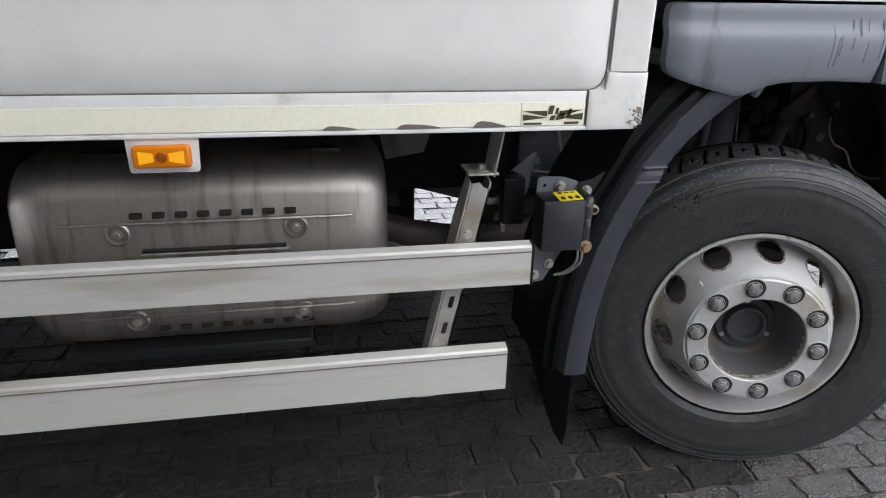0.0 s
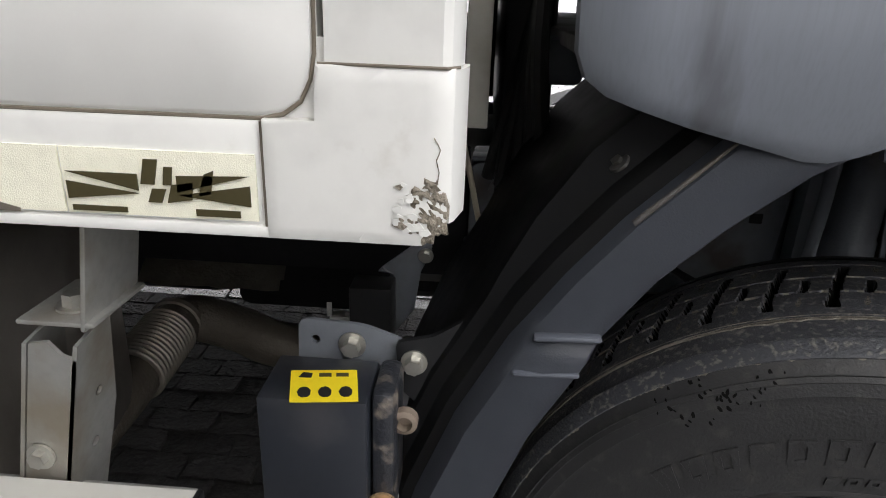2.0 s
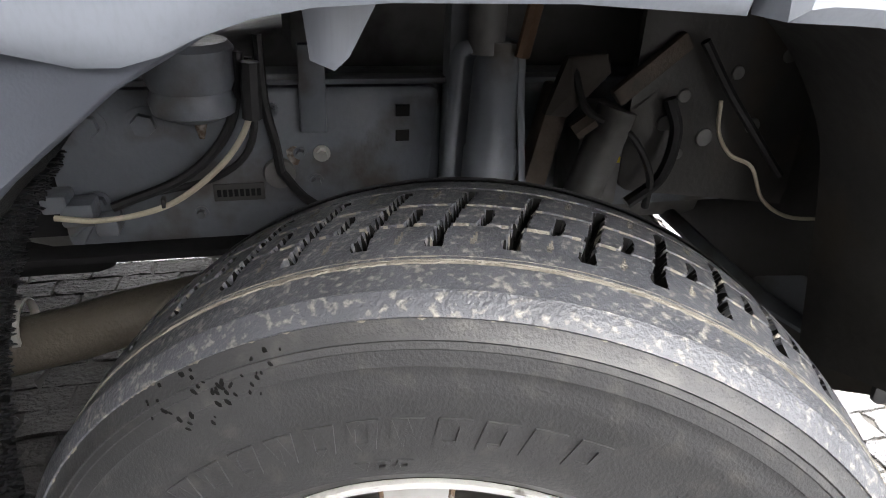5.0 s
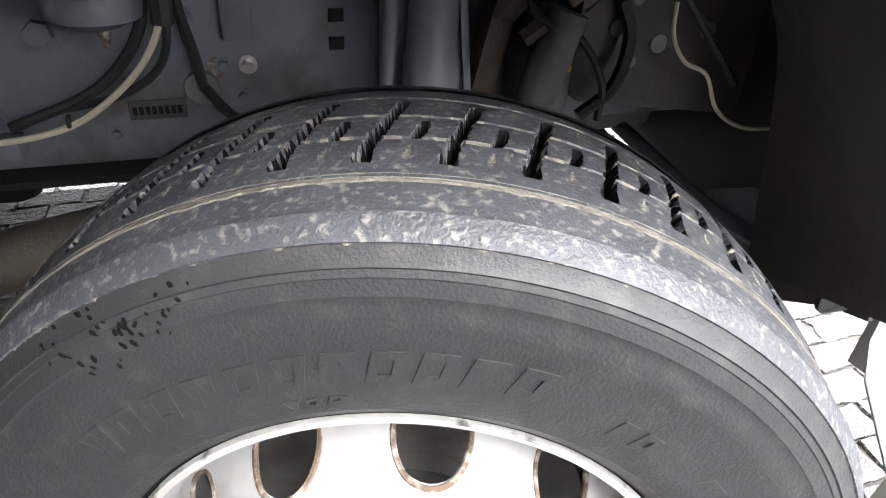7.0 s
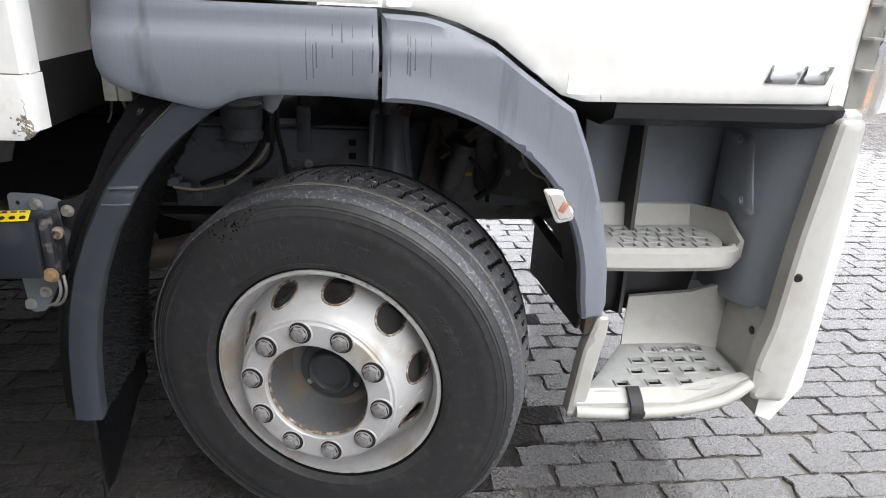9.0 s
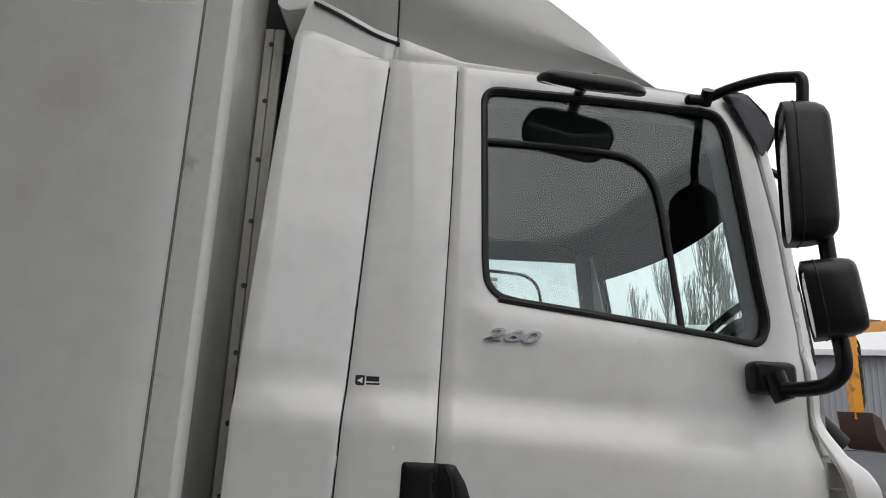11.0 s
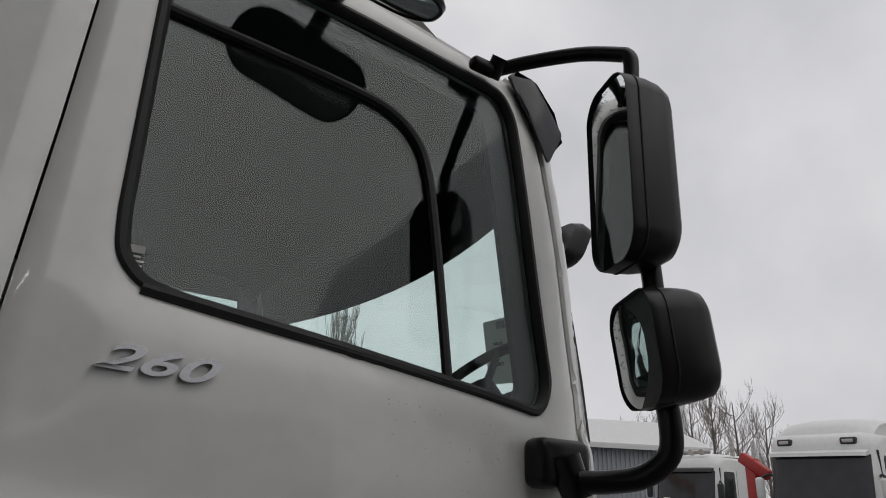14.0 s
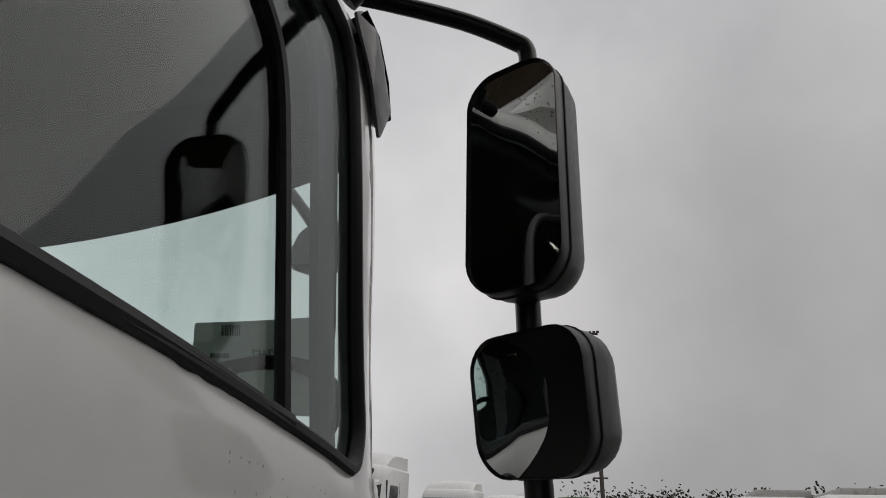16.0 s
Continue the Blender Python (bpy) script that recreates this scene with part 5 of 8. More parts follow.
def rounded_run(pts, sub=4):
    """A polygon's run of corners drawn as a smooth curve."""
    return [(p.x, p.z) for p in smooth_line([Vector((a, 0, b)) for a, b in pts], sub)]


FRONT_TRIM = [*rounded_run(FRONT_TRIM[0:6]), *rounded_run(FRONT_TRIM[6:11]), *FRONT_TRIM[11:13], *rounded_run(FRONT_TRIM[13:22]), FRONT_TRIM[22]]


def front_trim_y(u, v, w):
    inner = math.hypot(u - 0.03, v - 0.56)
    return Vector((u, -0.004 - 0.016 * step01((1.345 - v) / 0.03) * (1 - 0.0 * inner) - 0.012 * step01((0.75 - inner) / 0.1) + w, v))


bm = sheet(B(), FRONT_TRIM, front_trim_y, step=0.016, thick=0.04, lip=0.008, ring=0.010)
trim = part("front_arch_trim", bm, GREY_TRIM, truck, "blue-grey plastic wheel arch trim")
for k in range(6):
    u, top_z = 0.172 + 0.12 * rnd.random(), 1.345 - 0.02 * rnd.random()
    long, wide = rnd.uniform(0.03, 0.11), rnd.uniform(0.0009, 0.0018)
    part("water_run", sheet(B(), [(u - wide, top_z - long), (u + wide, top_z - long), (u + wide * 0.6, top_z), (u - wide * 0.6, top_z)], lambda a, b, w: front_trim_y(a, b, w - 0.0006), step=0.02, thick=0.0008, lip=0.0, ring=0.0005), WATER_RUN, trim)
# inner liner of the front arch
arc = [(0.70, 0.72), (0.672, 0.85), (0.64, 0.95), (0.58, 1.04), (0.51, 1.11), (0.42, 1.165), (0.33, 1.20), (0.2, 1.225), (0.0, 1.235)]
arc = [arc[0], *rounded_run(arc[1:], 3)]
bm = loft(B(), [[(x + dx, y, z + dz) for x, z in [(0.70 + 0.12 * max(0, y - 0.1), 0.72 - 0.5 * max(0, y - 0.08)), *arc[1:]]] for y, dx, dz in ((0.02, 0, 0.0), (0.06, 0.005, 0.005), (0.2, 0.01, 0.01), (0.32, 0.02, 0.02), (0.44, 0.03, 0.025))], closed=False)
bmesh.ops.solidify(bm, geom=bm.faces[:], thickness=0.008)
part("arch_liner", bm, LINER, trim)
# side lamp with its clear lens
bm = sheet(B(), round_corners([(0.526, 1.024), (0.574, 1.026), (0.616, 0.956), (0.564, 0.944)], 0.010), lambda u, v, w: Vector((u, -0.024 + w, v)), step=0.02, thick=0.012, lip=0.004, ring=0.005)
lamp = part("side_lamp", bm, TRIM_WHITE, truck, "clear side indicator lamp with an orange bulb")
bm = sheet(B(), round_corners([(0.535, 1.016), (0.570, 1.018), (0.606, 0.962), (0.568, 0.952)], 0.008), lambda u, v, w: Vector((u, -0.0265 + w, v)), step=0.015, thick=0.006, lip=0.003, ring=0.003)
part("lens", bm, LENS_CLEAR, lamp)
part("bulb", rbox(B(), (0.575, -0.0262, 0.985), (0.016, 0.004, 0.026), 0.004, 2, Euler((0, 0.5, 0)).to_matrix()), surface("orange_bulb", (0.42, 0.22, 0.14), 0.3), lamp)

# rear fender: grey outer band, black shell behind
BAND_IN = [(-0.13, 1.20), (-0.19, 1.165), (-0.25, 1.115), (-0.30, 1.065), (-0.344, 1.004), (-0.355, 0.985), (-0.402, 0.90), (-0.44, 0.80), (-0.466, 0.70), (-0.482, 0.60), (-0.49, 0.50), (-0.492, 0.43)]
BAND_OUT = [(-0.23, 1.215), (-0.27, 1.175), (-0.33, 1.115), (-0.375, 1.06), (-0.408, 1.013), (-0.42, 0.99), (-0.468, 0.90), (-0.507, 0.80), (-0.533, 0.70), (-0.548, 0.60), (-0.556, 0.50), (-0.558, 0.43)]
bm = bmesh.new()
secs = []
for k, ((xi, zi), (xo, zo)) in enumerate(zip(BAND_IN, BAND_OUT)):
    step_y = 0.0 if k >= 5 else 0.012
    y = 0.004 + step_y
    mid = ((xi + xo) / 2, (zi + zo) / 2)
    secs.append([Vector((xi, y + 0.035, zi)), Vector((xi, y + 0.004, zi)), Vector((xi + (mid[0] - xi) * 0.1, y, zi + (mid[1] - zi) * 0.1)), Vector((mid[0], y - 0.002, mid[1])), Vector((xo + (mid[0] - xo) * 0.15, y + 0.003, zo + (mid[1] - zo) * 0.15)), Vector((xo, y + 0.012, zo)), Vector((xo - 0.01, y + 0.05, zo + 0.004))])
fine = []
for a, b in zip(secs, secs[1:]):
    fine += [[p.lerp(q, t / 3) for p, q in zip(a, b)] for t in range(3)]
loft(bm, [*fine, secs[-1]], closed=False)
bmesh.ops.solidify(bm, geom=bm.faces[:], thickness=0.006)
fender = part("rear_fender", bm, GREY_FENDER, truck, "dark grey mudguard behind the front wheel", angle=50)
edge = [q[4].lerp(q[5], 0.5) + Vector((-0.001, -0.0018, 0.001)) for q in fine if 1.10 < q[5].z < 1.19]
part("worn_edge", tube(B(), edge, (0.0016, 0.0030), 8, 2), surface("worn_dusty_edge", (0.085, 0.072, 0.058), 0.6, var=0.5, scale=50, bump=0.4, bscale=300, dirt=(0.05, 0.05, 0.055), dscale=25, cover=0.6), fender, "dusty rubbed edge of the mudguard")
bm = bmesh.new()
shell = []
for (xo, zo) in [(-0.17, 1.245), *BAND_OUT[1:]]:
    d = (Vector((xo, 0, zo)) - Vector((0.03, 0, 0.52))).normalized()
    p = Vector((xo, 0, zo))
    far = 0.044 + 0.022 * min(1.0, max(0.0, (zo - 1.0) / 0.1))
    shell.append([p + d * q + Vector((0, y, 0)) for q, y in ((-0.008, 0.035), (0.018, 0.042), (0.026, 0.062), (far - 0.004, 0.066), (far, 0.075), (far + 0.002, 0.16), (far, 0.36))])
fine = []
for a, b in zip(shell, shell[1:]):
    fine += [[p.lerp(q, t / 3) for p, q in zip(a, b)] for t in range(3)]
loft(bm, [*fine, shell[-1]], closed=False)
bmesh.ops.solidify(bm, geom=bm.faces[:], thickness=0.006)
part("fender_shell", bm, FENDER_BLACK, fender, "black plastic mudguard shell", angle=50)
s_at, s_dir = Vector((-0.338, 0.0635, 1.1585)), Vector((-0.65, -0.36, 0.67)).normalized()
part("fender_screw", revolve(bolt(B(), s_at, s_dir, 0.0055, 0.005, False), [(0.0105, 0.0), (0.0095, -0.0025), (0.006, -0.003), (0.0, -0.003)], look(s_at, s_at + s_dir), 20), surface("dull_dark_screw", (0.06, 0.058, 0.055), 0.5, metal=0.3, var=0.3, scale=60), fender)
# two raised steps across the band
for k, z, x in ((0, 1.008, -0.375), (1, 0.972, -0.392)):
    rot = Euler((0, radians(-2), 0)).to_matrix()
    part("band_step", rbox(B(), (x, 0.0105 if k == 0 else 0.0072, z), (0.062, 0.012, 0.006), 0.003, 2, rot), GREY_FENDER, fender)
# mud flap with bristle edge
bm = loft(B(), [[(-0.525 + 0.01 * math.sin(z * 3), y, z) for y in (0.0 + 0.02, 0.10, 0.2, 0.3, 0.40)] for z in (0.62, 0.5, 0.4, 0.3)] + [[(-0.53, y, z) for y, z in ((0.02, 0.175), (0.10, 0.165), (0.2, 0.20), (0.3, 0.25), (0.40, 0.3))]], closed=False)
bmesh.ops.solidify(bm, geom=bm.faces[:], thickness=0.008)
flap = part("mud_flap", bm, FENDER_BLACK, truck, "black rubber mud flap with a bristle edge")
bm = bmesh.new()
for k in range(90):
    z = 0.18 + 0.46 * k / 90
    cyl(bm, (-0.524, 0.022, z), (-0.512 + rnd.uniform(-0.004, 0.004), 0.012, z - 0.003 + rnd.uniform(-0.003, 0.003)), 0.0016, 0.0008, 4)
part("bristles", bm, FENDER_BLACK, flap, kind="stuff")
bm = bmesh.new()
rows = []
for (x0, z0), (x1, z1) in zip(BAND_IN, BAND_IN[1:]):
    for t in range(3):
        x, z = x0 + (x1 - x0) * t / 3, z0 + (z1 - z0) * t / 3
        rows.append([(x - 0.006 + 0.006 * noise.noise(Vector((x * 90, j * 1.7, z * 90))), 0.03 + 0.0325 * j, z) for j in range(13)])
loft(bm, rows, closed=False)
bmesh.ops.solidify(bm, geom=bm.faces[:], thickness=0.006)
part("fibre_lining", bm, surface("spray_lining", (0.02, 0.02, 0.02), 0.7, var=0.4, scale=60, bump=1.0, bscale=220, bdist=0.01), fender, "black fibre lining inside the mudguard", angle=60)
# spray-suppression fibre inside the fender
bm = bmesh.new()
for k in range(4000):
    t = rnd.uniform(4, 11)
    i = min(int(t), 10)
    f = t - i
    x = BAND_IN[i][0] + (BAND_IN[i + 1][0] - BAND_IN[i][0]) * f
    z = BAND_IN[i][1] + (BAND_IN[i + 1][1] - BAND_IN[i][1]) * f
    y = rnd.uniform(0.04, 0.42)
    d = (Vector((0.03, 0, 0.52)) - Vector((x, 0, z))).normalized()
    cyl(bm, Vector((x - 0.008, y, z)), Vector((x, y, z)) + d * rnd.uniform(0.0, 0.002) + Vector((rnd.uniform(-1, 1), rnd.uniform(-1, 1), rnd.uniform(-1, 1))) * 0.003, 0.003, 0.001, 3)
part("spray_fibre", bm, FENDER_BLACK, fender, kind="stuff")

# ---- bracket box with the yellow label ----
bm = sheet(B(), round_corners([(-0.645, 0.972), (-0.575, 0.968), (-0.53, 0.952), (-0.522, 0.90), (-0.545, 0.80), (-0.585, 0.73), (-0.61, 0.682), (-0.645, 0.68), (-0.65, 0.78)], 0.012), xz(0.085), [[(-0.627 + 0.005 * math.cos(a), 0.948 + 0.005 * math.sin(a)) for a in (k * 0.7854 for k in range(8))]], step=0.03, thick=0.006, lip=0.001)
plate = part("tilt_pump_bracket", bm, CHASSIS, truck, "grey bracket plate carrying the cab tilt pump")
bm = rbox(B(), (-0.607, 0.025, 0.875), (0.105, 0.08, 0.13), 0.004)
pump = part("tilt_pump_box", bm, surface("pump_box_black", (0.02, 0.023, 0.03), 0.35, var=0.15, scale=12, dirt=(0.045, 0.045, 0.05), dscale=8, cover=0.2), plate, "black metal pump box with a yellow label on top")
bm = rbox(B(), (-0.541, 0.03, 0.872), (0.024, 0.07, 0.145), 0.008)
part("pump_end", bm, surface("pump_cast_dark", (0.022, 0.024, 0.03), 0.35, var=0.3, scale=40, bump=0.4, bscale=120, dirt=(0.2, 0.17, 0.14), dscale=40, cover=0.25), plate)
lab = lambda u, v, w: Vector((-0.624 + 0.73 * u - 0.008 * v, -0.024 + 0.036 * v + 0.1 * u, 0.944 + 0.010 * v - w))
bm = sheet(B(), round_corners([(0, 0), (0.085, 0), (0.085, 1), (0, 1)], 0.012), lab, step=0.05, thick=0.0015, lip=0.0, ring=0.01)
label_plate = part("warning_label", bm, YELLOW, plate, "yellow label with black pictograms")
for u in (0.008, 0.034, 0.06):
    part("pictogram", sheet(B(), [(u + 0.0095 + 0.0088 * math.cos(q), 0.27 + 0.17 * math.sin(q)) for q in (0.3, 1.0, 1.5, 2.2, 3.1, 3.8, 4.4, 5.2, 5.8)], lambda a, b, w: lab(a, b, w - 0.0008), step=0.05, thick=0.0006, lip=0.0, ring=0.002), BLACK_INK, label_plate)
part("pictogram", sheet(B(), [(0.010, 0.76), (0.026, 0.74), (0.028, 0.88), (0.016, 0.92)], lambda a, b, w: lab(a, b, w - 0.0008), step=0.05, thick=0.0006, lip=0.0, ring=0.002), BLACK_INK, label_plate)
for u in (0.036, 0.058):
    part("pictogram", sheet(B(), [(u, 0.77), (u + 0.016, 0.77), (u + 0.016, 0.88), (u, 0.88)], lambda a, b, w: lab(a, b, w - 0.0008), step=0.05, thick=0.0006, lip=0.0, ring=0.002), INK, label_plate)
for p, r in (((-0.587, 0.083, 0.946), 0.0098), ((-0.520, 0.073, 0.935), 0.0095), ((-0.60, 0.08, 0.735), 0.009), ((-0.637, 0.08, 0.705), 0.009)):
    part("bracket_bolt", bolt(B(), p, OUT, r, 0.012), STEEL, plate)
part("pump_fitting", revolve(B(), [(0.009, 0.0), (0.013, 0.002), (0.013, 0.012), (0.008, 0.014), (0.008, 0.004), (0.0, 0.004)], Matrix.Translation((-0.522, 0.02, 0.905)) @ Euler((radians(90), 0, 0)).to_matrix().to_4x4(), 18), surface("fitting_rusty", (0.25, 0.2, 0.16), 0.6, metal=0.4, var=0.4, scale=40), plate)
part("pump_fitting", bolt(B(), (-0.541, -0.005, 0.815), OUT, 0.011, 0.012), surface("fitting_brass", (0.4, 0.28, 0.16), 0.5, metal=0.6, var=0.3, scale=40), plate)
for dx in (0.0, 0.012):
    part("brake_pipe", tube(B(), [(-0.545 + dx, 0.03, 0.80), (-0.545 + dx, 0.03, 0.76), (-0.565 + dx, 0.045, 0.725), (-0.59 + dx, 0.06, 0.71)], 0.0035, 8), GALV, plate)
bm = sheet(B(), [(-0.646, 0.76), (-0.60, 0.76), (-0.557, 0.822), (-0.547, 0.889), (-0.531, 0.922), (-0.531, 0.938), (-0.545, 0.944), (-0.608, 0.893), (-0.615, 0.885), (-0.595, 0.882)], xz(0.42), step=0.03, thick=0.01)
part("hinge_arm", bm, CHASSIS, plate)
part("hinge_box", span(B(), -0.65, -0.585, 0.36, 0.415, 0.74, 0.883, 0.004), FENDER_BLACK, plate)
part("wire_clip", span(B(), -0.69, -0.645, 0.40, 0.425, 0.792, 0.812, 0.002), GALV, plate)
part("wire_clip", span(B(), -0.694, -0.686, 0.40, 0.404, 0.812, 0.836, 0.001), GALV, plate)
part("wire_clip", span(B(), -0.665, -0.643, 0.40, 0.404, 0.812, 0.822, 0.001), GALV, plate)
part("bracket_bolt", bolt(B(), (-0.539, 0.415, 0.920), OUT, 0.008, 0.008), STEEL, plate)

bm = sheet(B(), round_corners([(-0.535, 0.90), (-0.54, 0.955), (-0.50, 0.965), (-0.462, 0.99), (-0.455, 0.985), (-0.475, 0.95), (-0.49, 0.86)], 0.006), xz(0.074), step=0.03, thick=0.008, lip=0.001)
part("hinge_plate", bm, FENDER_BLACK, plate)

# ---- side guard ----
guard = part("side_guard", span(B(), -6.0, -0.72, -0.052, -0.02, 0.79, 0.835, 0.004), GALV, truck, "two cream-grey aluminium side guard rails on galvanised posts")
for x1, z0, z1 in ((-0.705, 0.761, 0.862), (-0.747, 0.471, 0.59)):
    prof = [(-0.085, z0), (-0.0845, z1 - 0.008), (-0.080, z1 - 0.003), (-0.055, z1), (-0.053, z1 - 0.004), (-0.077, z1 - 0.009), (-0.079, z0 + 0.006), (-0.055, z0 + 0.004), (-0.055, z0 - 0.001), (-0.08, z0 - 0.002)]
    bm = loft(B(), [[(x, y, z) for y, z in prof] for x in (-6.2, -4, -2, x1)])
    rail = part("guard_rail", bm, RAIL, guard, angle=20)
    part("rail_groove", span(B(), -6.2, x1, -0.0862, -0.084, z1 - 0.0195, z1 - 0.0165, 0), TAPE_BARE, rail)
    part("rail_end_cap", span(B(), x1 - 0.001, x1 + 0.006, -0.087, -0.052, z0 - 0.003, z1 + 0.001, 0.003), BLACK_PLASTIC, rail)
for px in (-0.876, -3.4):
    slots = [round_corners([(px + dx - 0.006, z), (px + dx + 0.006, z), (px + dx + 0.006, z + 0.032), (px + dx - 0.006, z + 0.032)], 0.005, 3) for dx, z in ((0.0, 0.69), (0.0, 0.62), (0.0, 0.55))]
    lean = lambda u, v, w: Vector((u + 0.215 * (v - 0.75), -0.046 + w, v))
    bm = sheet(B(), [(px - 0.022, 0.44), (px + 0.022, 0.44), (px + 0.022, 0.985), (px + 0.008, 0.99), (px - 0.006, 1.003), (px - 0.022, 1.0)], lean, slots, step=0.05, thick=0.004, lip=0.0)
    post = part("guard_post", bm, GALV, guard, "slotted galvanised post")
    bm = sheet(B(), [(0.0, 0.44), (0.05, 0.44), (0.075, 0.9), (0.05, 1.01), (0.0, 1.0)], lambda u, v, w: Vector((px + 0.022 + 0.215 * (v - 0.75) - w, -0.046 + u, v)), [[(0.04 + 0.006 * math.cos(a), z + 0.006 * math.sin(a)) for a in (k * 1.05 for k in range(6))] for z in (0.87, 0.93)], step=0.05, thick=0.004, lip=0.0)
    part("post_flange", bm, GALV, post)
    bm = sheet(B(), [(0.0, 0.44), (0.05, 0.44), (0.075, 0.9), (0.05, 1.01), (0.0, 1.0)], lambda u, v, w: Vector((px - 0.024 + 0.215 * (v - 0.75) - w, -0.046 + u, v)), step=0.05, thick=0.004, lip=0.0)
    part("post_flange", bm, GALV, post)
    part("post_bolt", bolt(B(), (px + 0.022, -0.047, 0.882), OUT, 0.009, 0.008), STEEL, post)
    bm = B()
    rbox(bm, (px + 0.092, 0.0, 1.075), (0.005, 0.09, 0.125), 0.002, 2, Euler((0, 0.16, 0)).to_matrix())
    rbox(bm, (px + 0.058, 0.0, 1.02), (0.07, 0.09, 0.005), 0.002)
    part("post_hanger", bm, GALV, post)
    part("post_bolt", bolt(B(), (px + 0.06, -0.015, 1.023), (0, 0, 1), 0.011, 0.012), STEEL, post)

# ---- side marker lamp under the rail ----
bm = sheet(B(), round_corners([(-1.543, 1.058), (-1.412, 1.058), (-1.408, 1.136), (-1.545, 1.136)], 0.008), xz(-0.085), step=0.04, thick=0.006, lip=0.002)
marker = part("side_marker", bm, TRIM_WHITE, truck, "amber side marker lamp on a white plate")
bm = rbox(B(), (-1.477, -0.095, 1.094), (0.108, 0.022, 0.044), 0.007, 3)
part("amber_lens", bm, AMBER, marker, "ribbed amber lens")
for s in (-1, 1):
    # Bright patches paint the prisms' returned light on the lens.
    part("lens_prism", sheet(B(), [(-1.477 + s * 0.014, 1.086), (-1.477 + s * 0.042, 1.081), (-1.477 + s * 0.042, 1.107), (-1.477 + s * 0.014, 1.102)][::s], xz(-0.1068), step=0.02, thick=0.0015, lip=0.0, ring=0.003), AMBER_GLINT, marker, "yellow prism with its returned light painted in")
part("lens_centre", cyl(B(), (-1.477, -0.103, 1.094), (-1.477, -0.109, 1.094), 0.012, 0.010, 16), surface("amber_dark", (0.3, 0.08, 0.005), 0.25), marker)

# ---- stainless silencer box ----
bm = bmesh.new()
prof = rrect(0.37, 0.46, 0.085, 7)
TX0, TX1, TCY, TCZ = -1.86, -1.022, 0.235, 0.81
stations = [(TX0, 0.80), (TX0 + 0.012, 0.88), (TX0 + 0.04, 0.955), (TX0 + 0.08, 0.99), (TX0 + 0.12, 1.0), (TX1 - 0.12, 1.0), (TX1 - 0.08, 0.99), (TX1 - 0.04, 0.955), (TX1 - 0.012, 0.88), (TX1, 0.80)]
prof = [(a + (0.3 * max(0.0, b - 0.1) if a < 0 else 0), b) for a, b in prof]
loft(bm, [[(x, TCY + a * k, TCZ + b * k) for a, b in prof] for x, k in stations])
tank = part("silencer", bm, STAINLESS, truck, "brushed stainless exhaust silencer box with drain streaks", angle=50)
TF = TCY - 0.185
for z, x0 in ((0.921, -1.60), (0.637, -1.575)):
    for k in range(8):
        # Slots are dark blocks; the shade inside them is their colour.
        part("vent_slot", span(B(), x0 + 0.048 * k, x0 + 0.026 + 0.048 * k, TF - 0.002, TF + 0.012, z - 0.006, z + 0.006, 0.002), HOLE_SHADE, tank)
for z in (0.905, 0.672):
    part("swage_line", tube(B(), [(-1.75, TF + 0.003, z), (-1.73, TF - 0.001, z), (-1.13, TF - 0.001, z), (-1.11, TF + 0.003, z)], 0.004, 8, 1), STAINLESS, tank)
part("drain_slit", span(B(), -1.585, -1.265, TF - 0.002, TF + 0.01, 0.832, 0.840, 0.002), HOLE_SHADE, tank)
part("slit_lip", tube(B(), [(-1.59, TF, 0.828), (-1.26, TF, 0.828)], 0.0035, 6, 1), STAINLESS, tank)
for x, z in ((-1.63, 0.881), (-1.24, 0.881), (-1.62, 0.66), (-1.235, 0.66)):
    part("bolt_dimple", revolve(B(), [(0.028, -0.0005), (0.024, -0.004), (0.019, 0.005), (0.0, 0.005)], Matrix.Translation((x, TF, z)) @ Euler((radians(-90), 0, 0)).to_matrix().to_4x4(), 24), STAINLESS, tank)
    part("tank_bolt", bolt(B(), (x, TF - 0.002, z), OUT, 0.008, 0.006), STEEL, tank)
for x0, x1, y in ((-1.70, -1.60, 0.13), (-1.26, -1.13, 0.13)):
    part("top_strap", rbox(B(), ((x0 + x1) / 2, y, 1.043), (x1 - x0, 0.02, 0.012), 0.004), BLACK_PLASTIC, tank)
part("lower_tray", span(B(), -1.80, -1.22, 0.06, 0.40, 0.545, 0.575, 0.008), FENDER_BLACK, tank)
# exhaust pipe with bellows and wrap
pipe = part("exhaust_pipe", tube(B(), [(-1.072, 0.30, 0.622), (-1.068, 0.38, 0.630), (-1.067, 0.455, 0.637)], 0.05, 18), FLEX, truck, "wrapped exhaust pipe with a metal bellows")
bm = tube(B(), [(-1.067, 0.44, 0.636), (-1.0675, 0.53, 0.645), (-1.068, 0.615, 0.653)], 0.046, 18)
for k in range(13):
    y = 0.462 + 0.0112 * k
    ring = look(Vector((-1.067, y, 0.638 + 0.105 * (y - 0.466))), Vector((-1.068, y + 1, 0.638 + 0.105 * (y + 0.534))))
    revolve(bm, [(0.044, 0.0042), (0.054, 0.0034), (0.0572, 0.0012), (0.0572, -0.0012), (0.054, -0.0034), (0.044, -0.0042)], ring, 28)
bellows_steel = surface("bellows_grimy_steel", (0.26, 0.235, 0.20), 0.45, metal=0.6, var=0.3, scale=20)
part("bellows", bm, bellows_steel, pipe, "grimy corrugated steel bellows", angle=25)
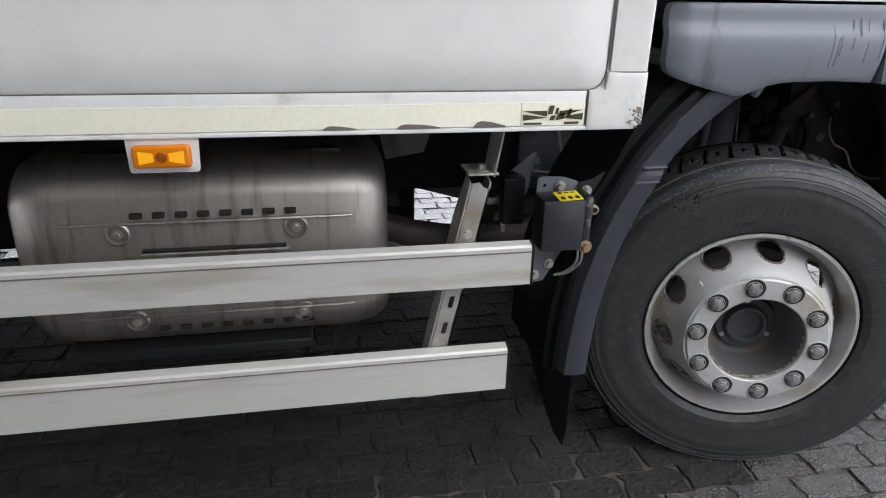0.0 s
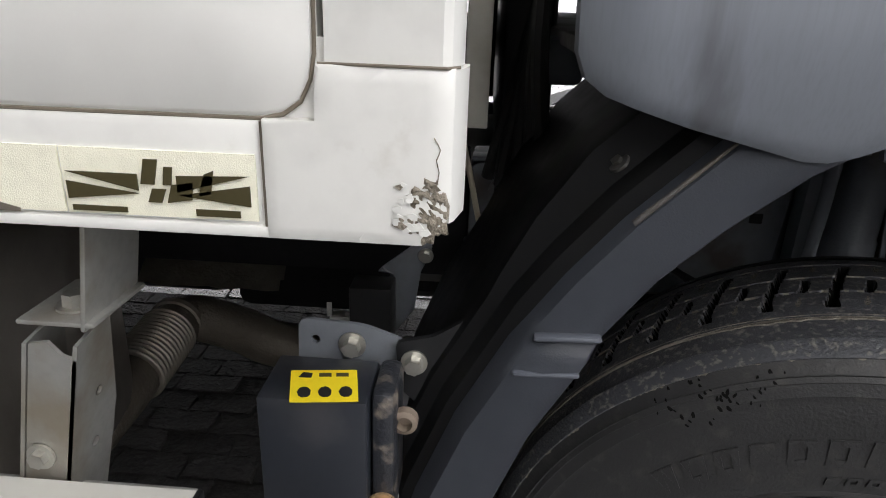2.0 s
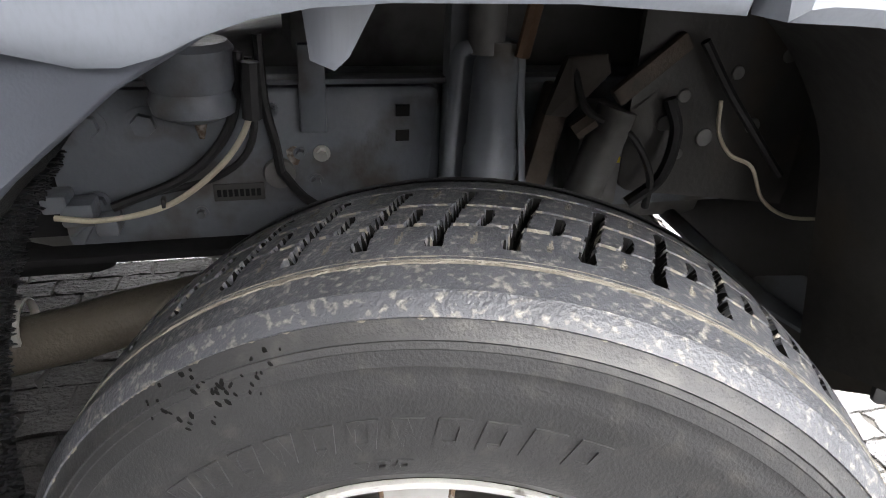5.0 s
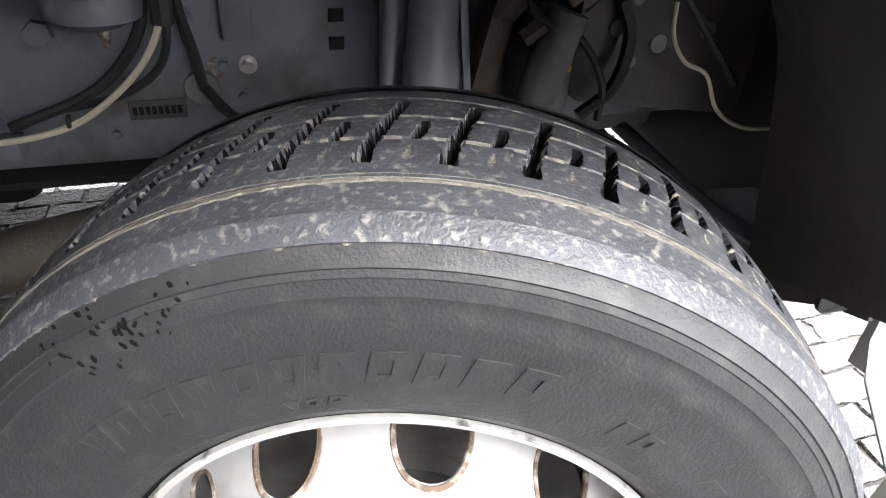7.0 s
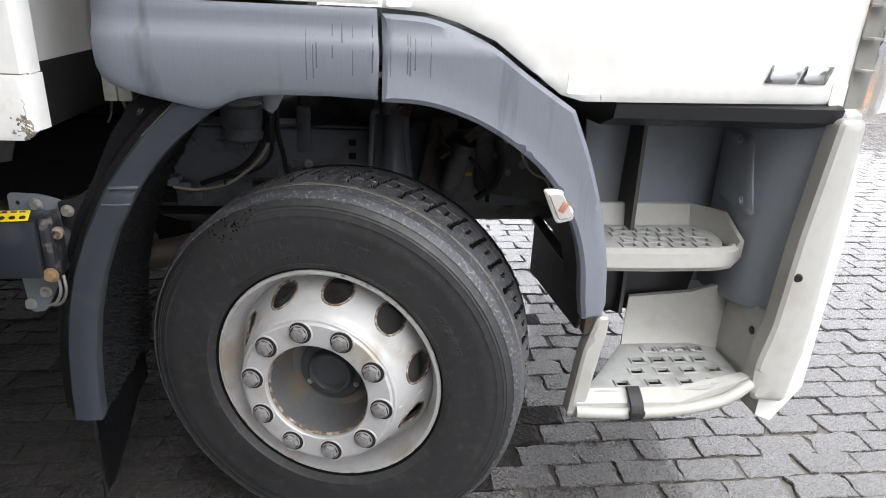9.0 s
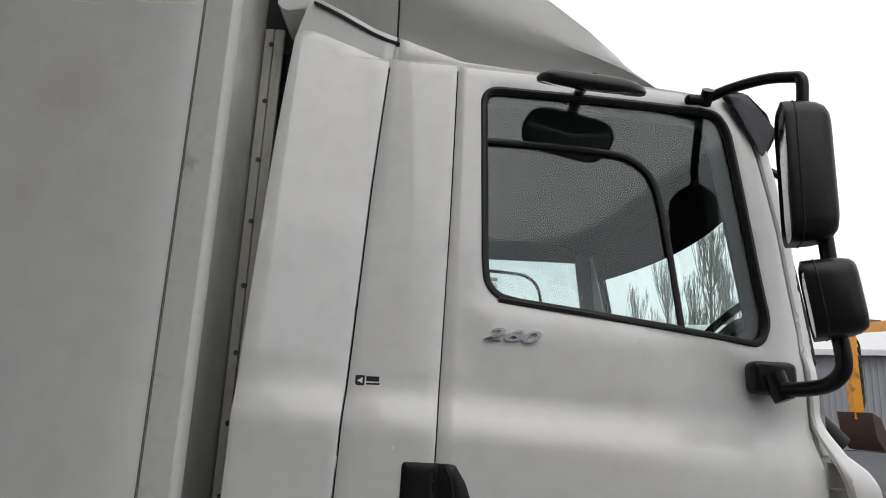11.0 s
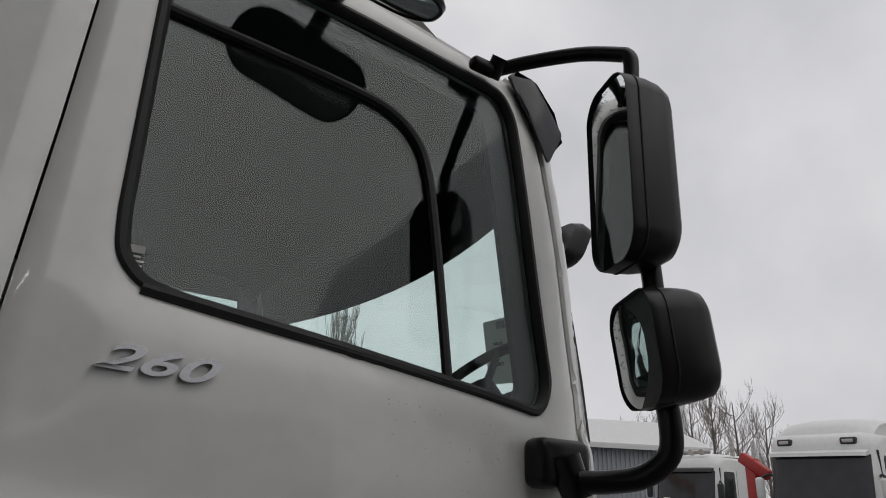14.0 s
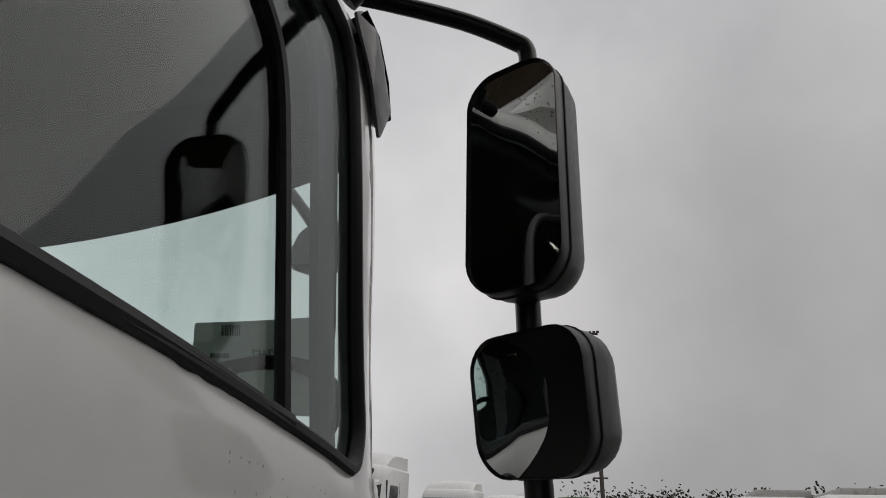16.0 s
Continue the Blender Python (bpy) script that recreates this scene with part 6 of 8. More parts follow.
part("pipe_clamp", revolve(B(), [(0.049, 0), (0.054, 0.002), (0.054, 0.014), (0.049, 0.016)], look(Vector((-1.067, 0.628, 0.655)), Vector((-1.063, 0.4, 0.63))), 24), bellows_steel, pipe)
part("wrapped_pipe", tube(B(), [(-1.068, 0.60, 0.652), (-1.062, 0.645, 0.653), (-1.035, 0.675, 0.646), (-0.95, 0.672, 0.628), (-0.86, 0.66, 0.604), (-0.66, 0.69, 0.567), (-0.5, 0.70, 0.582), (-0.34, 0.70, 0.618), (0.1, 0.75, 0.66)], 0.048, 18), FLEX, pipe, "exhaust wrapped in woven heat cloth")
for x, z in ((-0.70, 0.585), (-0.55, 0.60)):
    part("pipe_band", revolve(B(), [(0.049, 0), (0.052, 0.002), (0.052, 0.014), (0.049, 0.016)], look(Vector((x, 0.708, z)), Vector((x + 0.2, 0.708, z))), 20), GALV, pipe)
# pressed heat shield over the bend
bm = B()
rows = []
for k in range(13):
    x = -1.24 + 0.028 * k
    rows.append([bm.verts.new((x, 0.80 + 0.02 * j, 0.66 + 0.012 * j + 0.012 * math.sin(k * 1.7) * math.sin(j * 2.1) + 0.01 * noise.noise(Vector((k * 0.6, j * 0.6, 0))))) for j in range(7)])
for a, b in zip(rows, rows[1:]):
    for j in range(6):
        bm.faces.new((a[j], a[j + 1], b[j + 1], b[j]))
bmesh.ops.solidify(bm, geom=bm.faces[:], thickness=0.003)
part("heat_shield", bm, surface("embossed_shield", (0.36, 0.33, 0.29), 0.5, metal=0.6, var=0.3, scale=20, bump=0.5, bscale=90), pipe, "crumpled embossed heat shield", angle=60)

# ---- chassis under the cab and in the arch ----
frame_rail = part("chassis_rail", span(B(), -0.48, 0.9, 0.80, 0.88, 0.72, 1.0, 0.01), CHASSIS, truck, "dark painted chassis rail with bolts and brackets")
# Same rail as the front piece, coloured darker in place of shade.
part("chassis_rail", span(B(), -6.0, -0.484, 0.80, 0.88, 0.72, 1.0, 0.01), MATT_SHADE_BLACK, truck, "rear chassis rail in a darker colour that carries its shade")
part("chassis_rail", span(B(), -6.0, 0.9, 2 * CY - 0.88, 2 * CY - 0.80, 0.72, 1.0, 0.01), CHASSIS, truck)
part("rail_flange", span(B(), -0.48, 0.9, 0.76, 0.805, 0.992, 1.002, 0.003), CHASSIS, frame_rail)
part("rail_plate", sheet(B(), round_corners([(-0.48, 0.715), (-0.20, 0.715), (0.14, 0.74), (0.16, 0.985), (-0.48, 0.985)], 0.02), xz(0.768), step=0.1, thick=0.03), CHASSIS, frame_rail)
for x, z, r in ((-0.415, 0.93, 0.02), (-0.33, 0.93, 0.02), (-0.20, 0.95, 0.009), (-0.13, 0.95, 0.009), (-0.048, 0.871, 0.010), (-0.085, 0.873, 0.008), (-0.06, 0.82, 0.009), (-0.42, 0.80, 0.012), (-0.26, 0.77, 0.008), (-0.1, 0.76, 0.009)):
    part("rail_bolt", bolt(B(), (x, 0.767, z), OUT, r, 0.012), STEEL if abs(x + 0.048) < 0.001 else CHASSIS, frame_rail)
part("rail_bracket", span(B(), -0.082, -0.038, 0.745, 0.768, 0.914, 1.06, 0.004), CHASSIS, frame_rail)
number_plate = part("stamped_plate", span(B(), -0.236, -0.150, 0.763, 0.768, 0.79, 0.822, 0.002), LINER, frame_rail)
for k in range(8):
    part("stamped_bar", span(B(), -0.230 + 0.0095 * k, -0.2235 + 0.0095 * k, 0.7620, 0.7632, 0.799, 0.812, 0), MATT_SHADE_BLACK, number_plate)
part("lower_flange", span(B(), -0.62, 0.16, 0.715, 0.768, 0.708, 0.722, 0.003), MATT_SHADE_BLACK, frame_rail)
part("rust_stain", sheet(B(), [(-0.095 + 0.013 * math.cos(q) * (1 + 0.3 * math.sin(3 * q)), 0.868 + 0.018 * math.sin(q)) for q in (k * 0.6283 for k in range(10))], xz(0.7665), step=0.02, thick=0.0012, lip=0.0), RUST, frame_rail)
for z in (0.90, 0.945):
    # Holes drawn as dark blocks in place of their shade.
    part("square_hole", span(B(), 0.083, 0.107, 0.764, 0.77, z - 0.01, z + 0.01, 0), HOLE_SHADE, frame_rail)
bm = sheet(B(), [(0.17, 0.6), (0.24, 0.6), (0.24, 1.25), (0.17, 1.25)], xz(0.74), step=0.2, thick=0.05)
part("cross_bracket", bm, SHOCK_GREY, frame_rail)
bm = revolve(B(), [(0.0, 0.0), (0.046, 0.0), (0.046, 0.40), (0.043, 0.405), (0.040, 0.545), (0.034, 0.555), (0.034, 0.58), (0.0, 0.58)], look((0.222, 0.67, 0.5), (0.19, 0.66, -1.0)), 24)
shock = part("shock_absorber", bm, SHOCK_GREY, truck, "dark grey shock absorber in the wheel arch")
part("shock_rod", cyl(B(), (0.212, 0.675, 1.06), (0.21, 0.68, 1.25), 0.03, seg=16), UNDER, shock)
for dx in (-0.085, 0.075):
    part("shock_strap", tube(B(), [(0.212 + dx * 0.4, 0.65, 1.075), (0.214 + dx * 0.65, 0.65, 1.06), (0.215 + dx * 0.7, 0.645, 0.98), (0.222 + dx * 0.95, 0.64, 0.75)], 0.012, 8, 4, 0.4), SHOCK_GREY, shock)
bm = tube(B(), [(0.275, 0.64, 1.14), (0.26, 0.64, 1.06)], 0.02, 8, 1, 0.5)
part("rust_bracket", bm, surface("rust_bracket_paint", (0.12, 0.07, 0.04), 0.8, var=0.3, scale=20), shock)
# air bellows, valve block, hoses
bm = revolve(B(), [(0.0, 0.0), (0.03, 0.0), (0.062, 0.015), (0.066, 0.035), (0.06, 0.05), (0.066, 0.065), (0.066, 0.11), (0.058, 0.12), (0.0, 0.12)], Matrix.Translation((-0.24, 0.70, 0.955)), 24)
valve = part("air_valve", bm, CHASSIS, truck, "round grey air valve on the chassis")
part("valve_nipple", cyl(B(), (-0.235, 0.70, 0.957), (-0.235, 0.70, 0.925), 0.012, 0.004, 8), RUST, valve)
hoses = part("air_hose", tube(B(), [(-0.14, 0.72, 1.08), (-0.138, 0.72, 0.98), (-0.125, 0.735, 0.90), (-0.12, 0.748, 0.852), (-0.112, 0.744, 0.838), (-0.07, 0.70, 0.805), (0.03, 0.66, 0.765)], 0.008, 8), RUBBER, truck, "black air hoses on the chassis rail")
part("hose", tube(B(), [(-0.17, 0.69, 1.06), (-0.19, 0.69, 0.95), (-0.26, 0.69, 0.87), (-0.38, 0.69, 0.82)], 0.008, 8), RUBBER, hoses)
part("hose", tube(B(), [(-0.155, 0.70, 1.05), (-0.16, 0.70, 0.92), (-0.22, 0.70, 0.86), (-0.34, 0.71, 0.83)], 0.006, 8), RUBBER, hoses)
part("hose_sleeve", tube(B(), [(-0.152, 0.665, 1.05), (-0.155, 0.665, 0.965)], 0.015, 8, 1), RUBBER, hoses)
cream = [(-0.15, 0.665, 1.04), (-0.16, 0.665, 0.965), (-0.20, 0.665, 0.90), (-0.27, 0.665, 0.842), (-0.33, 0.665, 0.818), (-0.40, 0.668, 0.808), (-0.46, 0.67, 0.815)]
part("cream_cable", tube(B(), cream, 0.0048, 8), WIRE_CREAM, hoses, "cream sheathed cable")
for t in ((-0.30, 0.665, 0.835), (-0.157, 0.665, 0.985)):
    part("cable_tie", rbox(B(), t, (0.006, 0.017, 0.016), 0.002), BLACK_INK, hoses)
part("hose_gland", revolve(B(), [(0.028, 0.0), (0.026, -0.009), (0.016, -0.012), (0.0, -0.010)], Matrix.Translation((-0.122, 0.767, 0.838)) @ Euler((radians(-90), 0, 0)).to_matrix().to_4x4(), 24), UNDER, hoses)
for x, z, s in ((-0.44, 0.80, 0.05), (-0.40, 0.775, 0.035), (-0.47, 0.82, 0.04)):
    part("valve_block", rbox(B(), (x, 0.73, z), (s, 0.05, s * 0.8), 0.006), CHASSIS, valve)
part("cream_cable", tube(B(), [(0.635, 0.64, 0.985), (0.645, 0.64, 0.93), (0.68, 0.64, 0.885), (0.726, 0.63, 0.862), (0.76, 0.62, 0.80), (0.82, 0.61, 0.765), (0.90, 0.60, 0.76)], 0.0038, 8), WIRE_CREAM, hoses, "cream sheathed cable")
part("hose", tube(B(), [(0.56, 0.68, 0.98), (0.58, 0.67, 0.92), (0.56, 0.66, 0.84), (0.5, 0.66, 0.79)], 0.012, 8), RUBBER, hoses)
bm = rbox(B(), (0.45, 0.74, 0.86), (0.10, 0.1, 0.2), 0.02)
sbox = part("steering_box", bm, UNDER, truck, "dark steering box behind the wheel")
part("finned_hose", tube(B(), [(0.40, 0.68, 0.75), (0.42, 0.66, 0.86), (0.45, 0.66, 0.97)], 0.035, 12), UNDER, sbox)
part("yellow_tag", rbox(B(), (0.473, 0.688, 0.866), (0.03, 0.004, 0.012), 0.003), YELLOW, sbox)
bracket_rust = surface("bracket_rusty_brown", (0.11, 0.085, 0.065), 0.75, var=0.4, scale=18, bump=0.3, bscale=150, dirt=(0.05, 0.045, 0.04), dscale=20, cover=0.4)
part("link_bracket", rbox(B(), (0.345, 0.72, 0.90), (0.045, 0.05, 0.20), 0.008, 2, Euler((0, 0.2, 0)).to_matrix()), bracket_rust, sbox)
part("link_bracket", rbox(B(), (0.52, 0.69, 1.03), (0.16, 0.02, 0.035), 0.006, 2, Euler((0, -0.7, 0)).to_matrix()), bracket_rust, sbox)
part("union_nut", cyl(B(), (0.375, 0.66, 0.93), (0.405, 0.655, 0.955), 0.016, seg=6), bracket_rust, sbox)
part("hose", tube(B(), [(0.36, 0.67, 1.05), (0.39, 0.65, 0.97), (0.47, 0.64, 0.93), (0.53, 0.65, 0.85), (0.54, 0.66, 0.78)], 0.007, 8), RUBBER, sbox)
part("hose", tube(B(), [(0.60, 0.67, 1.08), (0.66, 0.66, 1.0), (0.72, 0.65, 0.93), (0.80, 0.64, 0.84)], 0.009, 8), RUBBER, sbox)
for x_b, z_b, r_b in ((0.60, 0.98, 0.010), (0.66, 0.90, 0.014), (0.61, 0.87, 0.009), (0.70, 1.02, 0.010), (0.76, 0.92, 0.012), (0.80, 1.05, 0.010), (0.57, 0.93, 0.012)):
    part("panel_plug", revolve(B(), [(r_b * 1.3, 0.0), (r_b * 1.2, -0.004), (r_b, -0.005), (0.0, -0.004)], Matrix.Translation((x_b, 0.699, z_b)) @ Euler((radians(-90), 0, 0)).to_matrix().to_4x4(), 14), UNDER, sbox)
part("angled_bracket", sheet(B(), [(0.32, 0.96), (0.36, 0.955), (0.43, 1.03), (0.42, 1.06), (0.35, 1.055)], xz(0.66), step=0.08, thick=0.02), surface("bracket_brown", (0.05, 0.042, 0.035), 0.7, var=0.3, scale=12), sbox)
part("splash_wall", sheet(B(), round_corners([(0.50, 0.80), (0.95, 0.74), (1.0, 1.24), (0.50, 1.24)], 0.03), xz(0.70), step=0.1, thick=0.02), LINER, truck)
gaps = [[(0.985, 0.562), (1.00, 0.512), (1.06, 0.497), (1.16, 0.520), (1.14, 0.556)], [(0.845, 0.512), (0.925, 0.500), (0.94, 0.534), (0.90, 0.540)]]
part("splash_wall", sheet(B(), [(0.30, 1.2), (0.27, 0.56), (0.34, 0.537), (0.57, 0.392), (0.60, 0.328), (0.85, 0.305), (1.25, 0.27), (1.25, 1.2)], lambda u, v, w: Vector((0.88 + w, u, v)), gaps, step=0.08, thick=0.012, lip=0.001), LINER, truck, "dark splash wall with gaps at the front of the wheel arch")
part("stay", tube(B(), [(0.80, 0.98, 0.62), (0.85, 0.62, 0.56), (0.87, 0.36, 0.60)], 0.018, 8, 3, 0.6), CHASSIS, frame_rail, "dull steel stay")
part("stay_plate", sheet(B(), round_corners([(0.50, 0.60), (0.66, 0.52), (0.70, 0.58), (0.56, 0.66)], 0.02), lambda u, v, w: Vector((0.868 - w, u, v)), step=0.05, thick=0.006), CHASSIS, frame_rail)
part("engine_block", span(B(), -0.1, 0.9, 0.95, 1.5, 0.6, 1.15, 0.05), UNDER, truck)
part("cab_underside", span(B(), -0.37, 0.9, 0.05, 2 * CY - 0.05, 1.24, 1.26, 0.005), UNDER, truck)
part("underbody", span(B(), -6.2, -0.62, 0.02, 2 * CY - 0.02, 1.10, 1.145, 0.004), MATT_SHADE_BLACK, truck)
bm = sheet(B(), [(-0.095, 1.225), (-0.03, 1.225), (-0.062, 1.165), (-0.072, 1.156), (-0.088, 1.163)], xz(0.10), step=0.04, thick=0.012)
part("pale_tab", bm, GREY_TRIM, truck)
for x in (-2.4, -3.6):
    part("cross_member", span(B(), x, x + 0.12, 0.05, 2 * CY - 0.05, 1.0, 1.1, 0.01), UNDER, truck)
# Added far-side blocks; they cut off bright ground visible below the lorry.
part("battery_box", span(B(), -4.0, -1.45, 2 * CY - 0.55, 2 * CY, 0.16, 1.08, 0.04), MATT_SHADE_BLACK, truck)
part("air_tank_cover", span(B(), -1.42, -0.70, 2 * CY - 0.55, 2 * CY, 0.10, 1.16, 0.06), MATT_SHADE_BLACK, truck)
part("hanging_plate", sheet(B(), [(-1.02, 1.10), (-0.80, 1.10), (-0.86, 0.92), (-0.98, 0.90)], xz(0.55), step=0.08, thick=0.01), UNDER, truck)
# mesh panel above the silencer
for r_ in range(3):
    for k in range(6):
        part("louvre", span(B(), -1.40 + 0.05 * k, -1.365 + 0.05 * k, 0.30, 0.306, 1.075 + 0.012 * r_, 1.080 + 0.012 * r_, 0), CHASSIS, tank)
# cables in the gap between cab and box
gap = part("gap_equipment", span(B(), -0.44, -0.36, 0.5, 1.9, 1.02, 1.9, 0.02), FENDER_BLACK, truck, "dark cables and fittings behind the cab")
for k in range(5):
    y = 0.27 + 0.05 * k
    part("gap_cable", tube(B(), [(-0.40, y, 1.9), (-0.39 + 0.01 * k, y, 1.5), (-0.40, y + 0.02, 1.25), (-0.37 - 0.02 * k, y + 0.06, 1.02)], 0.011, 8), RUBBER, gap)
# Added black panels that keep light out of the gap.
part("gap_panel", span(B(), -0.46, -0.40, 0.43, 2 * CY - 0.43, 1.902, 3.02, 0.004), FENDER_BLACK, gap)
part("gap_panel", span(B(), -0.474, -0.438, 1.5, 1.9, 1.02, 1.9, 0.004), MATT_SHADE_BLACK, gap)
part("gap_block", rbox(B(), (-0.37, 0.36, 1.36), (0.06, 0.1, 0.09), 0.01), CHASSIS, gap)
part("gap_block", rbox(B(), (-0.36, 0.40, 1.22), (0.05, 0.08, 0.06), 0.01), CHASSIS, gap)

# rear axle wheels, out of sight behind the guard, and the far front wheel
for cx, cy, far in ((0.013, 2 * CY - 0.2, True), (-4.4, 0.12, False), (-4.4, 2 * CY - 0.12, True)):
    m = Matrix.Translation((cx, cy, 0.492)) @ Euler((radians(-90), 0, 0)).to_matrix().to_4x4()
    bm = revolve(B(), [(0.2, -0.12), (0.3, -0.14), (0.42, -0.15), (0.47, -0.13), (0.49, -0.11), (0.49, 0.11), (0.47, 0.13), (0.42, 0.15), (0.3, 0.14), (0.2, 0.12)], m, 48)
    part("rear_tyre", bm, TYRE, truck)
    part("rear_disc", revolve(B(), [(0.0, -0.05), (0.15, -0.05), (0.28, -0.1), (0.3, -0.14)], m, 36), RIM, truck)
# Black plate added for the dark opening below the front wall.
part("front_sill", span(B(), -0.60, -0.533, BY + 0.08, 2 * CY - BY - 0.08, 1.115, 1.25, 0.003), MATT_SHADE_BLACK, truck)
# Assumed gearbox, added to narrow the bright ground visible beyond.
part("gearbox", loft(B(), [[(x, CY + a * k, 0.78 + b * k) for a, b in rrect(0.46, 0.5, 0.12)] for x, k in ((-0.95, 0.45), (-0.8, 0.6), (-0.55, 0.85), (-0.2, 1.0), (-0.05, 1.1))]), UNDER, truck, "grimy gearbox under the cab")
part("drive_shaft", cyl(B(), (-0.95, CY, 0.76), (-4.3, CY, 0.55), 0.05, seg=16), UNDER, truck)

# ---- entry steps ----
def step_tread(name, x0, x1, y0, y1, z, rows, cols, lab, slant=0.0):
    holes = []
    for r in range(rows):
        for c in range(cols):
            cy = y0 + 0.032 + (y1 - y0 - 0.082) * r / (rows - 1)
            xa = x0 + 0.09 + slant * (cy - y0)
            cx = xa + (x1 - 0.065 - xa) * (c + 0.25 * (r % 2)) / (cols - 0.75)
            holes.append([(cx - 0.017, cy - 0.0115), (cx + 0.017, cy - 0.0115), (cx + 0.017, cy + 0.0115), (cx - 0.017, cy + 0.0115)])
    bm = sheet(B(), round_corners([(x0, y0), (x1 - 0.05, y0), (x1, y0 + 0.07), (x1, y1), (x0 + slant * (y1 - y0), y1)], 0.04), lambda u, v, w: Vector((u, v, z - w)), holes, step=0.04, thick=0.007, lip=0.002, ring=0.004)
    ob = part(name, bm, STEP_TREAD, truck, lab)
    for h in holes:
        cx, cy = (h[0][0] + h[2][0]) / 2, (h[0][1] + h[2][1]) / 2
        part("hole_rim", sheet(B(), [(cx - 0.0225, cy - 0.017), (cx + 0.0225, cy - 0.017), (cx + 0.0225, cy + 0.017), (cx - 0.0225, cy + 0.017)], lambda u, v, w: Vector((u, v, z + 0.003 - w)), [h], step=0.05, thick=0.004, lip=0.001, ring=0.002), STEP_TREAD, ob)
    return ob


low = step_tread("lower_step", 0.70, 1.17, 0.0, 0.25, 0.475, 4, 4, "cream plastic lower step with punched square holes", 0.78)
# raised rim round the lower tread
part("step_back", loft(B(), [[(0.89, 0.235, 0.47), (0.90, 0.262, 0.52), (0.905, 0.268, 0.615), (0.91, 0.285, 0.615), (0.91, 0.285, 0.45)], [(1.10, 0.235, 0.47), (1.10, 0.262, 0.52), (1.10, 0.268, 0.63), (1.10, 0.285, 0.63), (1.10, 0.285, 0.45)], [(1.17, 0.20, 0.47), (1.18, 0.22, 0.52), (1.19, 0.23, 0.68), (1.2, 0.25, 0.68), (1.2, 0.25, 0.45)]]), CREAM_STEP, low)
part("step_nose", tube(B(), [(0.675, -0.022, 0.428), (0.80, -0.03, 0.425), (0.95, -0.03, 0.43), (1.08, -0.02, 0.45), (1.16, 0.0, 0.485)], 0.016, 10), CREAM_STEP, low)
part("step_front_lip", loft(B(), [[(0.675, -0.02, 0.415), (0.675, -0.02, 0.452), (0.70, 0.008, 0.478), (0.70, 0.008, 0.44)], [(0.95, -0.028, 0.415), (0.95, -0.028, 0.452), (0.95, 0.004, 0.478), (0.95, 0.004, 0.44)], [(1.17, 0.01, 0.46), (1.17, 0.01, 0.50), (1.16, 0.05, 0.49), (1.16, 0.05, 0.45)]]), CREAM_STEP, low)
bm = loft(B(), [[(0.812, y, z), (0.846, y, z), (0.846, y + dy, z + dz), (0.812, y + dy, z + dz)] for y, z, dy, dz in ((0.006, 0.470, 0, 0.006), (0.002, 0.479, 0, 0.007), (-0.008, 0.476, -0.002, 0.007), (-0.034, 0.460, -0.005, 0.005), (-0.046, 0.445, -0.006, 0.001), (-0.047, 0.418, -0.006, 0.0), (-0.03, 0.408, -0.002, -0.006))])
rbox(bm, (0.829, -0.05, 0.436), (0.042, 0.012, 0.016), 0.004)
part("step_strap", bm, RUBBER, low, "black rubber strap with a buckle")
part("trim_foot", rbox(B(), (0.686, 0.012, 0.672), (0.03, 0.035, 0.06), 0.006), surface("foot_bracket_brown", (0.07, 0.055, 0.04), 0.7, var=0.3, scale=15), low)
bm = sheet(B(), round_corners([(0.655, 0.41), (0.70, 0.41), (0.71, 0.52), (0.73, 0.66), (0.73, 0.70), (0.70, 0.70), (0.675, 0.60)], 0.012), xz(-0.018), step=0.03, thick=0.045, lip=0.006)
part("step_side_wall", bm, CREAM_STEP, low)
up = step_tread("upper_step", 0.74, 1.12, 0.13, 0.33, 0.82, 4, 4, "cream plastic upper step with punched square holes")
part("step_rim", loft(B(), [[(0.74, 0.325, 0.810), (0.74, 0.34, 0.880), (0.74, 0.36, 0.880), (0.74, 0.36, 0.790)], [(1.08, 0.325, 0.810), (1.08, 0.34, 0.880), (1.08, 0.36, 0.880), (1.08, 0.36, 0.790)], [(1.125, 0.26, 0.810), (1.14, 0.265, 0.880), (1.155, 0.27, 0.880), (1.155, 0.27, 0.790)], [(1.125, 0.15, 0.810), (1.133, 0.145, 0.838), (1.146, 0.148, 0.838), (1.148, 0.15, 0.785)]]), CREAM_STEP, up)
part("step_front_lip", loft(B(), [[(x, y0, 0.765), (x, y0 - 0.012, 0.780), (x, y0 - 0.008, 0.817), (x, y0 + 0.012, 0.826), (x, y0 + 0.03, 0.820), (x, y0 + 0.03, 0.770)] for x, y0 in ((0.735, 0.118), (0.9, 0.112), (1.06, 0.115), (1.11, 0.13), (1.15, 0.17))]), CREAM_STEP, up)
# Black plates added below the treads so that their holes look dark.
part("step_tray", sheet(B(), [(0.76, 0.02), (1.13, 0.02), (1.14, 0.23), (0.92, 0.23)], lambda u, v, w: Vector((u, v, 0.445 - w)), step=0.1, thick=0.01), FENDER_BLACK, low)
part("step_tray", span(B(), 0.76, 1.10, 0.14, 0.33, 0.775, 0.785, 0.002), FENDER_BLACK, up)
# Black panel put in for the shaded hollow below the upper step.
part("step_recess", sheet(B(), round_corners([(0.80, 0.56), (1.09, 0.56), (1.12, 0.72), (0.80, 0.70)], 0.03), xz(0.30), step=0.08, thick=0.012), FENDER_BLACK, up, "black panel standing for the dark hollow under the upper step")
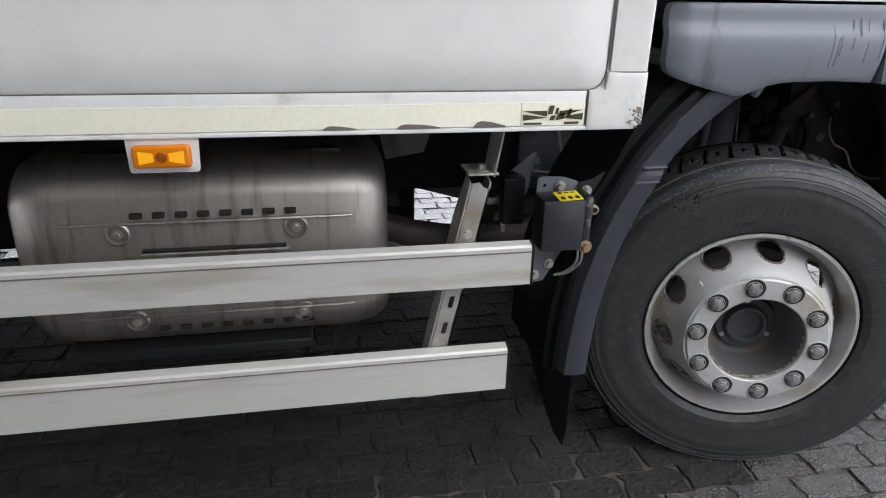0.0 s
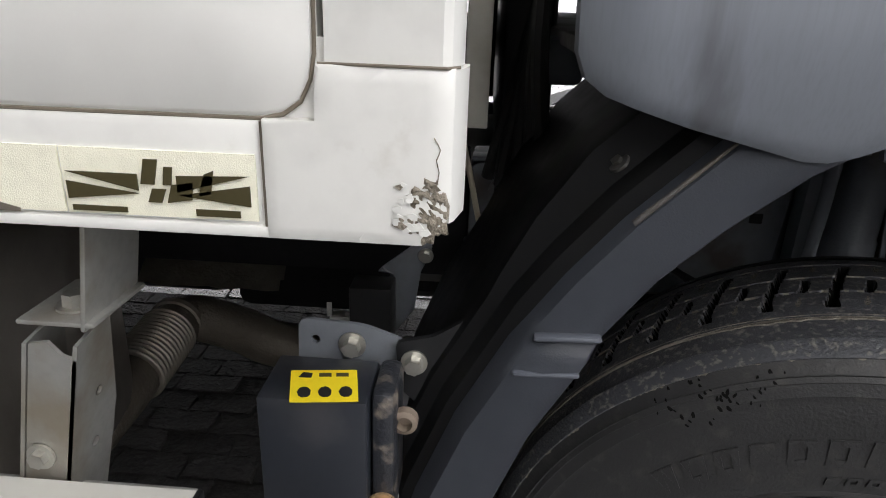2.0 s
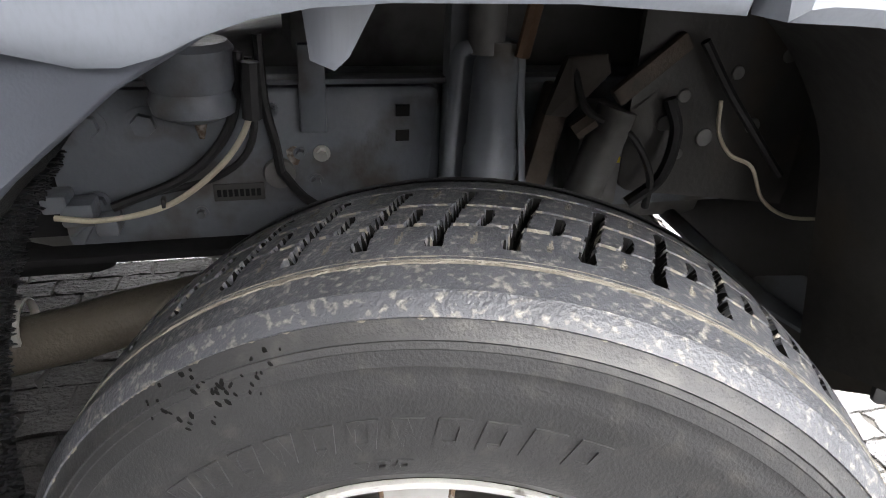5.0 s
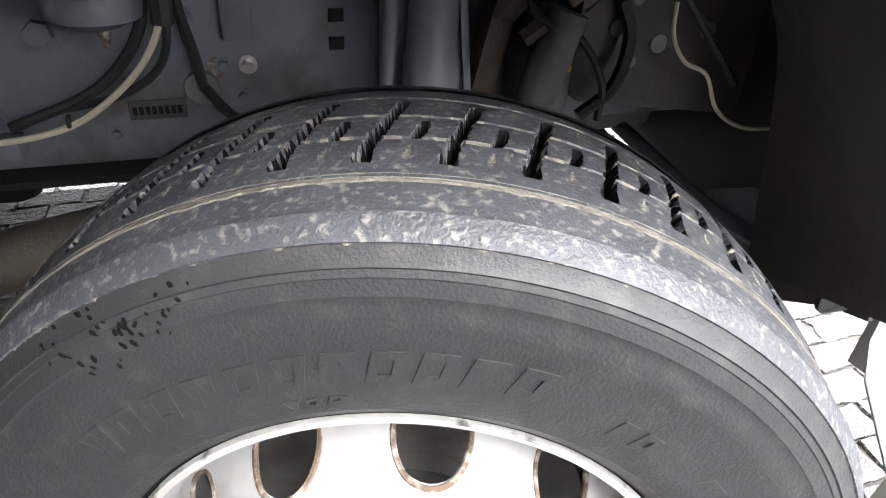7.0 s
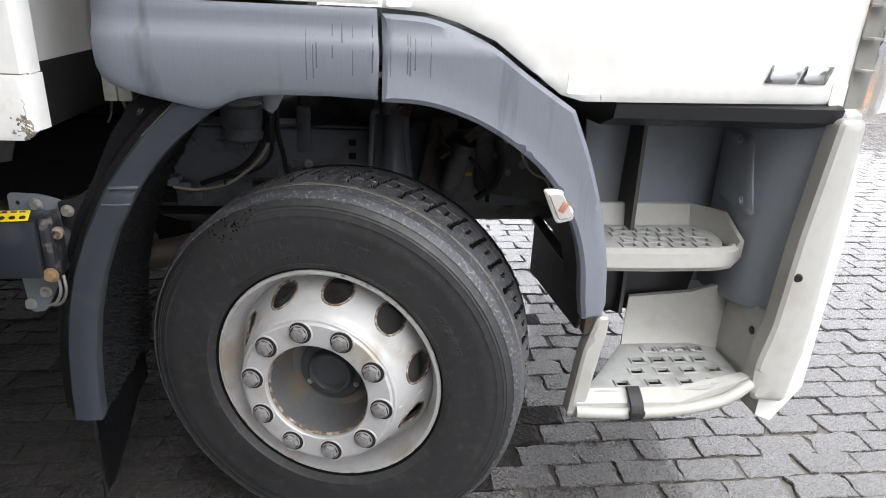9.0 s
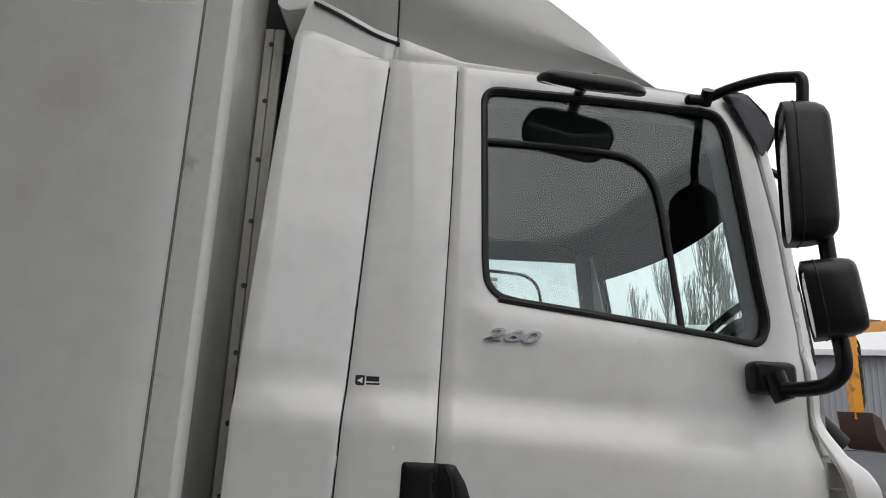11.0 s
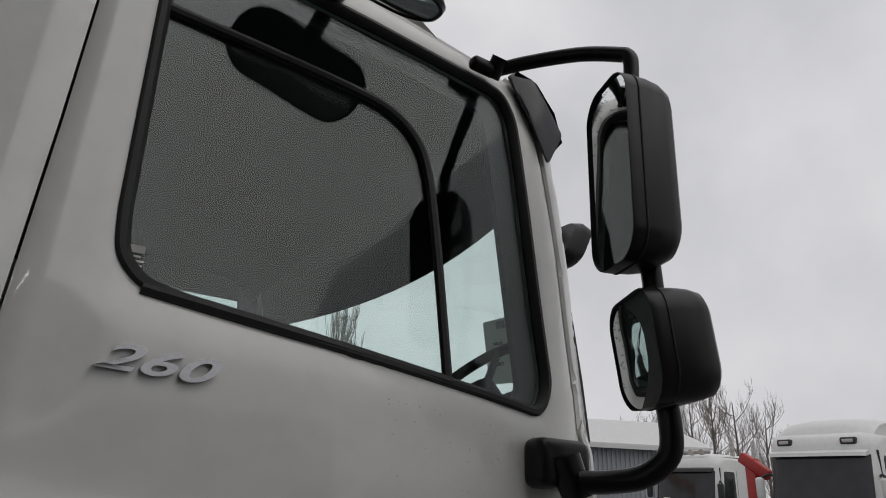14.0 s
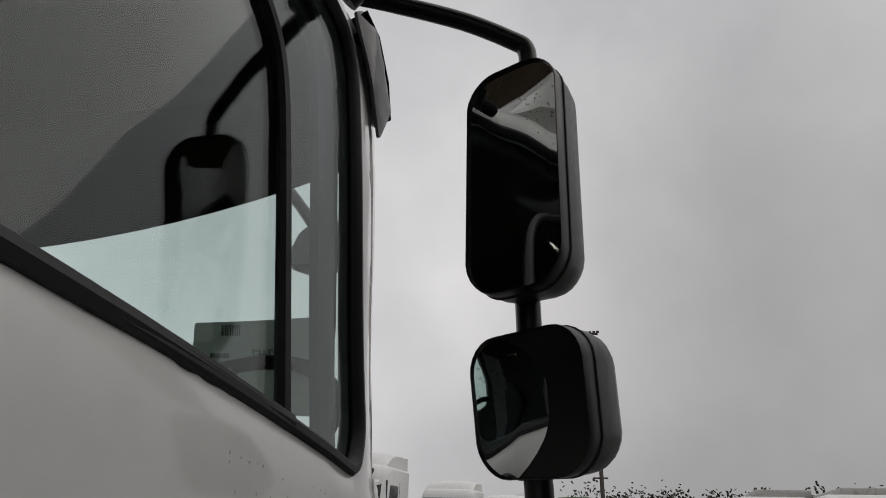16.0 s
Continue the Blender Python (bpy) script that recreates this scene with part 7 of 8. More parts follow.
# grey well behind the steps
well = part("step_well", sheet(B(), round_corners([(0.76, 0.62), (1.24, 0.62), (1.24, 1.225), (0.74, 1.225), (0.76, 1.0)], 0.02), lambda u, v, w: Vector((u, 0.365 + 0.03 * math.sin((v - 0.6) * 5) + w, v)), step=0.06, thick=0.02), STEP_GREY, truck, "grey plastic step well under the door")
part("well_top", loft(B(), [[(x, y, z) for y, z in ((0.012, 1.212), (0.02, 1.18), (0.10, 1.15), (0.37, 1.14), (0.37, 1.225), (0.03, 1.22))] for x in (0.68, 1.23)]), FENDER_BLACK, well)
part("well_front_wall", sheet(B(), round_corners([(0.02, 0.66), (0.37, 0.62), (0.37, 1.2), (0.02, 1.21)], 0.03), lambda u, v, w: Vector((1.15 + 0.08 * step01((0.2 - u) / 0.2) + w + 0.06 * (1.2 - v) * 0.3, u, v)), step=0.05, thick=0.02, lip=0.005), STEP_GREY, well)
part("well_panel", sheet(B(), round_corners([(0.16, 0.90), (0.33, 0.92), (0.33, 1.10), (0.21, 1.11)], 0.02), lambda u, v, w: Vector((1.143 + 0.06 * (1.2 - v) * 0.3 + w + 0.08 * step01((0.2 - u) / 0.2), u, v)), step=0.05, thick=0.01, lip=0.004), STEP_GREY, well)
for p in ((1.135, 0.19, 0.94), (1.135, 0.25, 1.09)):
    part("well_screw", bolt(B(), p, (-1, -0.1, 0), 0.008, 0.005), STEP_GREY, well)
# cream column in front of the steps
col = part("step_column", sheet(B(), round_corners([(1.165, 0.44), (1.28, 0.42), (1.31, 0.6), (1.30, 1.19), (1.215, 1.195), (1.19, 0.9), (1.18, 0.66), (1.16, 0.55)], 0.02), lambda u, v, w: Vector((u, -0.01 + w + 0.5 * max(0, u - 1.25), v)), step=0.04, thick=0.05, lip=0.008, ring=0.01), CREAM_STEP, truck, "cream plastic bumper column in front of the steps")
part("column_inner", sheet(B(), [(0.0, 0.47), (0.25, 0.47), (0.25, 0.69), (0.05, 0.66), (0.0, 0.62)], lambda u, v, w: Vector((1.175 + w + 0.1 * (v - 0.47), u, v)), step=0.05, thick=0.02, lip=0.004), CREAM_STEP, col)
for p, d in (((1.186, 0.085, 0.60), (-1, 0, 0)), ((1.205, -0.012, 0.80), (-0.5, -1, 0))):
    part("column_plug", revolve(B(), [(0.0, -0.002), (0.009, -0.002), (0.012, 0.001)], look(p, Vector(p) + Vector(d)), 16), RUBBER, col)
part("bumper", loft(B(), [[(x, y, z) for x, z in ((1.22, 0.36), (1.40 - b, 0.34), (1.47 - b, 0.45), (1.47 - b, 0.95), (1.42 - b, 1.2), (1.22, 1.2))] for y, b in ((0.03, 0.13), (0.15, 0.06), (0.4, 0.0), (2 * CY - 0.4, 0.0), (2 * CY - 0.15, 0.06), (2 * CY - 0.03, 0.13))]), CAB_WHITE, truck, "white front bumper")

# ---- mirrors ----
DROP = glass("rain_drop", (0.85, 0.87, 0.87), 1.33)


def mirror_head(name, centre, w, h, deep, yaw, lab, pitch=0, r=0.05, taper=0.0, bulge=0.003, turned=0.0):
    """A rounded housing whose glass looks back along the lorry."""
    # local: x across, y up, z towards the glass side
    back_dir = Vector((-math.cos(yaw), math.sin(yaw), pitch)).normalized()
    across = Vector((0, 0, 1)).cross(back_dir).normalized()
    up_d = back_dir.cross(across)
    m = Matrix((across, up_d, back_dir)).transposed().to_4x4()
    m.translation = centre
    rings = []
    for k, s in ((-1.0, 0.55), (-0.97, 0.68), (-0.88, 0.82), (-0.7, 0.92), (-0.45, 0.975), (-0.1, 1.0), (0.0, 1.0), (0.025, 0.992), (0.025, 0.978), (-0.05, 0.97)):
        rings.append([m @ Vector((x * s * (1 - 0.13 * max(0, -2 * y / h) ** 2 - taper * max(0, 2 * y / h) ** 3), y * (0.5 + 0.5 * s), k * deep)) for x, y in rrect(w, h, r, 6)])
    ob = part(name, loft(B(), rings), BLACK_PLASTIC, truck, lab, angle=40)
    gw, gh = w * 0.975, h * 0.985
    g = []
    for k in range(7):
        s = 1 - k / 6
        g.append([m @ Vector((x * max(s, 0.01) * (1 - 0.13 * max(0, -2 * y / h) ** 2 - taper * max(0, 2 * y / h) ** 3), y * max(s, 0.01), -0.003 - turned * 0.07 - turned * x * max(s, 0.01) + bulge * (1 - s * s))) for x, y in rrect(gw, gh, r * 0.9, 6)])
    part("mirror_glass", loft(B(), g), MIRROR, ob, "mirror glass")
    r_d = random.Random(int(h * 1000))
    bm = bmesh.new()
    for k in range(130):
        px_, py_ = r_d.uniform(-0.45, 0.45) * gw, (0.46 - abs(r_d.gauss(0, 0.28))) * gh
        if py_ < -0.45 * gh:
            continue
        d_r = r_d.uniform(0.0008, 0.0022)
        e = ((abs(px_) / (gw / 2)) ** 2 + (abs(py_) / (gh / 2)) ** 2) / 2
        c_d = m @ Vector((px_, py_, bulge - 0.0035 - turned * 0.07 - turned * px_ - bulge * 0.9 * e))
        bmesh.ops.create_icosphere(bm, subdivisions=1, radius=d_r, matrix=Matrix.Translation(c_d))
    part("rain_film", bm, DROP, ob, "scattered rain drops", kind="stuff", angle=180)
    ridge = [m @ Vector((x * 1.004 * (1 - 0.13 * max(0, -2 * y / h) ** 2 - taper * max(0, 2 * y / h) ** 3), y * 1.004, -0.22 * deep)) for x, y in rrect(w * 0.99, h * 0.993, r, 6)]
    part("housing_joint", tube(B(), [*ridge, ridge[0]], 0.0022, 6, 1), RUBBER, ob)
    return ob


big = mirror_head("main_mirror", (1.086, -0.134, 2.416), 0.178, 0.40, 0.115, radians(20), "tall black main mirror with rain drops", r=0.055, taper=0.12)
wide = mirror_head("wide_mirror", (1.118, -0.145, 2.062), 0.20, 0.20, 0.12, radians(28), "square black wide-angle mirror", pitch=-0.12, r=0.05, bulge=0.007, turned=0.09)
arm = part("mirror_arm", tube(B(), [(1.005, 0.125, 2.766), (1.05, 0.065, 2.772), (1.10, -0.05, 2.748), (1.134, -0.132, 2.714), (1.144, -0.152, 2.70), (1.145, -0.156, 2.665), (1.14, -0.15, 2.58)], 0.0165, 12, 5), BLACK_PLASTIC, truck, "black tubular mirror arm")
part("arm_foot", rbox(B(), (0.965, 0.125, 2.757), (0.075, 0.035, 0.03), 0.012, 3), BLACK_PLASTIC, arm)
part("arm_foot", cyl(B(), (0.995, 0.135, 2.745), (0.995, 0.10, 2.782), 0.02, seg=14), BLACK_PLASTIC, arm)
part("mirror_neck", tube(B(), [(1.182, -0.138, 2.26), (1.187, -0.139, 2.19), (1.19, -0.14, 2.13)], 0.02, 12, 3), BLACK_PLASTIC, arm)
part("lower_arm", tube(B(), [(1.19, -0.14, 2.01), (1.197, -0.146, 1.945), (1.20, -0.136, 1.89), (1.188, -0.09, 1.855), (1.155, -0.04, 1.843), (1.115, 0.0, 1.84)], 0.021, 12, 5), BLACK_PLASTIC, arm)
part("arm_socket", rbox(B(), (1.112, 0.055, 1.872), (0.13, 0.065, 0.092), 0.02, 3), BLACK_PLASTIC, arm)
part("arm_socket", cyl(B(), (1.105, 0.03, 1.882), (1.125, 0.012, 1.81), 0.033, 0.028, 16), BLACK_PLASTIC, arm)
# kerb mirror above the window, with its bracket
km = Matrix.Translation((0.585, -0.005, 2.721)) @ Euler((radians(24), radians(9), radians(-7))).to_matrix().to_4x4()
rings = [[km @ Vector((x * s, y * s, z)) for x, y in rrect(0.33, 0.175, 0.075, 7)] for s, z in ((0.55, 0.03), (0.8, 0.024), (0.95, 0.012), (1.0, 0.0), (0.985, -0.01), (0.95, -0.012), (0.93, -0.008))]
kerb = part("kerb_mirror", loft(B(), rings), BLACK_PLASTIC, truck, "flat black kerb mirror above the door window")
part("kerb_glass", loft(B(), [[km @ Vector((x * s, y * s, z)) for x, y in rrect(0.31, 0.158, 0.068, 7)] for s, z in ((1.0, -0.009), (0.7, -0.014), (0.3, -0.017), (0.02, -0.018))]), MIRROR, kerb)
part("kerb_bracket", tube(B(), [(0.59, 0.14, 2.775), (0.585, 0.09, 2.768), (0.585, 0.04, 2.748), (0.585, 0.0, 2.740)], 0.03, 10, 4, 0.5), BLACK_PLASTIC, kerb)
# front mirror out at the far front corner
bm = loft(B(), [[(1.46 + dx + 0.5 * y * s, 0.385 + x * s, 2.50 + y * s) for x, y in rrect(0.14, 0.15, 0.045)] for dx, s in ((-0.03, 0.9), (0.0, 1.0), (0.04, 0.9), (0.06, 0.5))])
front_mirror = part("front_mirror", bm, BLACK_PLASTIC, truck, "small black front mirror ahead of the windscreen")
part("front_mirror_arm", tube(B(), [(1.47, 0.40, 2.53), (1.44, 0.46, 2.62), (1.32, 0.55, 2.74)], 0.014, 8), BLACK_PLASTIC, front_mirror)

# rain drops on the door below the window
bm = bmesh.new()
r_d = random.Random(12)
for k in range(110):
    u = 0.72 + 0.48 * r_d.random() ** 0.8
    v = 2.03 - 0.115 * (u - 0.4) - 0.03 - abs(r_d.gauss(0, 0.06))
    p_d, s_d = near_side(u, v, -0.0002), r_d.uniform(0.0006, 0.0017)
    bmesh.ops.create_icosphere(bm, subdivisions=1, radius=1.0, matrix=Matrix.Translation(p_d) @ Matrix.Diagonal((s_d, s_d * 0.5, s_d * r_d.uniform(1.0, 1.7), 1)))
part("rain_film", bm, DROP, near_door, "scattered rain drops", kind="stuff", angle=180)

# ---- notice behind the windscreen ----
notice = thing("notice_sheet", (1.285, 0.5, 2.09), "white paper notice with printed lines taped inside the windscreen", "paper")
def note(u, v, w):
    y, z = 0.215 + u, 2.085 + v + 0.10 * u
    k, j = (y - 0.2) / (2 * CY - 0.4), (z - 1.93) / 0.8
    return Vector((1.286 - 0.135 * j ** 1.3 + 0.16 * (1 - (2 * k - 1) ** 2) + w, y, z))


part("sheet", sheet(B(), round_corners([(0.05, -0.01), (0.395, -0.01), (0.395, 0.170), (0.05, 0.170)], 0.008), note, step=0.03, thick=0.0006, lip=0.0, back=False), SHEET_PAPER, notice)
stripe_x = 0.262
for k in range(11):
    wide_b = (0.0022, 0.0038, 0.003)[k % 3]
    part("bar_code_stripe", sheet(B(), [(stripe_x, 0.141), (stripe_x + wide_b, 0.141), (stripe_x + wide_b, 0.163), (stripe_x, 0.163)], lambda a, b, w: note(a, b, w - 0.0015), step=0.05, thick=0.0005, lip=0.0, ring=0.0004), BLACK_INK, notice)
    stripe_x += wide_b + (0.0022, 0.0016)[k % 2]
for body, u0, v0, size, width, ink in (("27467", 0.155, 0.095, 0.024, 0.072, FAINT_DARK), ("02-2018", 0.288, 0.097, 0.012, 0.054, BLACK_INK), ("260 HP Euro 6", 0.288, 0.068, 0.012, 0.100, BLACK_INK), ("19.000", 0.292, 0.040, 0.012, 0.043, BLACK_INK)):
    part("printed_number", lettering(body, size, 0.0005, lambda u, v, w: note(u0 + u, v0 + v, w - 0.0015), width, 0.0), ink, notice)

# ---- canopy over the cargo box, and the hall that carries it ----
canopy = tagged(part("canopy_roof", span(B(), -26, -0.37, -16.0, 15, 5.2, 5.45, 0), CANOPY, None, "brown underside of a loading canopy above the cargo box", kind="structure", category="canopy"), kind="structure")
part("canopy_edge", span(B(), -0.38, -0.22, -16.0, 15, 5.15, 6.1, 0.01), STEEL_DARK, canopy)
for k in range(3):
    part("edge_sheet", span(B(), -0.22 + 0.03 * k, -0.205 + 0.03 * k, -16.0, 15, 5.2 + 0.02 * k, 6.1, 0), GALV if k == 1 else STEEL_DARK, canopy)
for x in (-1.3, -2.6, -4.4, -7.5, -11, -15):
    part("canopy_beam", span(B(), x, x + 0.14, -16.0, 15, 4.95 if x < -4 else 5.1, 5.2, 0.01), STEEL_DARK, canopy)
for x in (-1.0, -9, -18, -25.5):
    part("canopy_column", span(B(), x - 0.15, x + 0.15, 14.4, 14.7, 0, 5.2, 0.01), STEEL_DARK, canopy)
    if x < -5:
        part("canopy_column", span(B(), x - 0.15, x + 0.15, -12.9, -12.6, 0, 5.2, 0.01), STEEL_DARK, canopy)
hall = part("hall_wall", span(B(), -26, 9, -16.3, -16, 0, 5.2, 0), WALL_DARK, None, "dark corrugated wall of the hall beside the yard", kind="structure", category="wall")
for k in range(60):
    x = -25 + 0.57 * k
    part("cladding_rib", span(B(), x, x + 0.18, -16, -15.96, 0.4, 5.1, 0), WALL_DARK, hall)
for x, y in ((-3.2, -5.5), (-3.2, -3.0), (-6.5, -5.5), (-6.5, -3.0), (-9.8, -5.5), (-9.8, -3.0)):
    light = thing("strip_light", (x, y, 5.2), "white fluorescent strip light under the canopy", "lamp", "canopy strip lights")
    part("tube", rbox(B(), (x, y, 5.105), (1.4, 0.06, 0.035), 0.01), TUBE_LIGHT, light)
    part("housing", rbox(B(), (x, y, 5.1625), (1.5, 0.12, 0.075), 0.01), GALV, light)

# ---- the yard beyond ----
def far_truck(name, x, y, h, lab, stripe=None, lamps=True, roof=0.4):
    """A parked lorry cab seen from its front; x is its nose, y its middle."""
    t = thing(name, (x, y, 0), lab, "truck", "parked lorries across the yard")
    half, top = 1.25, h - roof
    body = [(0.0, 0.55), (-0.03, 1.3), (-0.02, 1.7), (0.03, 2.0), (0.2, top - 0.32), (0.30, top - 0.1), (0.45, top), (2.0, top), (2.0, 0.9), (1.6, 0.9), (1.5, 0.55)]
    rings = []
    for dy in (-1.25, -1.235, -1.2, -1.1, -0.9, 0, 0.9, 1.1, 1.2, 1.235, 1.25):
        q = max(0, (abs(dy) - 0.85) / 0.4)
        rings.append([(x + a + (0.32 * q ** 3 if a < 1 else 0), y + dy, b - (0.10 * q ** 4 if b > top - 0.2 else 0)) for a, b in body])
    part("cab_body", loft(B(), rings), FAR_WHITE, t, angle=35)
    rings = []
    for s in (-1.0, -0.97, -0.85, -0.5, 0, 0.5, 0.85, 0.97, 1.0):
        q = abs(s) ** 5
        rings.append([(x + a + 0.15 * q, y + s * 1.12, b - (0.12 * q if b > top else 0)) for a, b in ((0.52, top - 0.02), (0.62, top + roof * 0.45), (0.85, h - 0.08), (1.2, h), (2.05, h + 0.02), (2.05, top - 0.02))])
    part("roof_deflector", loft(B(), rings), FAR_WHITE, t, angle=35)
    scr_top = top - 0.49

    def screen_front(dy, b, off):
        q = max(0, (abs(dy) - 0.85) / 0.4)
        a = 0.03 + 0.17 * (b - 2.0) / (top - 2.32)
        return (x + a + 0.32 * q ** 3 - off, y + dy, b)

    part("windscreen", loft(B(), [[screen_front(dy, 1.88, 0.012), screen_front(dy, scr_top, 0.012), screen_front(dy, scr_top, -0.03), screen_front(dy, 1.88, -0.03)] for dy in (-1.14, -1.05, -0.9, -0.4, 0, 0.4, 0.9, 1.05, 1.14)]), FAR_GLASS, t)
    part("visor", loft(B(), [[screen_front(dy, scr_top - 0.02, 0.02), screen_front(dy, scr_top - 0.04, 0.16), screen_front(dy, scr_top + 0.04, 0.14), screen_front(dy, scr_top + 0.10, 0.01)] for dy in (-1.12, -1.0, -0.6, 0, 0.6, 1.0, 1.12)]), FAR_WHITE if lamps else FAR_DARK, t)
    for dy in (-0.55, 0.15):
        part("wiper", tube(B(), [screen_front(dy, 1.86, 0.03), screen_front(dy + 0.5, 2.0, 0.03)], 0.015, 5, 1), FAR_DARK, t)
    for dy, z_c, w_c, h_c in ((-0.3, 1.97, 0.42, 0.10), (0.25, 1.955, 0.2, 0.07), (0.62, 1.99, 0.26, 0.14)):
        part("dashboard_clutter", rbox(B(), screen_front(dy, z_c, 0.022), (0.02, w_c, h_c), 0.02), PAPER, t)
    part("front_seam", span(B(), x - 0.045, x + 0.02, y - 1.0, y + 1.0, 1.70, 1.715, 0), FAR_DARK, t)
    part("grille", span(B(), x - 0.05, x + 0.02, y - 0.85, y + 0.85, 0.75, 1.55, 0.04), FAR_DARK, t)
    for k in range(4):
        part("grille_bar", span(B(), x - 0.065, x - 0.045, y - 0.8, y + 0.8, 0.86 + 0.17 * k, 0.90 + 0.17 * k, 0.01), FAR_WHITE, t)
    part("bumper", span(B(), x - 0.08, x + 0.4, y - 1.23, y + 1.23, 0.3, 0.72, 0.06), FAR_WHITE, t)
    for s in (-1, 1):
        part("head_lamp", span(B(), x - 0.07, x + 0.12, y + s * 0.75, y + s * 1.15, 0.62, 0.85, 0.04), LENS_CLEAR, t)
        part("door_window", sheet(B(), round_corners([(x + 0.5, 1.9), (x + 1.2, 1.9), (x + 1.2, scr_top), (x + 0.62, scr_top)], 0.06), lambda u, v, w: Vector((u, y + s * (1.256 - w), v)), step=0.3, thick=0.01), FAR_GLASS, t)
        for sx in (0.42, 1.3):
            part("door_seam", span(B(), x + sx, x + sx + 0.015, y + s * 1.2, y + s * 1.254, 0.95, scr_top + 0.1, 0), FAR_DARK, t)
        part("mirror", rbox(B(), (x + 0.12, y + s * 1.42, 2.3), (0.14, 0.2, 0.5), 0.06, 3), FAR_WHITE if stripe else FAR_DARK, t)
        part("mirror_bracket", tube(B(), [(x + 0.2, y + s * 1.42, 2.55), (x + 0.3, y + s * 1.3, 2.62), (x + 0.4, y + s * 1.2, 2.6)], 0.03, 6), FAR_DARK, t)
        part("tyre", cyl(B(), (x + 1.3, y + s * 1.2, 0.5), (x + 1.3, y + s * 0.9, 0.5), 0.5, seg=24), TYRE, t)
        if lamps:
            part("roof_lamp", span(B(), x + 0.20, x + 0.36, y + s * 0.74 - 0.18, y + s * 0.74 + 0.18, top - 0.27, top - 0.11, 0.04), FAR_DARK, t)
            part("roof_lamp_lens", span(B(), x + 0.185, x + 0.22, y + s * 0.74 - 0.12, y + s * 0.74 + 0.12, top - 0.23, top - 0.15, 0.015), LENS_CLEAR, t)
    if stripe:
        part("red_flash", sheet(B(), [(x + 0.2, 1.2), (x + 0.9, 1.9), (x + 1.9, 2.2), (x + 1.9, 2.0), (x + 1.0, 1.65), (x + 0.5, 1.2)], lambda u, v, w: Vector((u, y - 1.262 + w, v)), step=0.3, thick=0.01), stripe, t)
    part("chassis", span(B(), x + 1.5, x + 5.5, y - 0.4, y + 0.4, 0.6, 0.95, 0.02), FAR_DARK, t)
    for s in (-1, 1):
        part("tyre", cyl(B(), (x + 4.8, y + s * 1.2, 0.5), (x + 4.8, y + s * 0.7, 0.5), 0.5, seg=24), TYRE, t)
    return t


scania = far_truck("parked_lorry", 16.0, 7.40, 3.94, "white lorry with a red flash on its door, facing the yard", FAR_RED)
for dy, w_, z in ((-0.35, 0.35, 2.08), (-0.8, 0.25, 2.03), (0.85, 0.2, 2.06)):
    part("paper_bundle", rbox(B(), (16.12, 7.40 + dy, z), (0.05, w_, 0.16), 0.03), PAPER, scania)
far_truck("parked_lorry", 29.5, 8.6, 4.25, "white lorry parked in a row", None, False)
far_truck("parked_lorry", 37.0, 7.75, 4.1, "white low-roofed lorry parked in a row", None, True, 0.3)
man = far_truck("parked_lorry", 20.0, 14.05, 3.55, "white lorry with roof lamps parked by the shed", None, False, 0.12)
for k in range(4):
    part("roof_spot", cyl(B(), (20.35, 13.42 + 0.42 * k, 3.55), (20.45, 13.42 + 0.42 * k, 3.55), 0.1, seg=14), LENS_CLEAR, man)
part("lamp_bar", span(B(), 20.4, 20.46, 13.1, 15.0, 3.50, 3.6, 0.02), GALV, man)
part("beacon", cyl(B(), (20.6, 14.9, 3.4), (20.6, 14.9, 3.65), 0.07, seg=12), ORANGE, man)

trailer = thing("timber_trailer", (23, 11.9, 0), "flat trailer with upright steel stakes", "trailer")
part("bed", span(B(), 21.5, 33, 10.9, 13.2, 1.1, 1.3, 0.02), FAR_DARK, trailer)
for k in range(7):
    for y in (10.95, 13.1):
        part("stake", span(B(), 21.6 + 1.3 * k, 21.72 + 1.3 * k, y - 0.06, y + 0.06, 1.3, 4.1, 0.01), GALV, trailer)
for k in range(4):
    part("tyre", cyl(B(), (23 + 2.3 * k, 11, 0.5), (23 + 2.3 * k, 11.3, 0.5), 0.5, seg=20), TYRE, trailer)
    part("tyre", cyl(B(), (23 + 2.3 * k, 12.8, 0.5), (23 + 2.3 * k, 13.1, 0.5), 0.5, seg=20), TYRE, trailer)
part("headboard", span(B(), 33, 33.2, 10.9, 11.9, 1.3, 2.7, 0.02), SHED, trailer)
crane = thing("loader_crane", (17.6, 8.9, 0), "folded red loader crane on a lorry bed", "crane")
part("bed", span(B(), 17.0, 21.0, 8.9, 10.6, 0.9, 1.15, 0.02), FAR_DARK, crane)
part("column", span(B(), 17.4, 17.7, 9.7, 10, 1.15, 3.1, 0.04), FAR_RED, crane)
part("jib", rbox(B(), (17.5, 9.75, 2.9), (0.25, 0.9, 0.3), 0.05, 2, Euler((0.6, 0, 0)).to_matrix()), FAR_RED, crane)
for y in (9, 10.4):
    for xx in (17.6, 20.2):
        part("tyre", cyl(B(), (xx, y - 0.15, 0.48), (xx, y + 0.15, 0.48), 0.48, seg=20), TYRE, crane)
tractor = thing("blue_lorry", (30, 13.9, 0), "dark blue lorry cab far across the yard", "truck", "parked lorries across the yard")
part("cab_body", rbox(B(), (30, 13.9, 1.9), (1.8, 2.3, 2.4), 0.15), FAR_BLUE, tractor)
part("windscreen", rbox(B(), (29.08, 13.9, 2.3), (0.05, 2.0, 0.8), 0.02), FAR_GLASS, tractor)
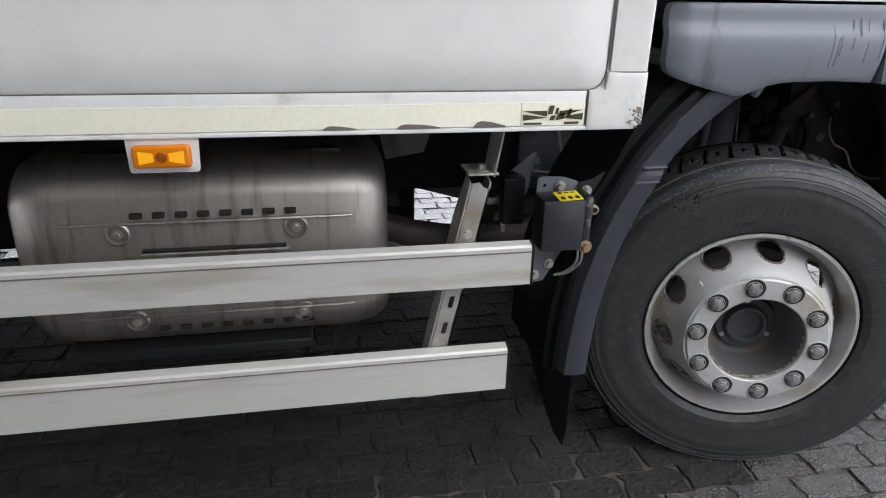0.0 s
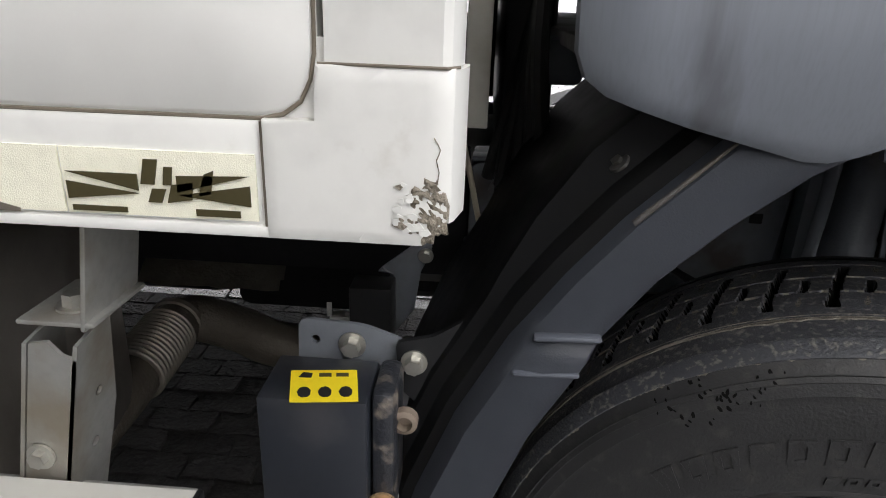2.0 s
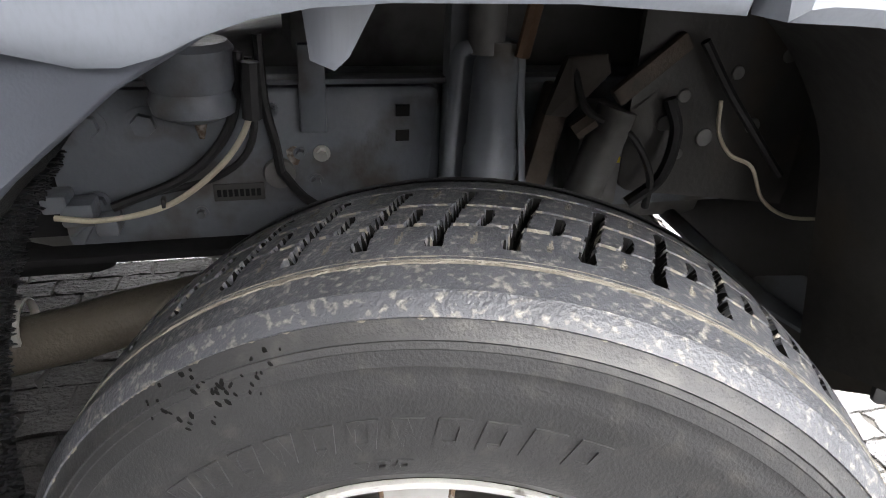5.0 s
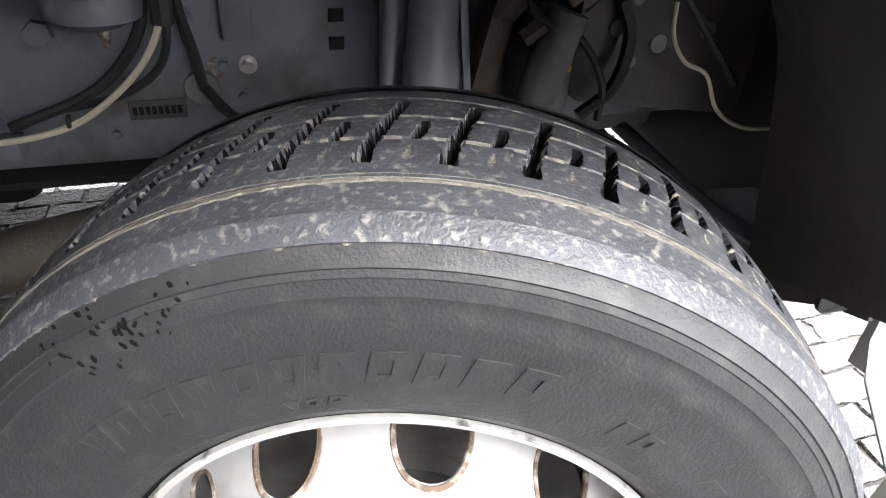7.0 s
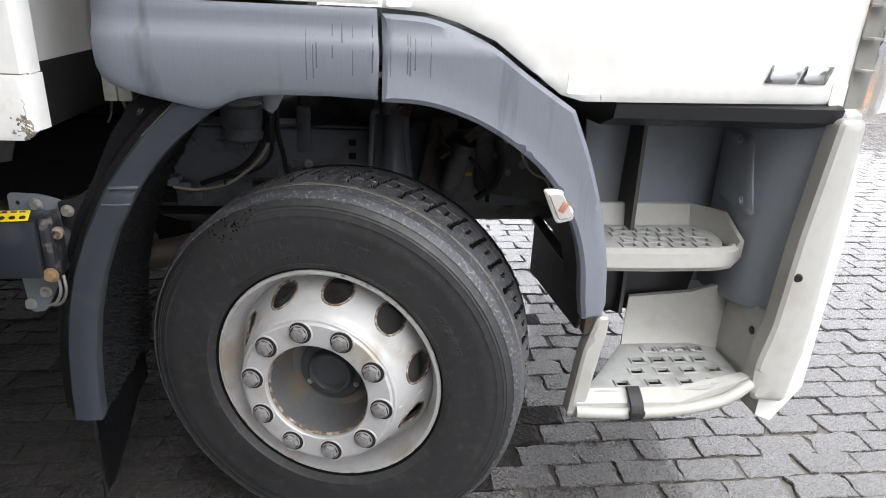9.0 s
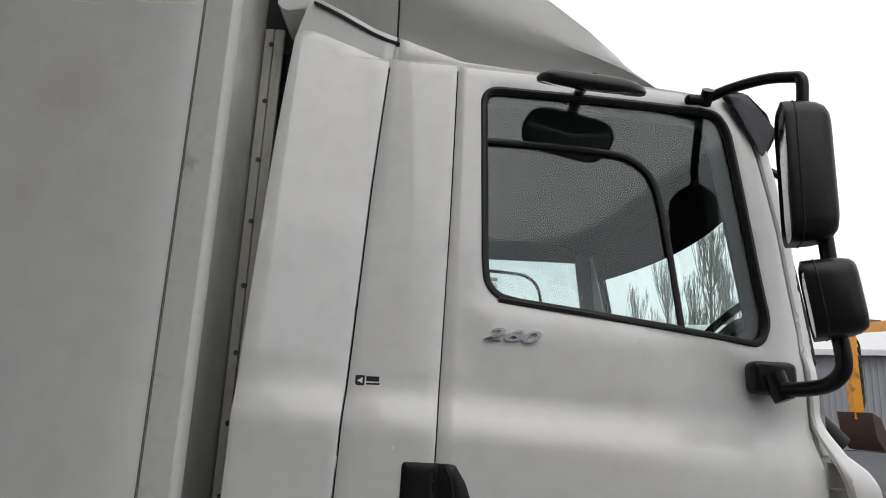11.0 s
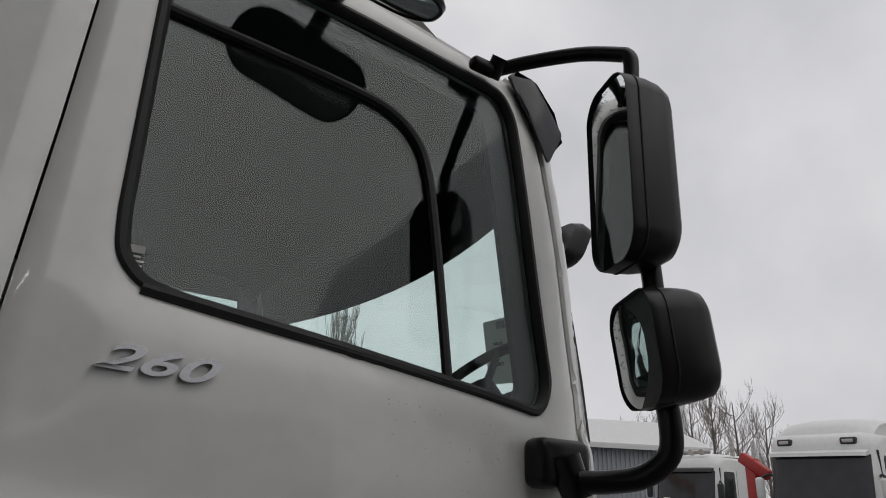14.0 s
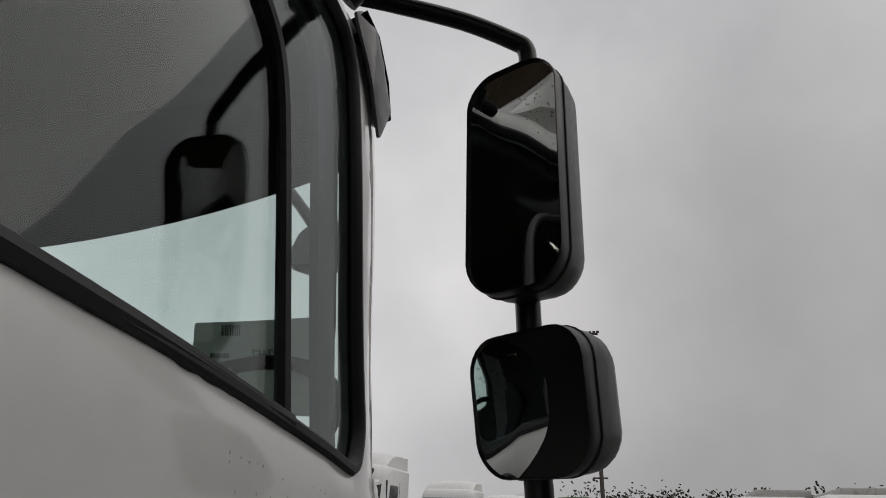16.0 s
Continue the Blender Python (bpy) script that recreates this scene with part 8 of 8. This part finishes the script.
for s in (-0.95, 0.95):
    part("tyre", cyl(B(), (30.3, 13.9 + s - 0.15, 0.5), (30.3, 13.9 + s + 0.15, 0.5), 0.5, seg=20), TYRE, tractor)
tilt = thing("blue_trailer", (52, 5.3, 0), "low trailer under a blue tarpaulin", "trailer")
part("tarpaulin", rbox(B(), (54, 5.3, 2.85), (6.0, 2.6, 3.2), 0.25, 3), FAR_BLUE, tilt)
part("bed", span(B(), 51, 57, 4.05, 6.55, 0.9, 1.25, 0.03), FAR_DARK, tilt)
for y in (4.3, 6.3):
    for xx in (52.0, 55.5):
        part("tyre", cyl(B(), (xx, y - 0.15, 0.48), (xx, y + 0.15, 0.48), 0.48, seg=20), TYRE, tilt)
tanker = thing("white_trailer", (44, 7.1, 0), "white round-topped trailer behind the lorries", "trailer")
part("tank", loft(B(), [[(xx, 7.1 + a * k, 2.8 + b * k) for a, b in rrect(2.5, 3.5, 0.5)] for xx, k in ((43.4, 0.8), (43.7, 1.0), (49.5, 1.0), (50, 0.8))]), FAR_WHITE, tanker)
for y in (6.2, 8.0):
    for xx in (45.0, 48.5):
        part("tyre", cyl(B(), (xx, y - 0.15, 0.48), (xx, y + 0.15, 0.48), 0.48, seg=20), TYRE, tanker)
for x0, y0, wd, h in ((17.0, -2.75, 2.6, 2.9), (17.6, -4.7, 2.9, 3.0)):
    van = thing("white_van", (x0, y0, 0), "white van roof beyond the yard", "van", "white vans beyond the yard")
    part("van_body", rbox(B(), (x0 + 2, y0, h / 2 + 0.2), (4.5, wd * 0.7, h - 0.4), 0.3, 3), FAR_WHITE, van)
    part("roof_rack", rbox(B(), (x0 + 2, y0 - 0.3, h + 0.1), (3.0, wd * 0.45, 0.16), 0.02), GALV, van)
    for s in (-1, 1):
        part("tyre", cyl(B(), (x0 + 0.8, y0 + s * wd * 0.33 - 0.1, 0.36), (x0 + 0.8, y0 + s * wd * 0.33 + 0.1, 0.36), 0.36, seg=18), TYRE, van)

mast = thing("light_mast", (70, 4.74, 0), "tall slim floodlight mast with a camera bracket", "lamp mast")
part("pole", cyl(B(), (70, 4.74, 0), (70, 4.74, 22.3), 0.26, 0.10, 12), STEEL_DARK, mast)
part("crown", rbox(B(), (70, 4.74, 22.4), (0.5, 1.2, 0.12), 0.04), STEEL_DARK, mast)
for dy in (-0.6, -0.2, 0.2, 0.6):
    part("floodlight", rbox(B(), (69.8, 4.74 + dy, 22.55), (0.35, 0.3, 0.2), 0.04), STEEL_DARK, mast)
part("camera_bracket", span(B(), 69.9, 70.1, 4.1, 5.6, 7.55, 7.7, 0.03), STEEL_DARK, mast)
part("camera_head", rbox(B(), (69.9, 5.5, 7.45), (0.3, 0.25, 0.25), 0.08), STEEL_DARK, mast)

# grass bank with shrubs, all round the open side
bm = bmesh.new()
rows = []
for k in range(61):
    y = -60 + 1.25 * k
    rows.append([(66 + 1.5 * noise.noise(Vector((y * 0.1, 0, 0))), y, -0.02), (70, y, 4.4 + 0.5 * noise.noise(Vector((y * 0.15, 1, 0)))), (73, y, 5.9 + 0.35 * noise.noise(Vector((y * 0.2, 2, 0)))), (85, y, 6.0), (95, y, 0.0)])
loft(bm, rows, closed=False)
part("grass_bank", bm, GRASS, None, "grassy earth bank beyond the yard", kind="structure", category="bank")
bm = bmesh.new()
rnd = random.Random(11)
for k in range(34):
    c = Vector((74 + rnd.uniform(-1, 4), -56 + 64 * k / 34 + rnd.uniform(-1.4, 1.4), 5.7))
    s = rnd.uniform(0.6, 1.5)
    for j in range(70):
        d = Vector((rnd.gauss(0, 0.5), rnd.gauss(0, 0.9), abs(rnd.gauss(0, 0.55)))) * s
        q = c + d
        n1 = Vector((rnd.uniform(-1, 1), rnd.uniform(-1, 1), rnd.uniform(-1, 1))).normalized() * rnd.uniform(0.12, 0.3)
        n2 = n1.orthogonal().normalized() * rnd.uniform(0.08, 0.2)
        vs = [bm.verts.new(p) for p in (q - n1, q + n2, q + n1, q - n2)]
        bm.faces.new(vs)
part("bank_shrubs", bm, SHRUB, None, "scrubby bushes along the top of the bank", kind="stuff", category="shrubs")


def bare_tree(x, y, h, lab, slim=0.35, seed=1, count=1.0):
    """Trunk, limbs and fine upright twigs, leafless."""
    r = random.Random(seed)
    t = thing("bare_tree", (x, y, 0), lab, "tree", "leafless trees behind the yard")
    part("trunk", tube(B(), [(x, y, -0.1), (x + r.uniform(-0.1, 0.1), y + r.uniform(-0.1, 0.1), h * 0.45), (x + r.uniform(-0.3, 0.3), y, h * 0.95)], (0.02 * h, 0.03), 8, 5), BARK, t)
    bm = bmesh.new()
    for k in range(int(26 * count)):
        z0 = h * r.uniform(0.15, 0.85)
        a = r.uniform(0, 6.28)
        out = h * slim * r.uniform(0.3, 1) * (1 - 0.6 * abs(z0 / h - 0.5))
        tip = Vector((x + out * math.cos(a), y + out * math.sin(a), min(z0 + h * r.uniform(0.15, 0.4), h * 1.02)))
        base = Vector((x, y, z0))
        mid = base.lerp(tip, 0.5) + Vector((0, 0, -0.03 * h))
        tube(bm, [base, mid, tip], (0.0038 * h, 0.001 * h), 5, 3)
        for j in range(9):
            s = base.lerp(tip, r.uniform(0.25, 1))
            e = s + Vector((r.uniform(-1, 1) * slim, r.uniform(-1, 1) * slim, r.uniform(0.2, 1.0))) * h * 0.14
            tube(bm, [s, e], (0.0014 * h, 0.0005 * h), 3, 1)
            for q in range(4):
                s2 = s.lerp(e, r.uniform(0.2, 1))
                e2 = s2 + Vector((r.uniform(-1, 1) * slim, r.uniform(-1, 1) * slim, r.uniform(0.1, 0.8))) * h * 0.07
                tube(bm, [s2, e2], (0.0008 * h, 0.0004 * h), 3, 1)
    part("crown", bm, BARK, t, "fine leafless twigs")
    return t


k = 0
for az, dist, h in ((33.5, 62, 10.5), (35.5, 60, 11.5), (37.2, 64, 12.5), (38.8, 60, 11.0), (40.3, 66, 12.0), (42.0, 62, 10.0), (31.5, 64, 8.5), (29.8, 70, 8.0), (27.5, 75, 8.0)):
    k += 1
    bare_tree(dist * math.cos(radians(az - 2.9)), dist * math.sin(radians(az - 2.9)) - 1, h - 1.0, "leafless broad tree behind the shed", 0.3, k)
for az, dist, h in ((66.2, 55, 12.5), (67.6, 54, 15.0), (69.0, 56, 11.0), (71.0, 58, 12.5), (73.5, 60, 10.5)):
    k += 1
    bare_tree(dist * math.cos(radians(az - 2.0)), dist * math.sin(radians(az - 2.0)) - 1, h + 0.5, "tall slim leafless poplar", 0.13, k, 1.4)

# shed with ribbed walls and a pale pitched roof
shed = part("shed", B(), SHED, None, "grey corrugated shed with a pale pitched roof", kind="structure", category="building")
A0, A1 = Vector((15.1, 38.3, 0)), Vector((38.5, 26, 0))
along_s = (A1 - A0).normalized()
deep_s = Vector((0, 0, 1)).cross(along_s)
length = (A1 - A0).length
bm = loft(B(), [[p, p + Vector((0, 0, 5.3)), p + deep_s * 7 + Vector((0, 0, 7.4)), p + deep_s * 14 + Vector((0, 0, 5.3)), p + deep_s * 14] for p in (A0, A1)])
part("wall", bm, SHED, shed)
for k in range(90):
    p = A0 + along_s * (length * k / 90)
    rot = Matrix((along_s, deep_s, Vector((0, 0, 1)))).transposed()
    part("cladding_rib", rbox(B(), p - deep_s * 0.03 + Vector((0, 0, 2.7)), (0.12, 0.08, 5.0), 0.0, 1, rot), SHED, shed)
for s in (0, 1):
    q = [A0 - along_s * 0.3 - deep_s * 0.5 + Vector((0, 0, 5.22)), A0 - along_s * 0.3 + deep_s * 7 + Vector((0, 0, 7.5)), A0 - along_s * 0.3 + deep_s * 14.5 + Vector((0, 0, 5.22))]
    q = q[s:s + 2]
    bm = loft(B(), [[p, p + Vector((0, 0, 0.12)), r + Vector((0, 0, 0.12)), r] for p, r in (q, [v + along_s * (length + 0.6) for v in q])])
    part("roof", bm, SHED_ROOF, shed)
part("gutter", loft(B(), [[p + Vector((0, 0, z)) - deep_s * d for d, z in ((0.5, 5.0), (0.7, 5.0), (0.7, 5.25), (0.5, 5.25))] for p in (A0, A1)]), SHED_ROOF, shed)

# excavator parked by the shed
EX = Vector((13.7, 18.5, 0))
digger = thing("excavator", tuple(EX), "orange tracked excavator with a folded boom and hoses", "excavator")


def ex(dx, z, dy=0.0):
    return EX + Vector((0.83, 0.55, 0)) * dx + Vector((-0.55, 0.83, 0)) * dy + Vector((0, 0, z))


part("boom", tube(B(), [ex(7.2, 4.4), ex(4.6, 5.2), ex(2.0, 4.75), ex(-0.1, 4.5), ex(-0.45, 4.35)], 0.24, 4, 1), ORANGE, digger)
part("stick", tube(B(), [ex(-0.35, 4.7), ex(-0.42, 3.3), ex(-0.3, 1.7)], 0.2, 4, 1), ORANGE, digger)
bucket = [(-0.5, 1.9), (0.05, 1.75), (0.35, 1.3), (0.5, 0.75), (0.1, 0.8), (-0.35, 1.2)]
part("bucket", loft(B(), [[ex(a, b, d) for a, b in bucket] for d in (-0.5, 0.5)]), surface("rusty_bucket", (0.07, 0.04, 0.028), 0.8, var=0.4, scale=3), digger)
part("ram", tube(B(), [ex(2.0, 4.9), ex(-0.2, 4.75)], 0.07, 8, 1), STEEL_DARK, digger)
for j in range(6):
    part("hose", tube(B(), [ex(-0.1, 4.3 - 0.25 * j), ex(0.25, 4.0 - 0.3 * j), ex(0.2, 3.6 - 0.3 * j), ex(-0.2, 3.4 - 0.3 * j)], 0.035, 6, 5), RUBBER, digger)
part("upper_body", rbox(B(), ex(8.6, 2.0), (2.6, 2.2, 1.6), 0.15, 2, Euler((0, 0, radians(33))).to_matrix()), ORANGE, digger)
part("cab_house", rbox(B(), ex(7.9, 2.9, -0.7), (1.4, 1.1, 1.7), 0.1, 2, Euler((0, 0, radians(33))).to_matrix()), FAR_GLASS, digger)
for d in (-1.1, 1.1):
    part("track", rbox(B(), ex(8.6, 0.45, d), (4.2, 0.6, 0.9), 0.4, 4, Euler((0, 0, radians(33))).to_matrix()), STEEL_DARK, digger)

# ---- paving: courses of clay bricks laid along the lorry ----
PL, PW, PG = 0.212, 0.106, 0.005
rng = random.Random(3)


def brick_mesh(seed):
    r = random.Random(seed)
    n_side = [(k / 6, 0) for k in range(6)] + [(1, k / 3) for k in range(3)] + [(1 - k / 6, 1) for k in range(6)] + [(0, 1 - k / 3) for k in range(3)]
    top = [Vector(((u - 0.5) * (PL - PG) + r.uniform(-0.005, 0.004), (v - 0.5) * (PW - PG) + r.uniform(-0.0045, 0.004), 0)) for u, v in n_side]
    for q in range(3):
        top[r.randrange(len(top))] *= r.uniform(0.86, 0.95)
    verts = [tuple(p * 0.965 + Vector((0, 0, r.uniform(-0.0015, 0.001)))) for p in top] + [(p.x, p.y, -0.006 + r.uniform(-0.001, 0.001)) for p in top] + [(p.x, p.y, -0.03) for p in top]
    n = len(n_side)
    faces = [tuple(range(n))]
    for a in (0, n):
        faces += [(a + k, a + n + k, a + n + (k + 1) % n, a + (k + 1) % n) for k in range(n)]
    return verts, faces


kinds = [brick_mesh(s) for s in range(8)]
shared, sheltered = [], []
for verts, faces in kinds:
    for mat, store in ((BRICK, shared), (BRICK_DRY_SHADE, sheltered)):
        me = bpy.data.meshes.new("brick")
        me.from_pydata(verts, [], faces)
        me.materials.append(mat)
        me.shade_smooth()
        me.set_sharp_from_angle(angle=radians(40))
        store.append(me)
paving = part("pavement", span(B(), 8.0, 8.2, -3.4, -3.2, -0.03, -0.012, 0), BRICK, None, "wet dark clay paving bricks in running bond with sandy joints", kind="structure", category="pavement")
loose = {"wet": ([], []), "dry": ([], [])}
for j in range(-38, 128):
    y = j * PW + 0.02
    for i in range(-26, 40):
        x = i * PL + (PL / 2 if j % 2 else 0)
        dz = rng.gauss(0, 0.0018)
        kind_n, half_turn = rng.randrange(8), rng.random() < 0.5
        # Dry, darker bricks are laid where the lorry's shade falls.
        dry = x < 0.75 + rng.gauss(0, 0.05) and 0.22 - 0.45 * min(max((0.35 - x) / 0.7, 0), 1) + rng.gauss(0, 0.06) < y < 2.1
        if -0.85 < x < 1.95 and -0.55 < y < 1.62 and (j % 2 == 0 or x < 1.9) and not (y > 1.0 and x < 0.6):
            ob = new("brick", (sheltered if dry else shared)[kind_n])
            ob.parent = paving
            ob.location = (x + rng.gauss(0, 0.003), y + rng.gauss(0, 0.0022), dz)
            ob.rotation_euler = (rng.gauss(0, 0.012), rng.gauss(0, 0.009), math.pi * half_turn + rng.gauss(0, 0.014))
            continue
        verts, faces = kinds[kind_n]
        loose_v, loose_f = loose["dry" if dry else "wet"]
        s = len(loose_v)
        c = -1 if half_turn else 1
        loose_v += [(x + c * a, y + c * b, z + dz) for a, b, z in verts]
        loose_f += [tuple(s + k for k in f) for f in faces]
for state, mat in (("wet", BRICK), ("dry", BRICK_DRY_SHADE)):
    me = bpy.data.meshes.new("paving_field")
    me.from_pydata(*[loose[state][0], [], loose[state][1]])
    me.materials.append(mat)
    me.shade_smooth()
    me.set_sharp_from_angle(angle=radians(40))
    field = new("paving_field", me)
    field.parent = paving
    tagged(field, "further courses of paving bricks, " + ("wet" if state == "wet" else "dry with painted shade under the lorry"), kind="stuff")
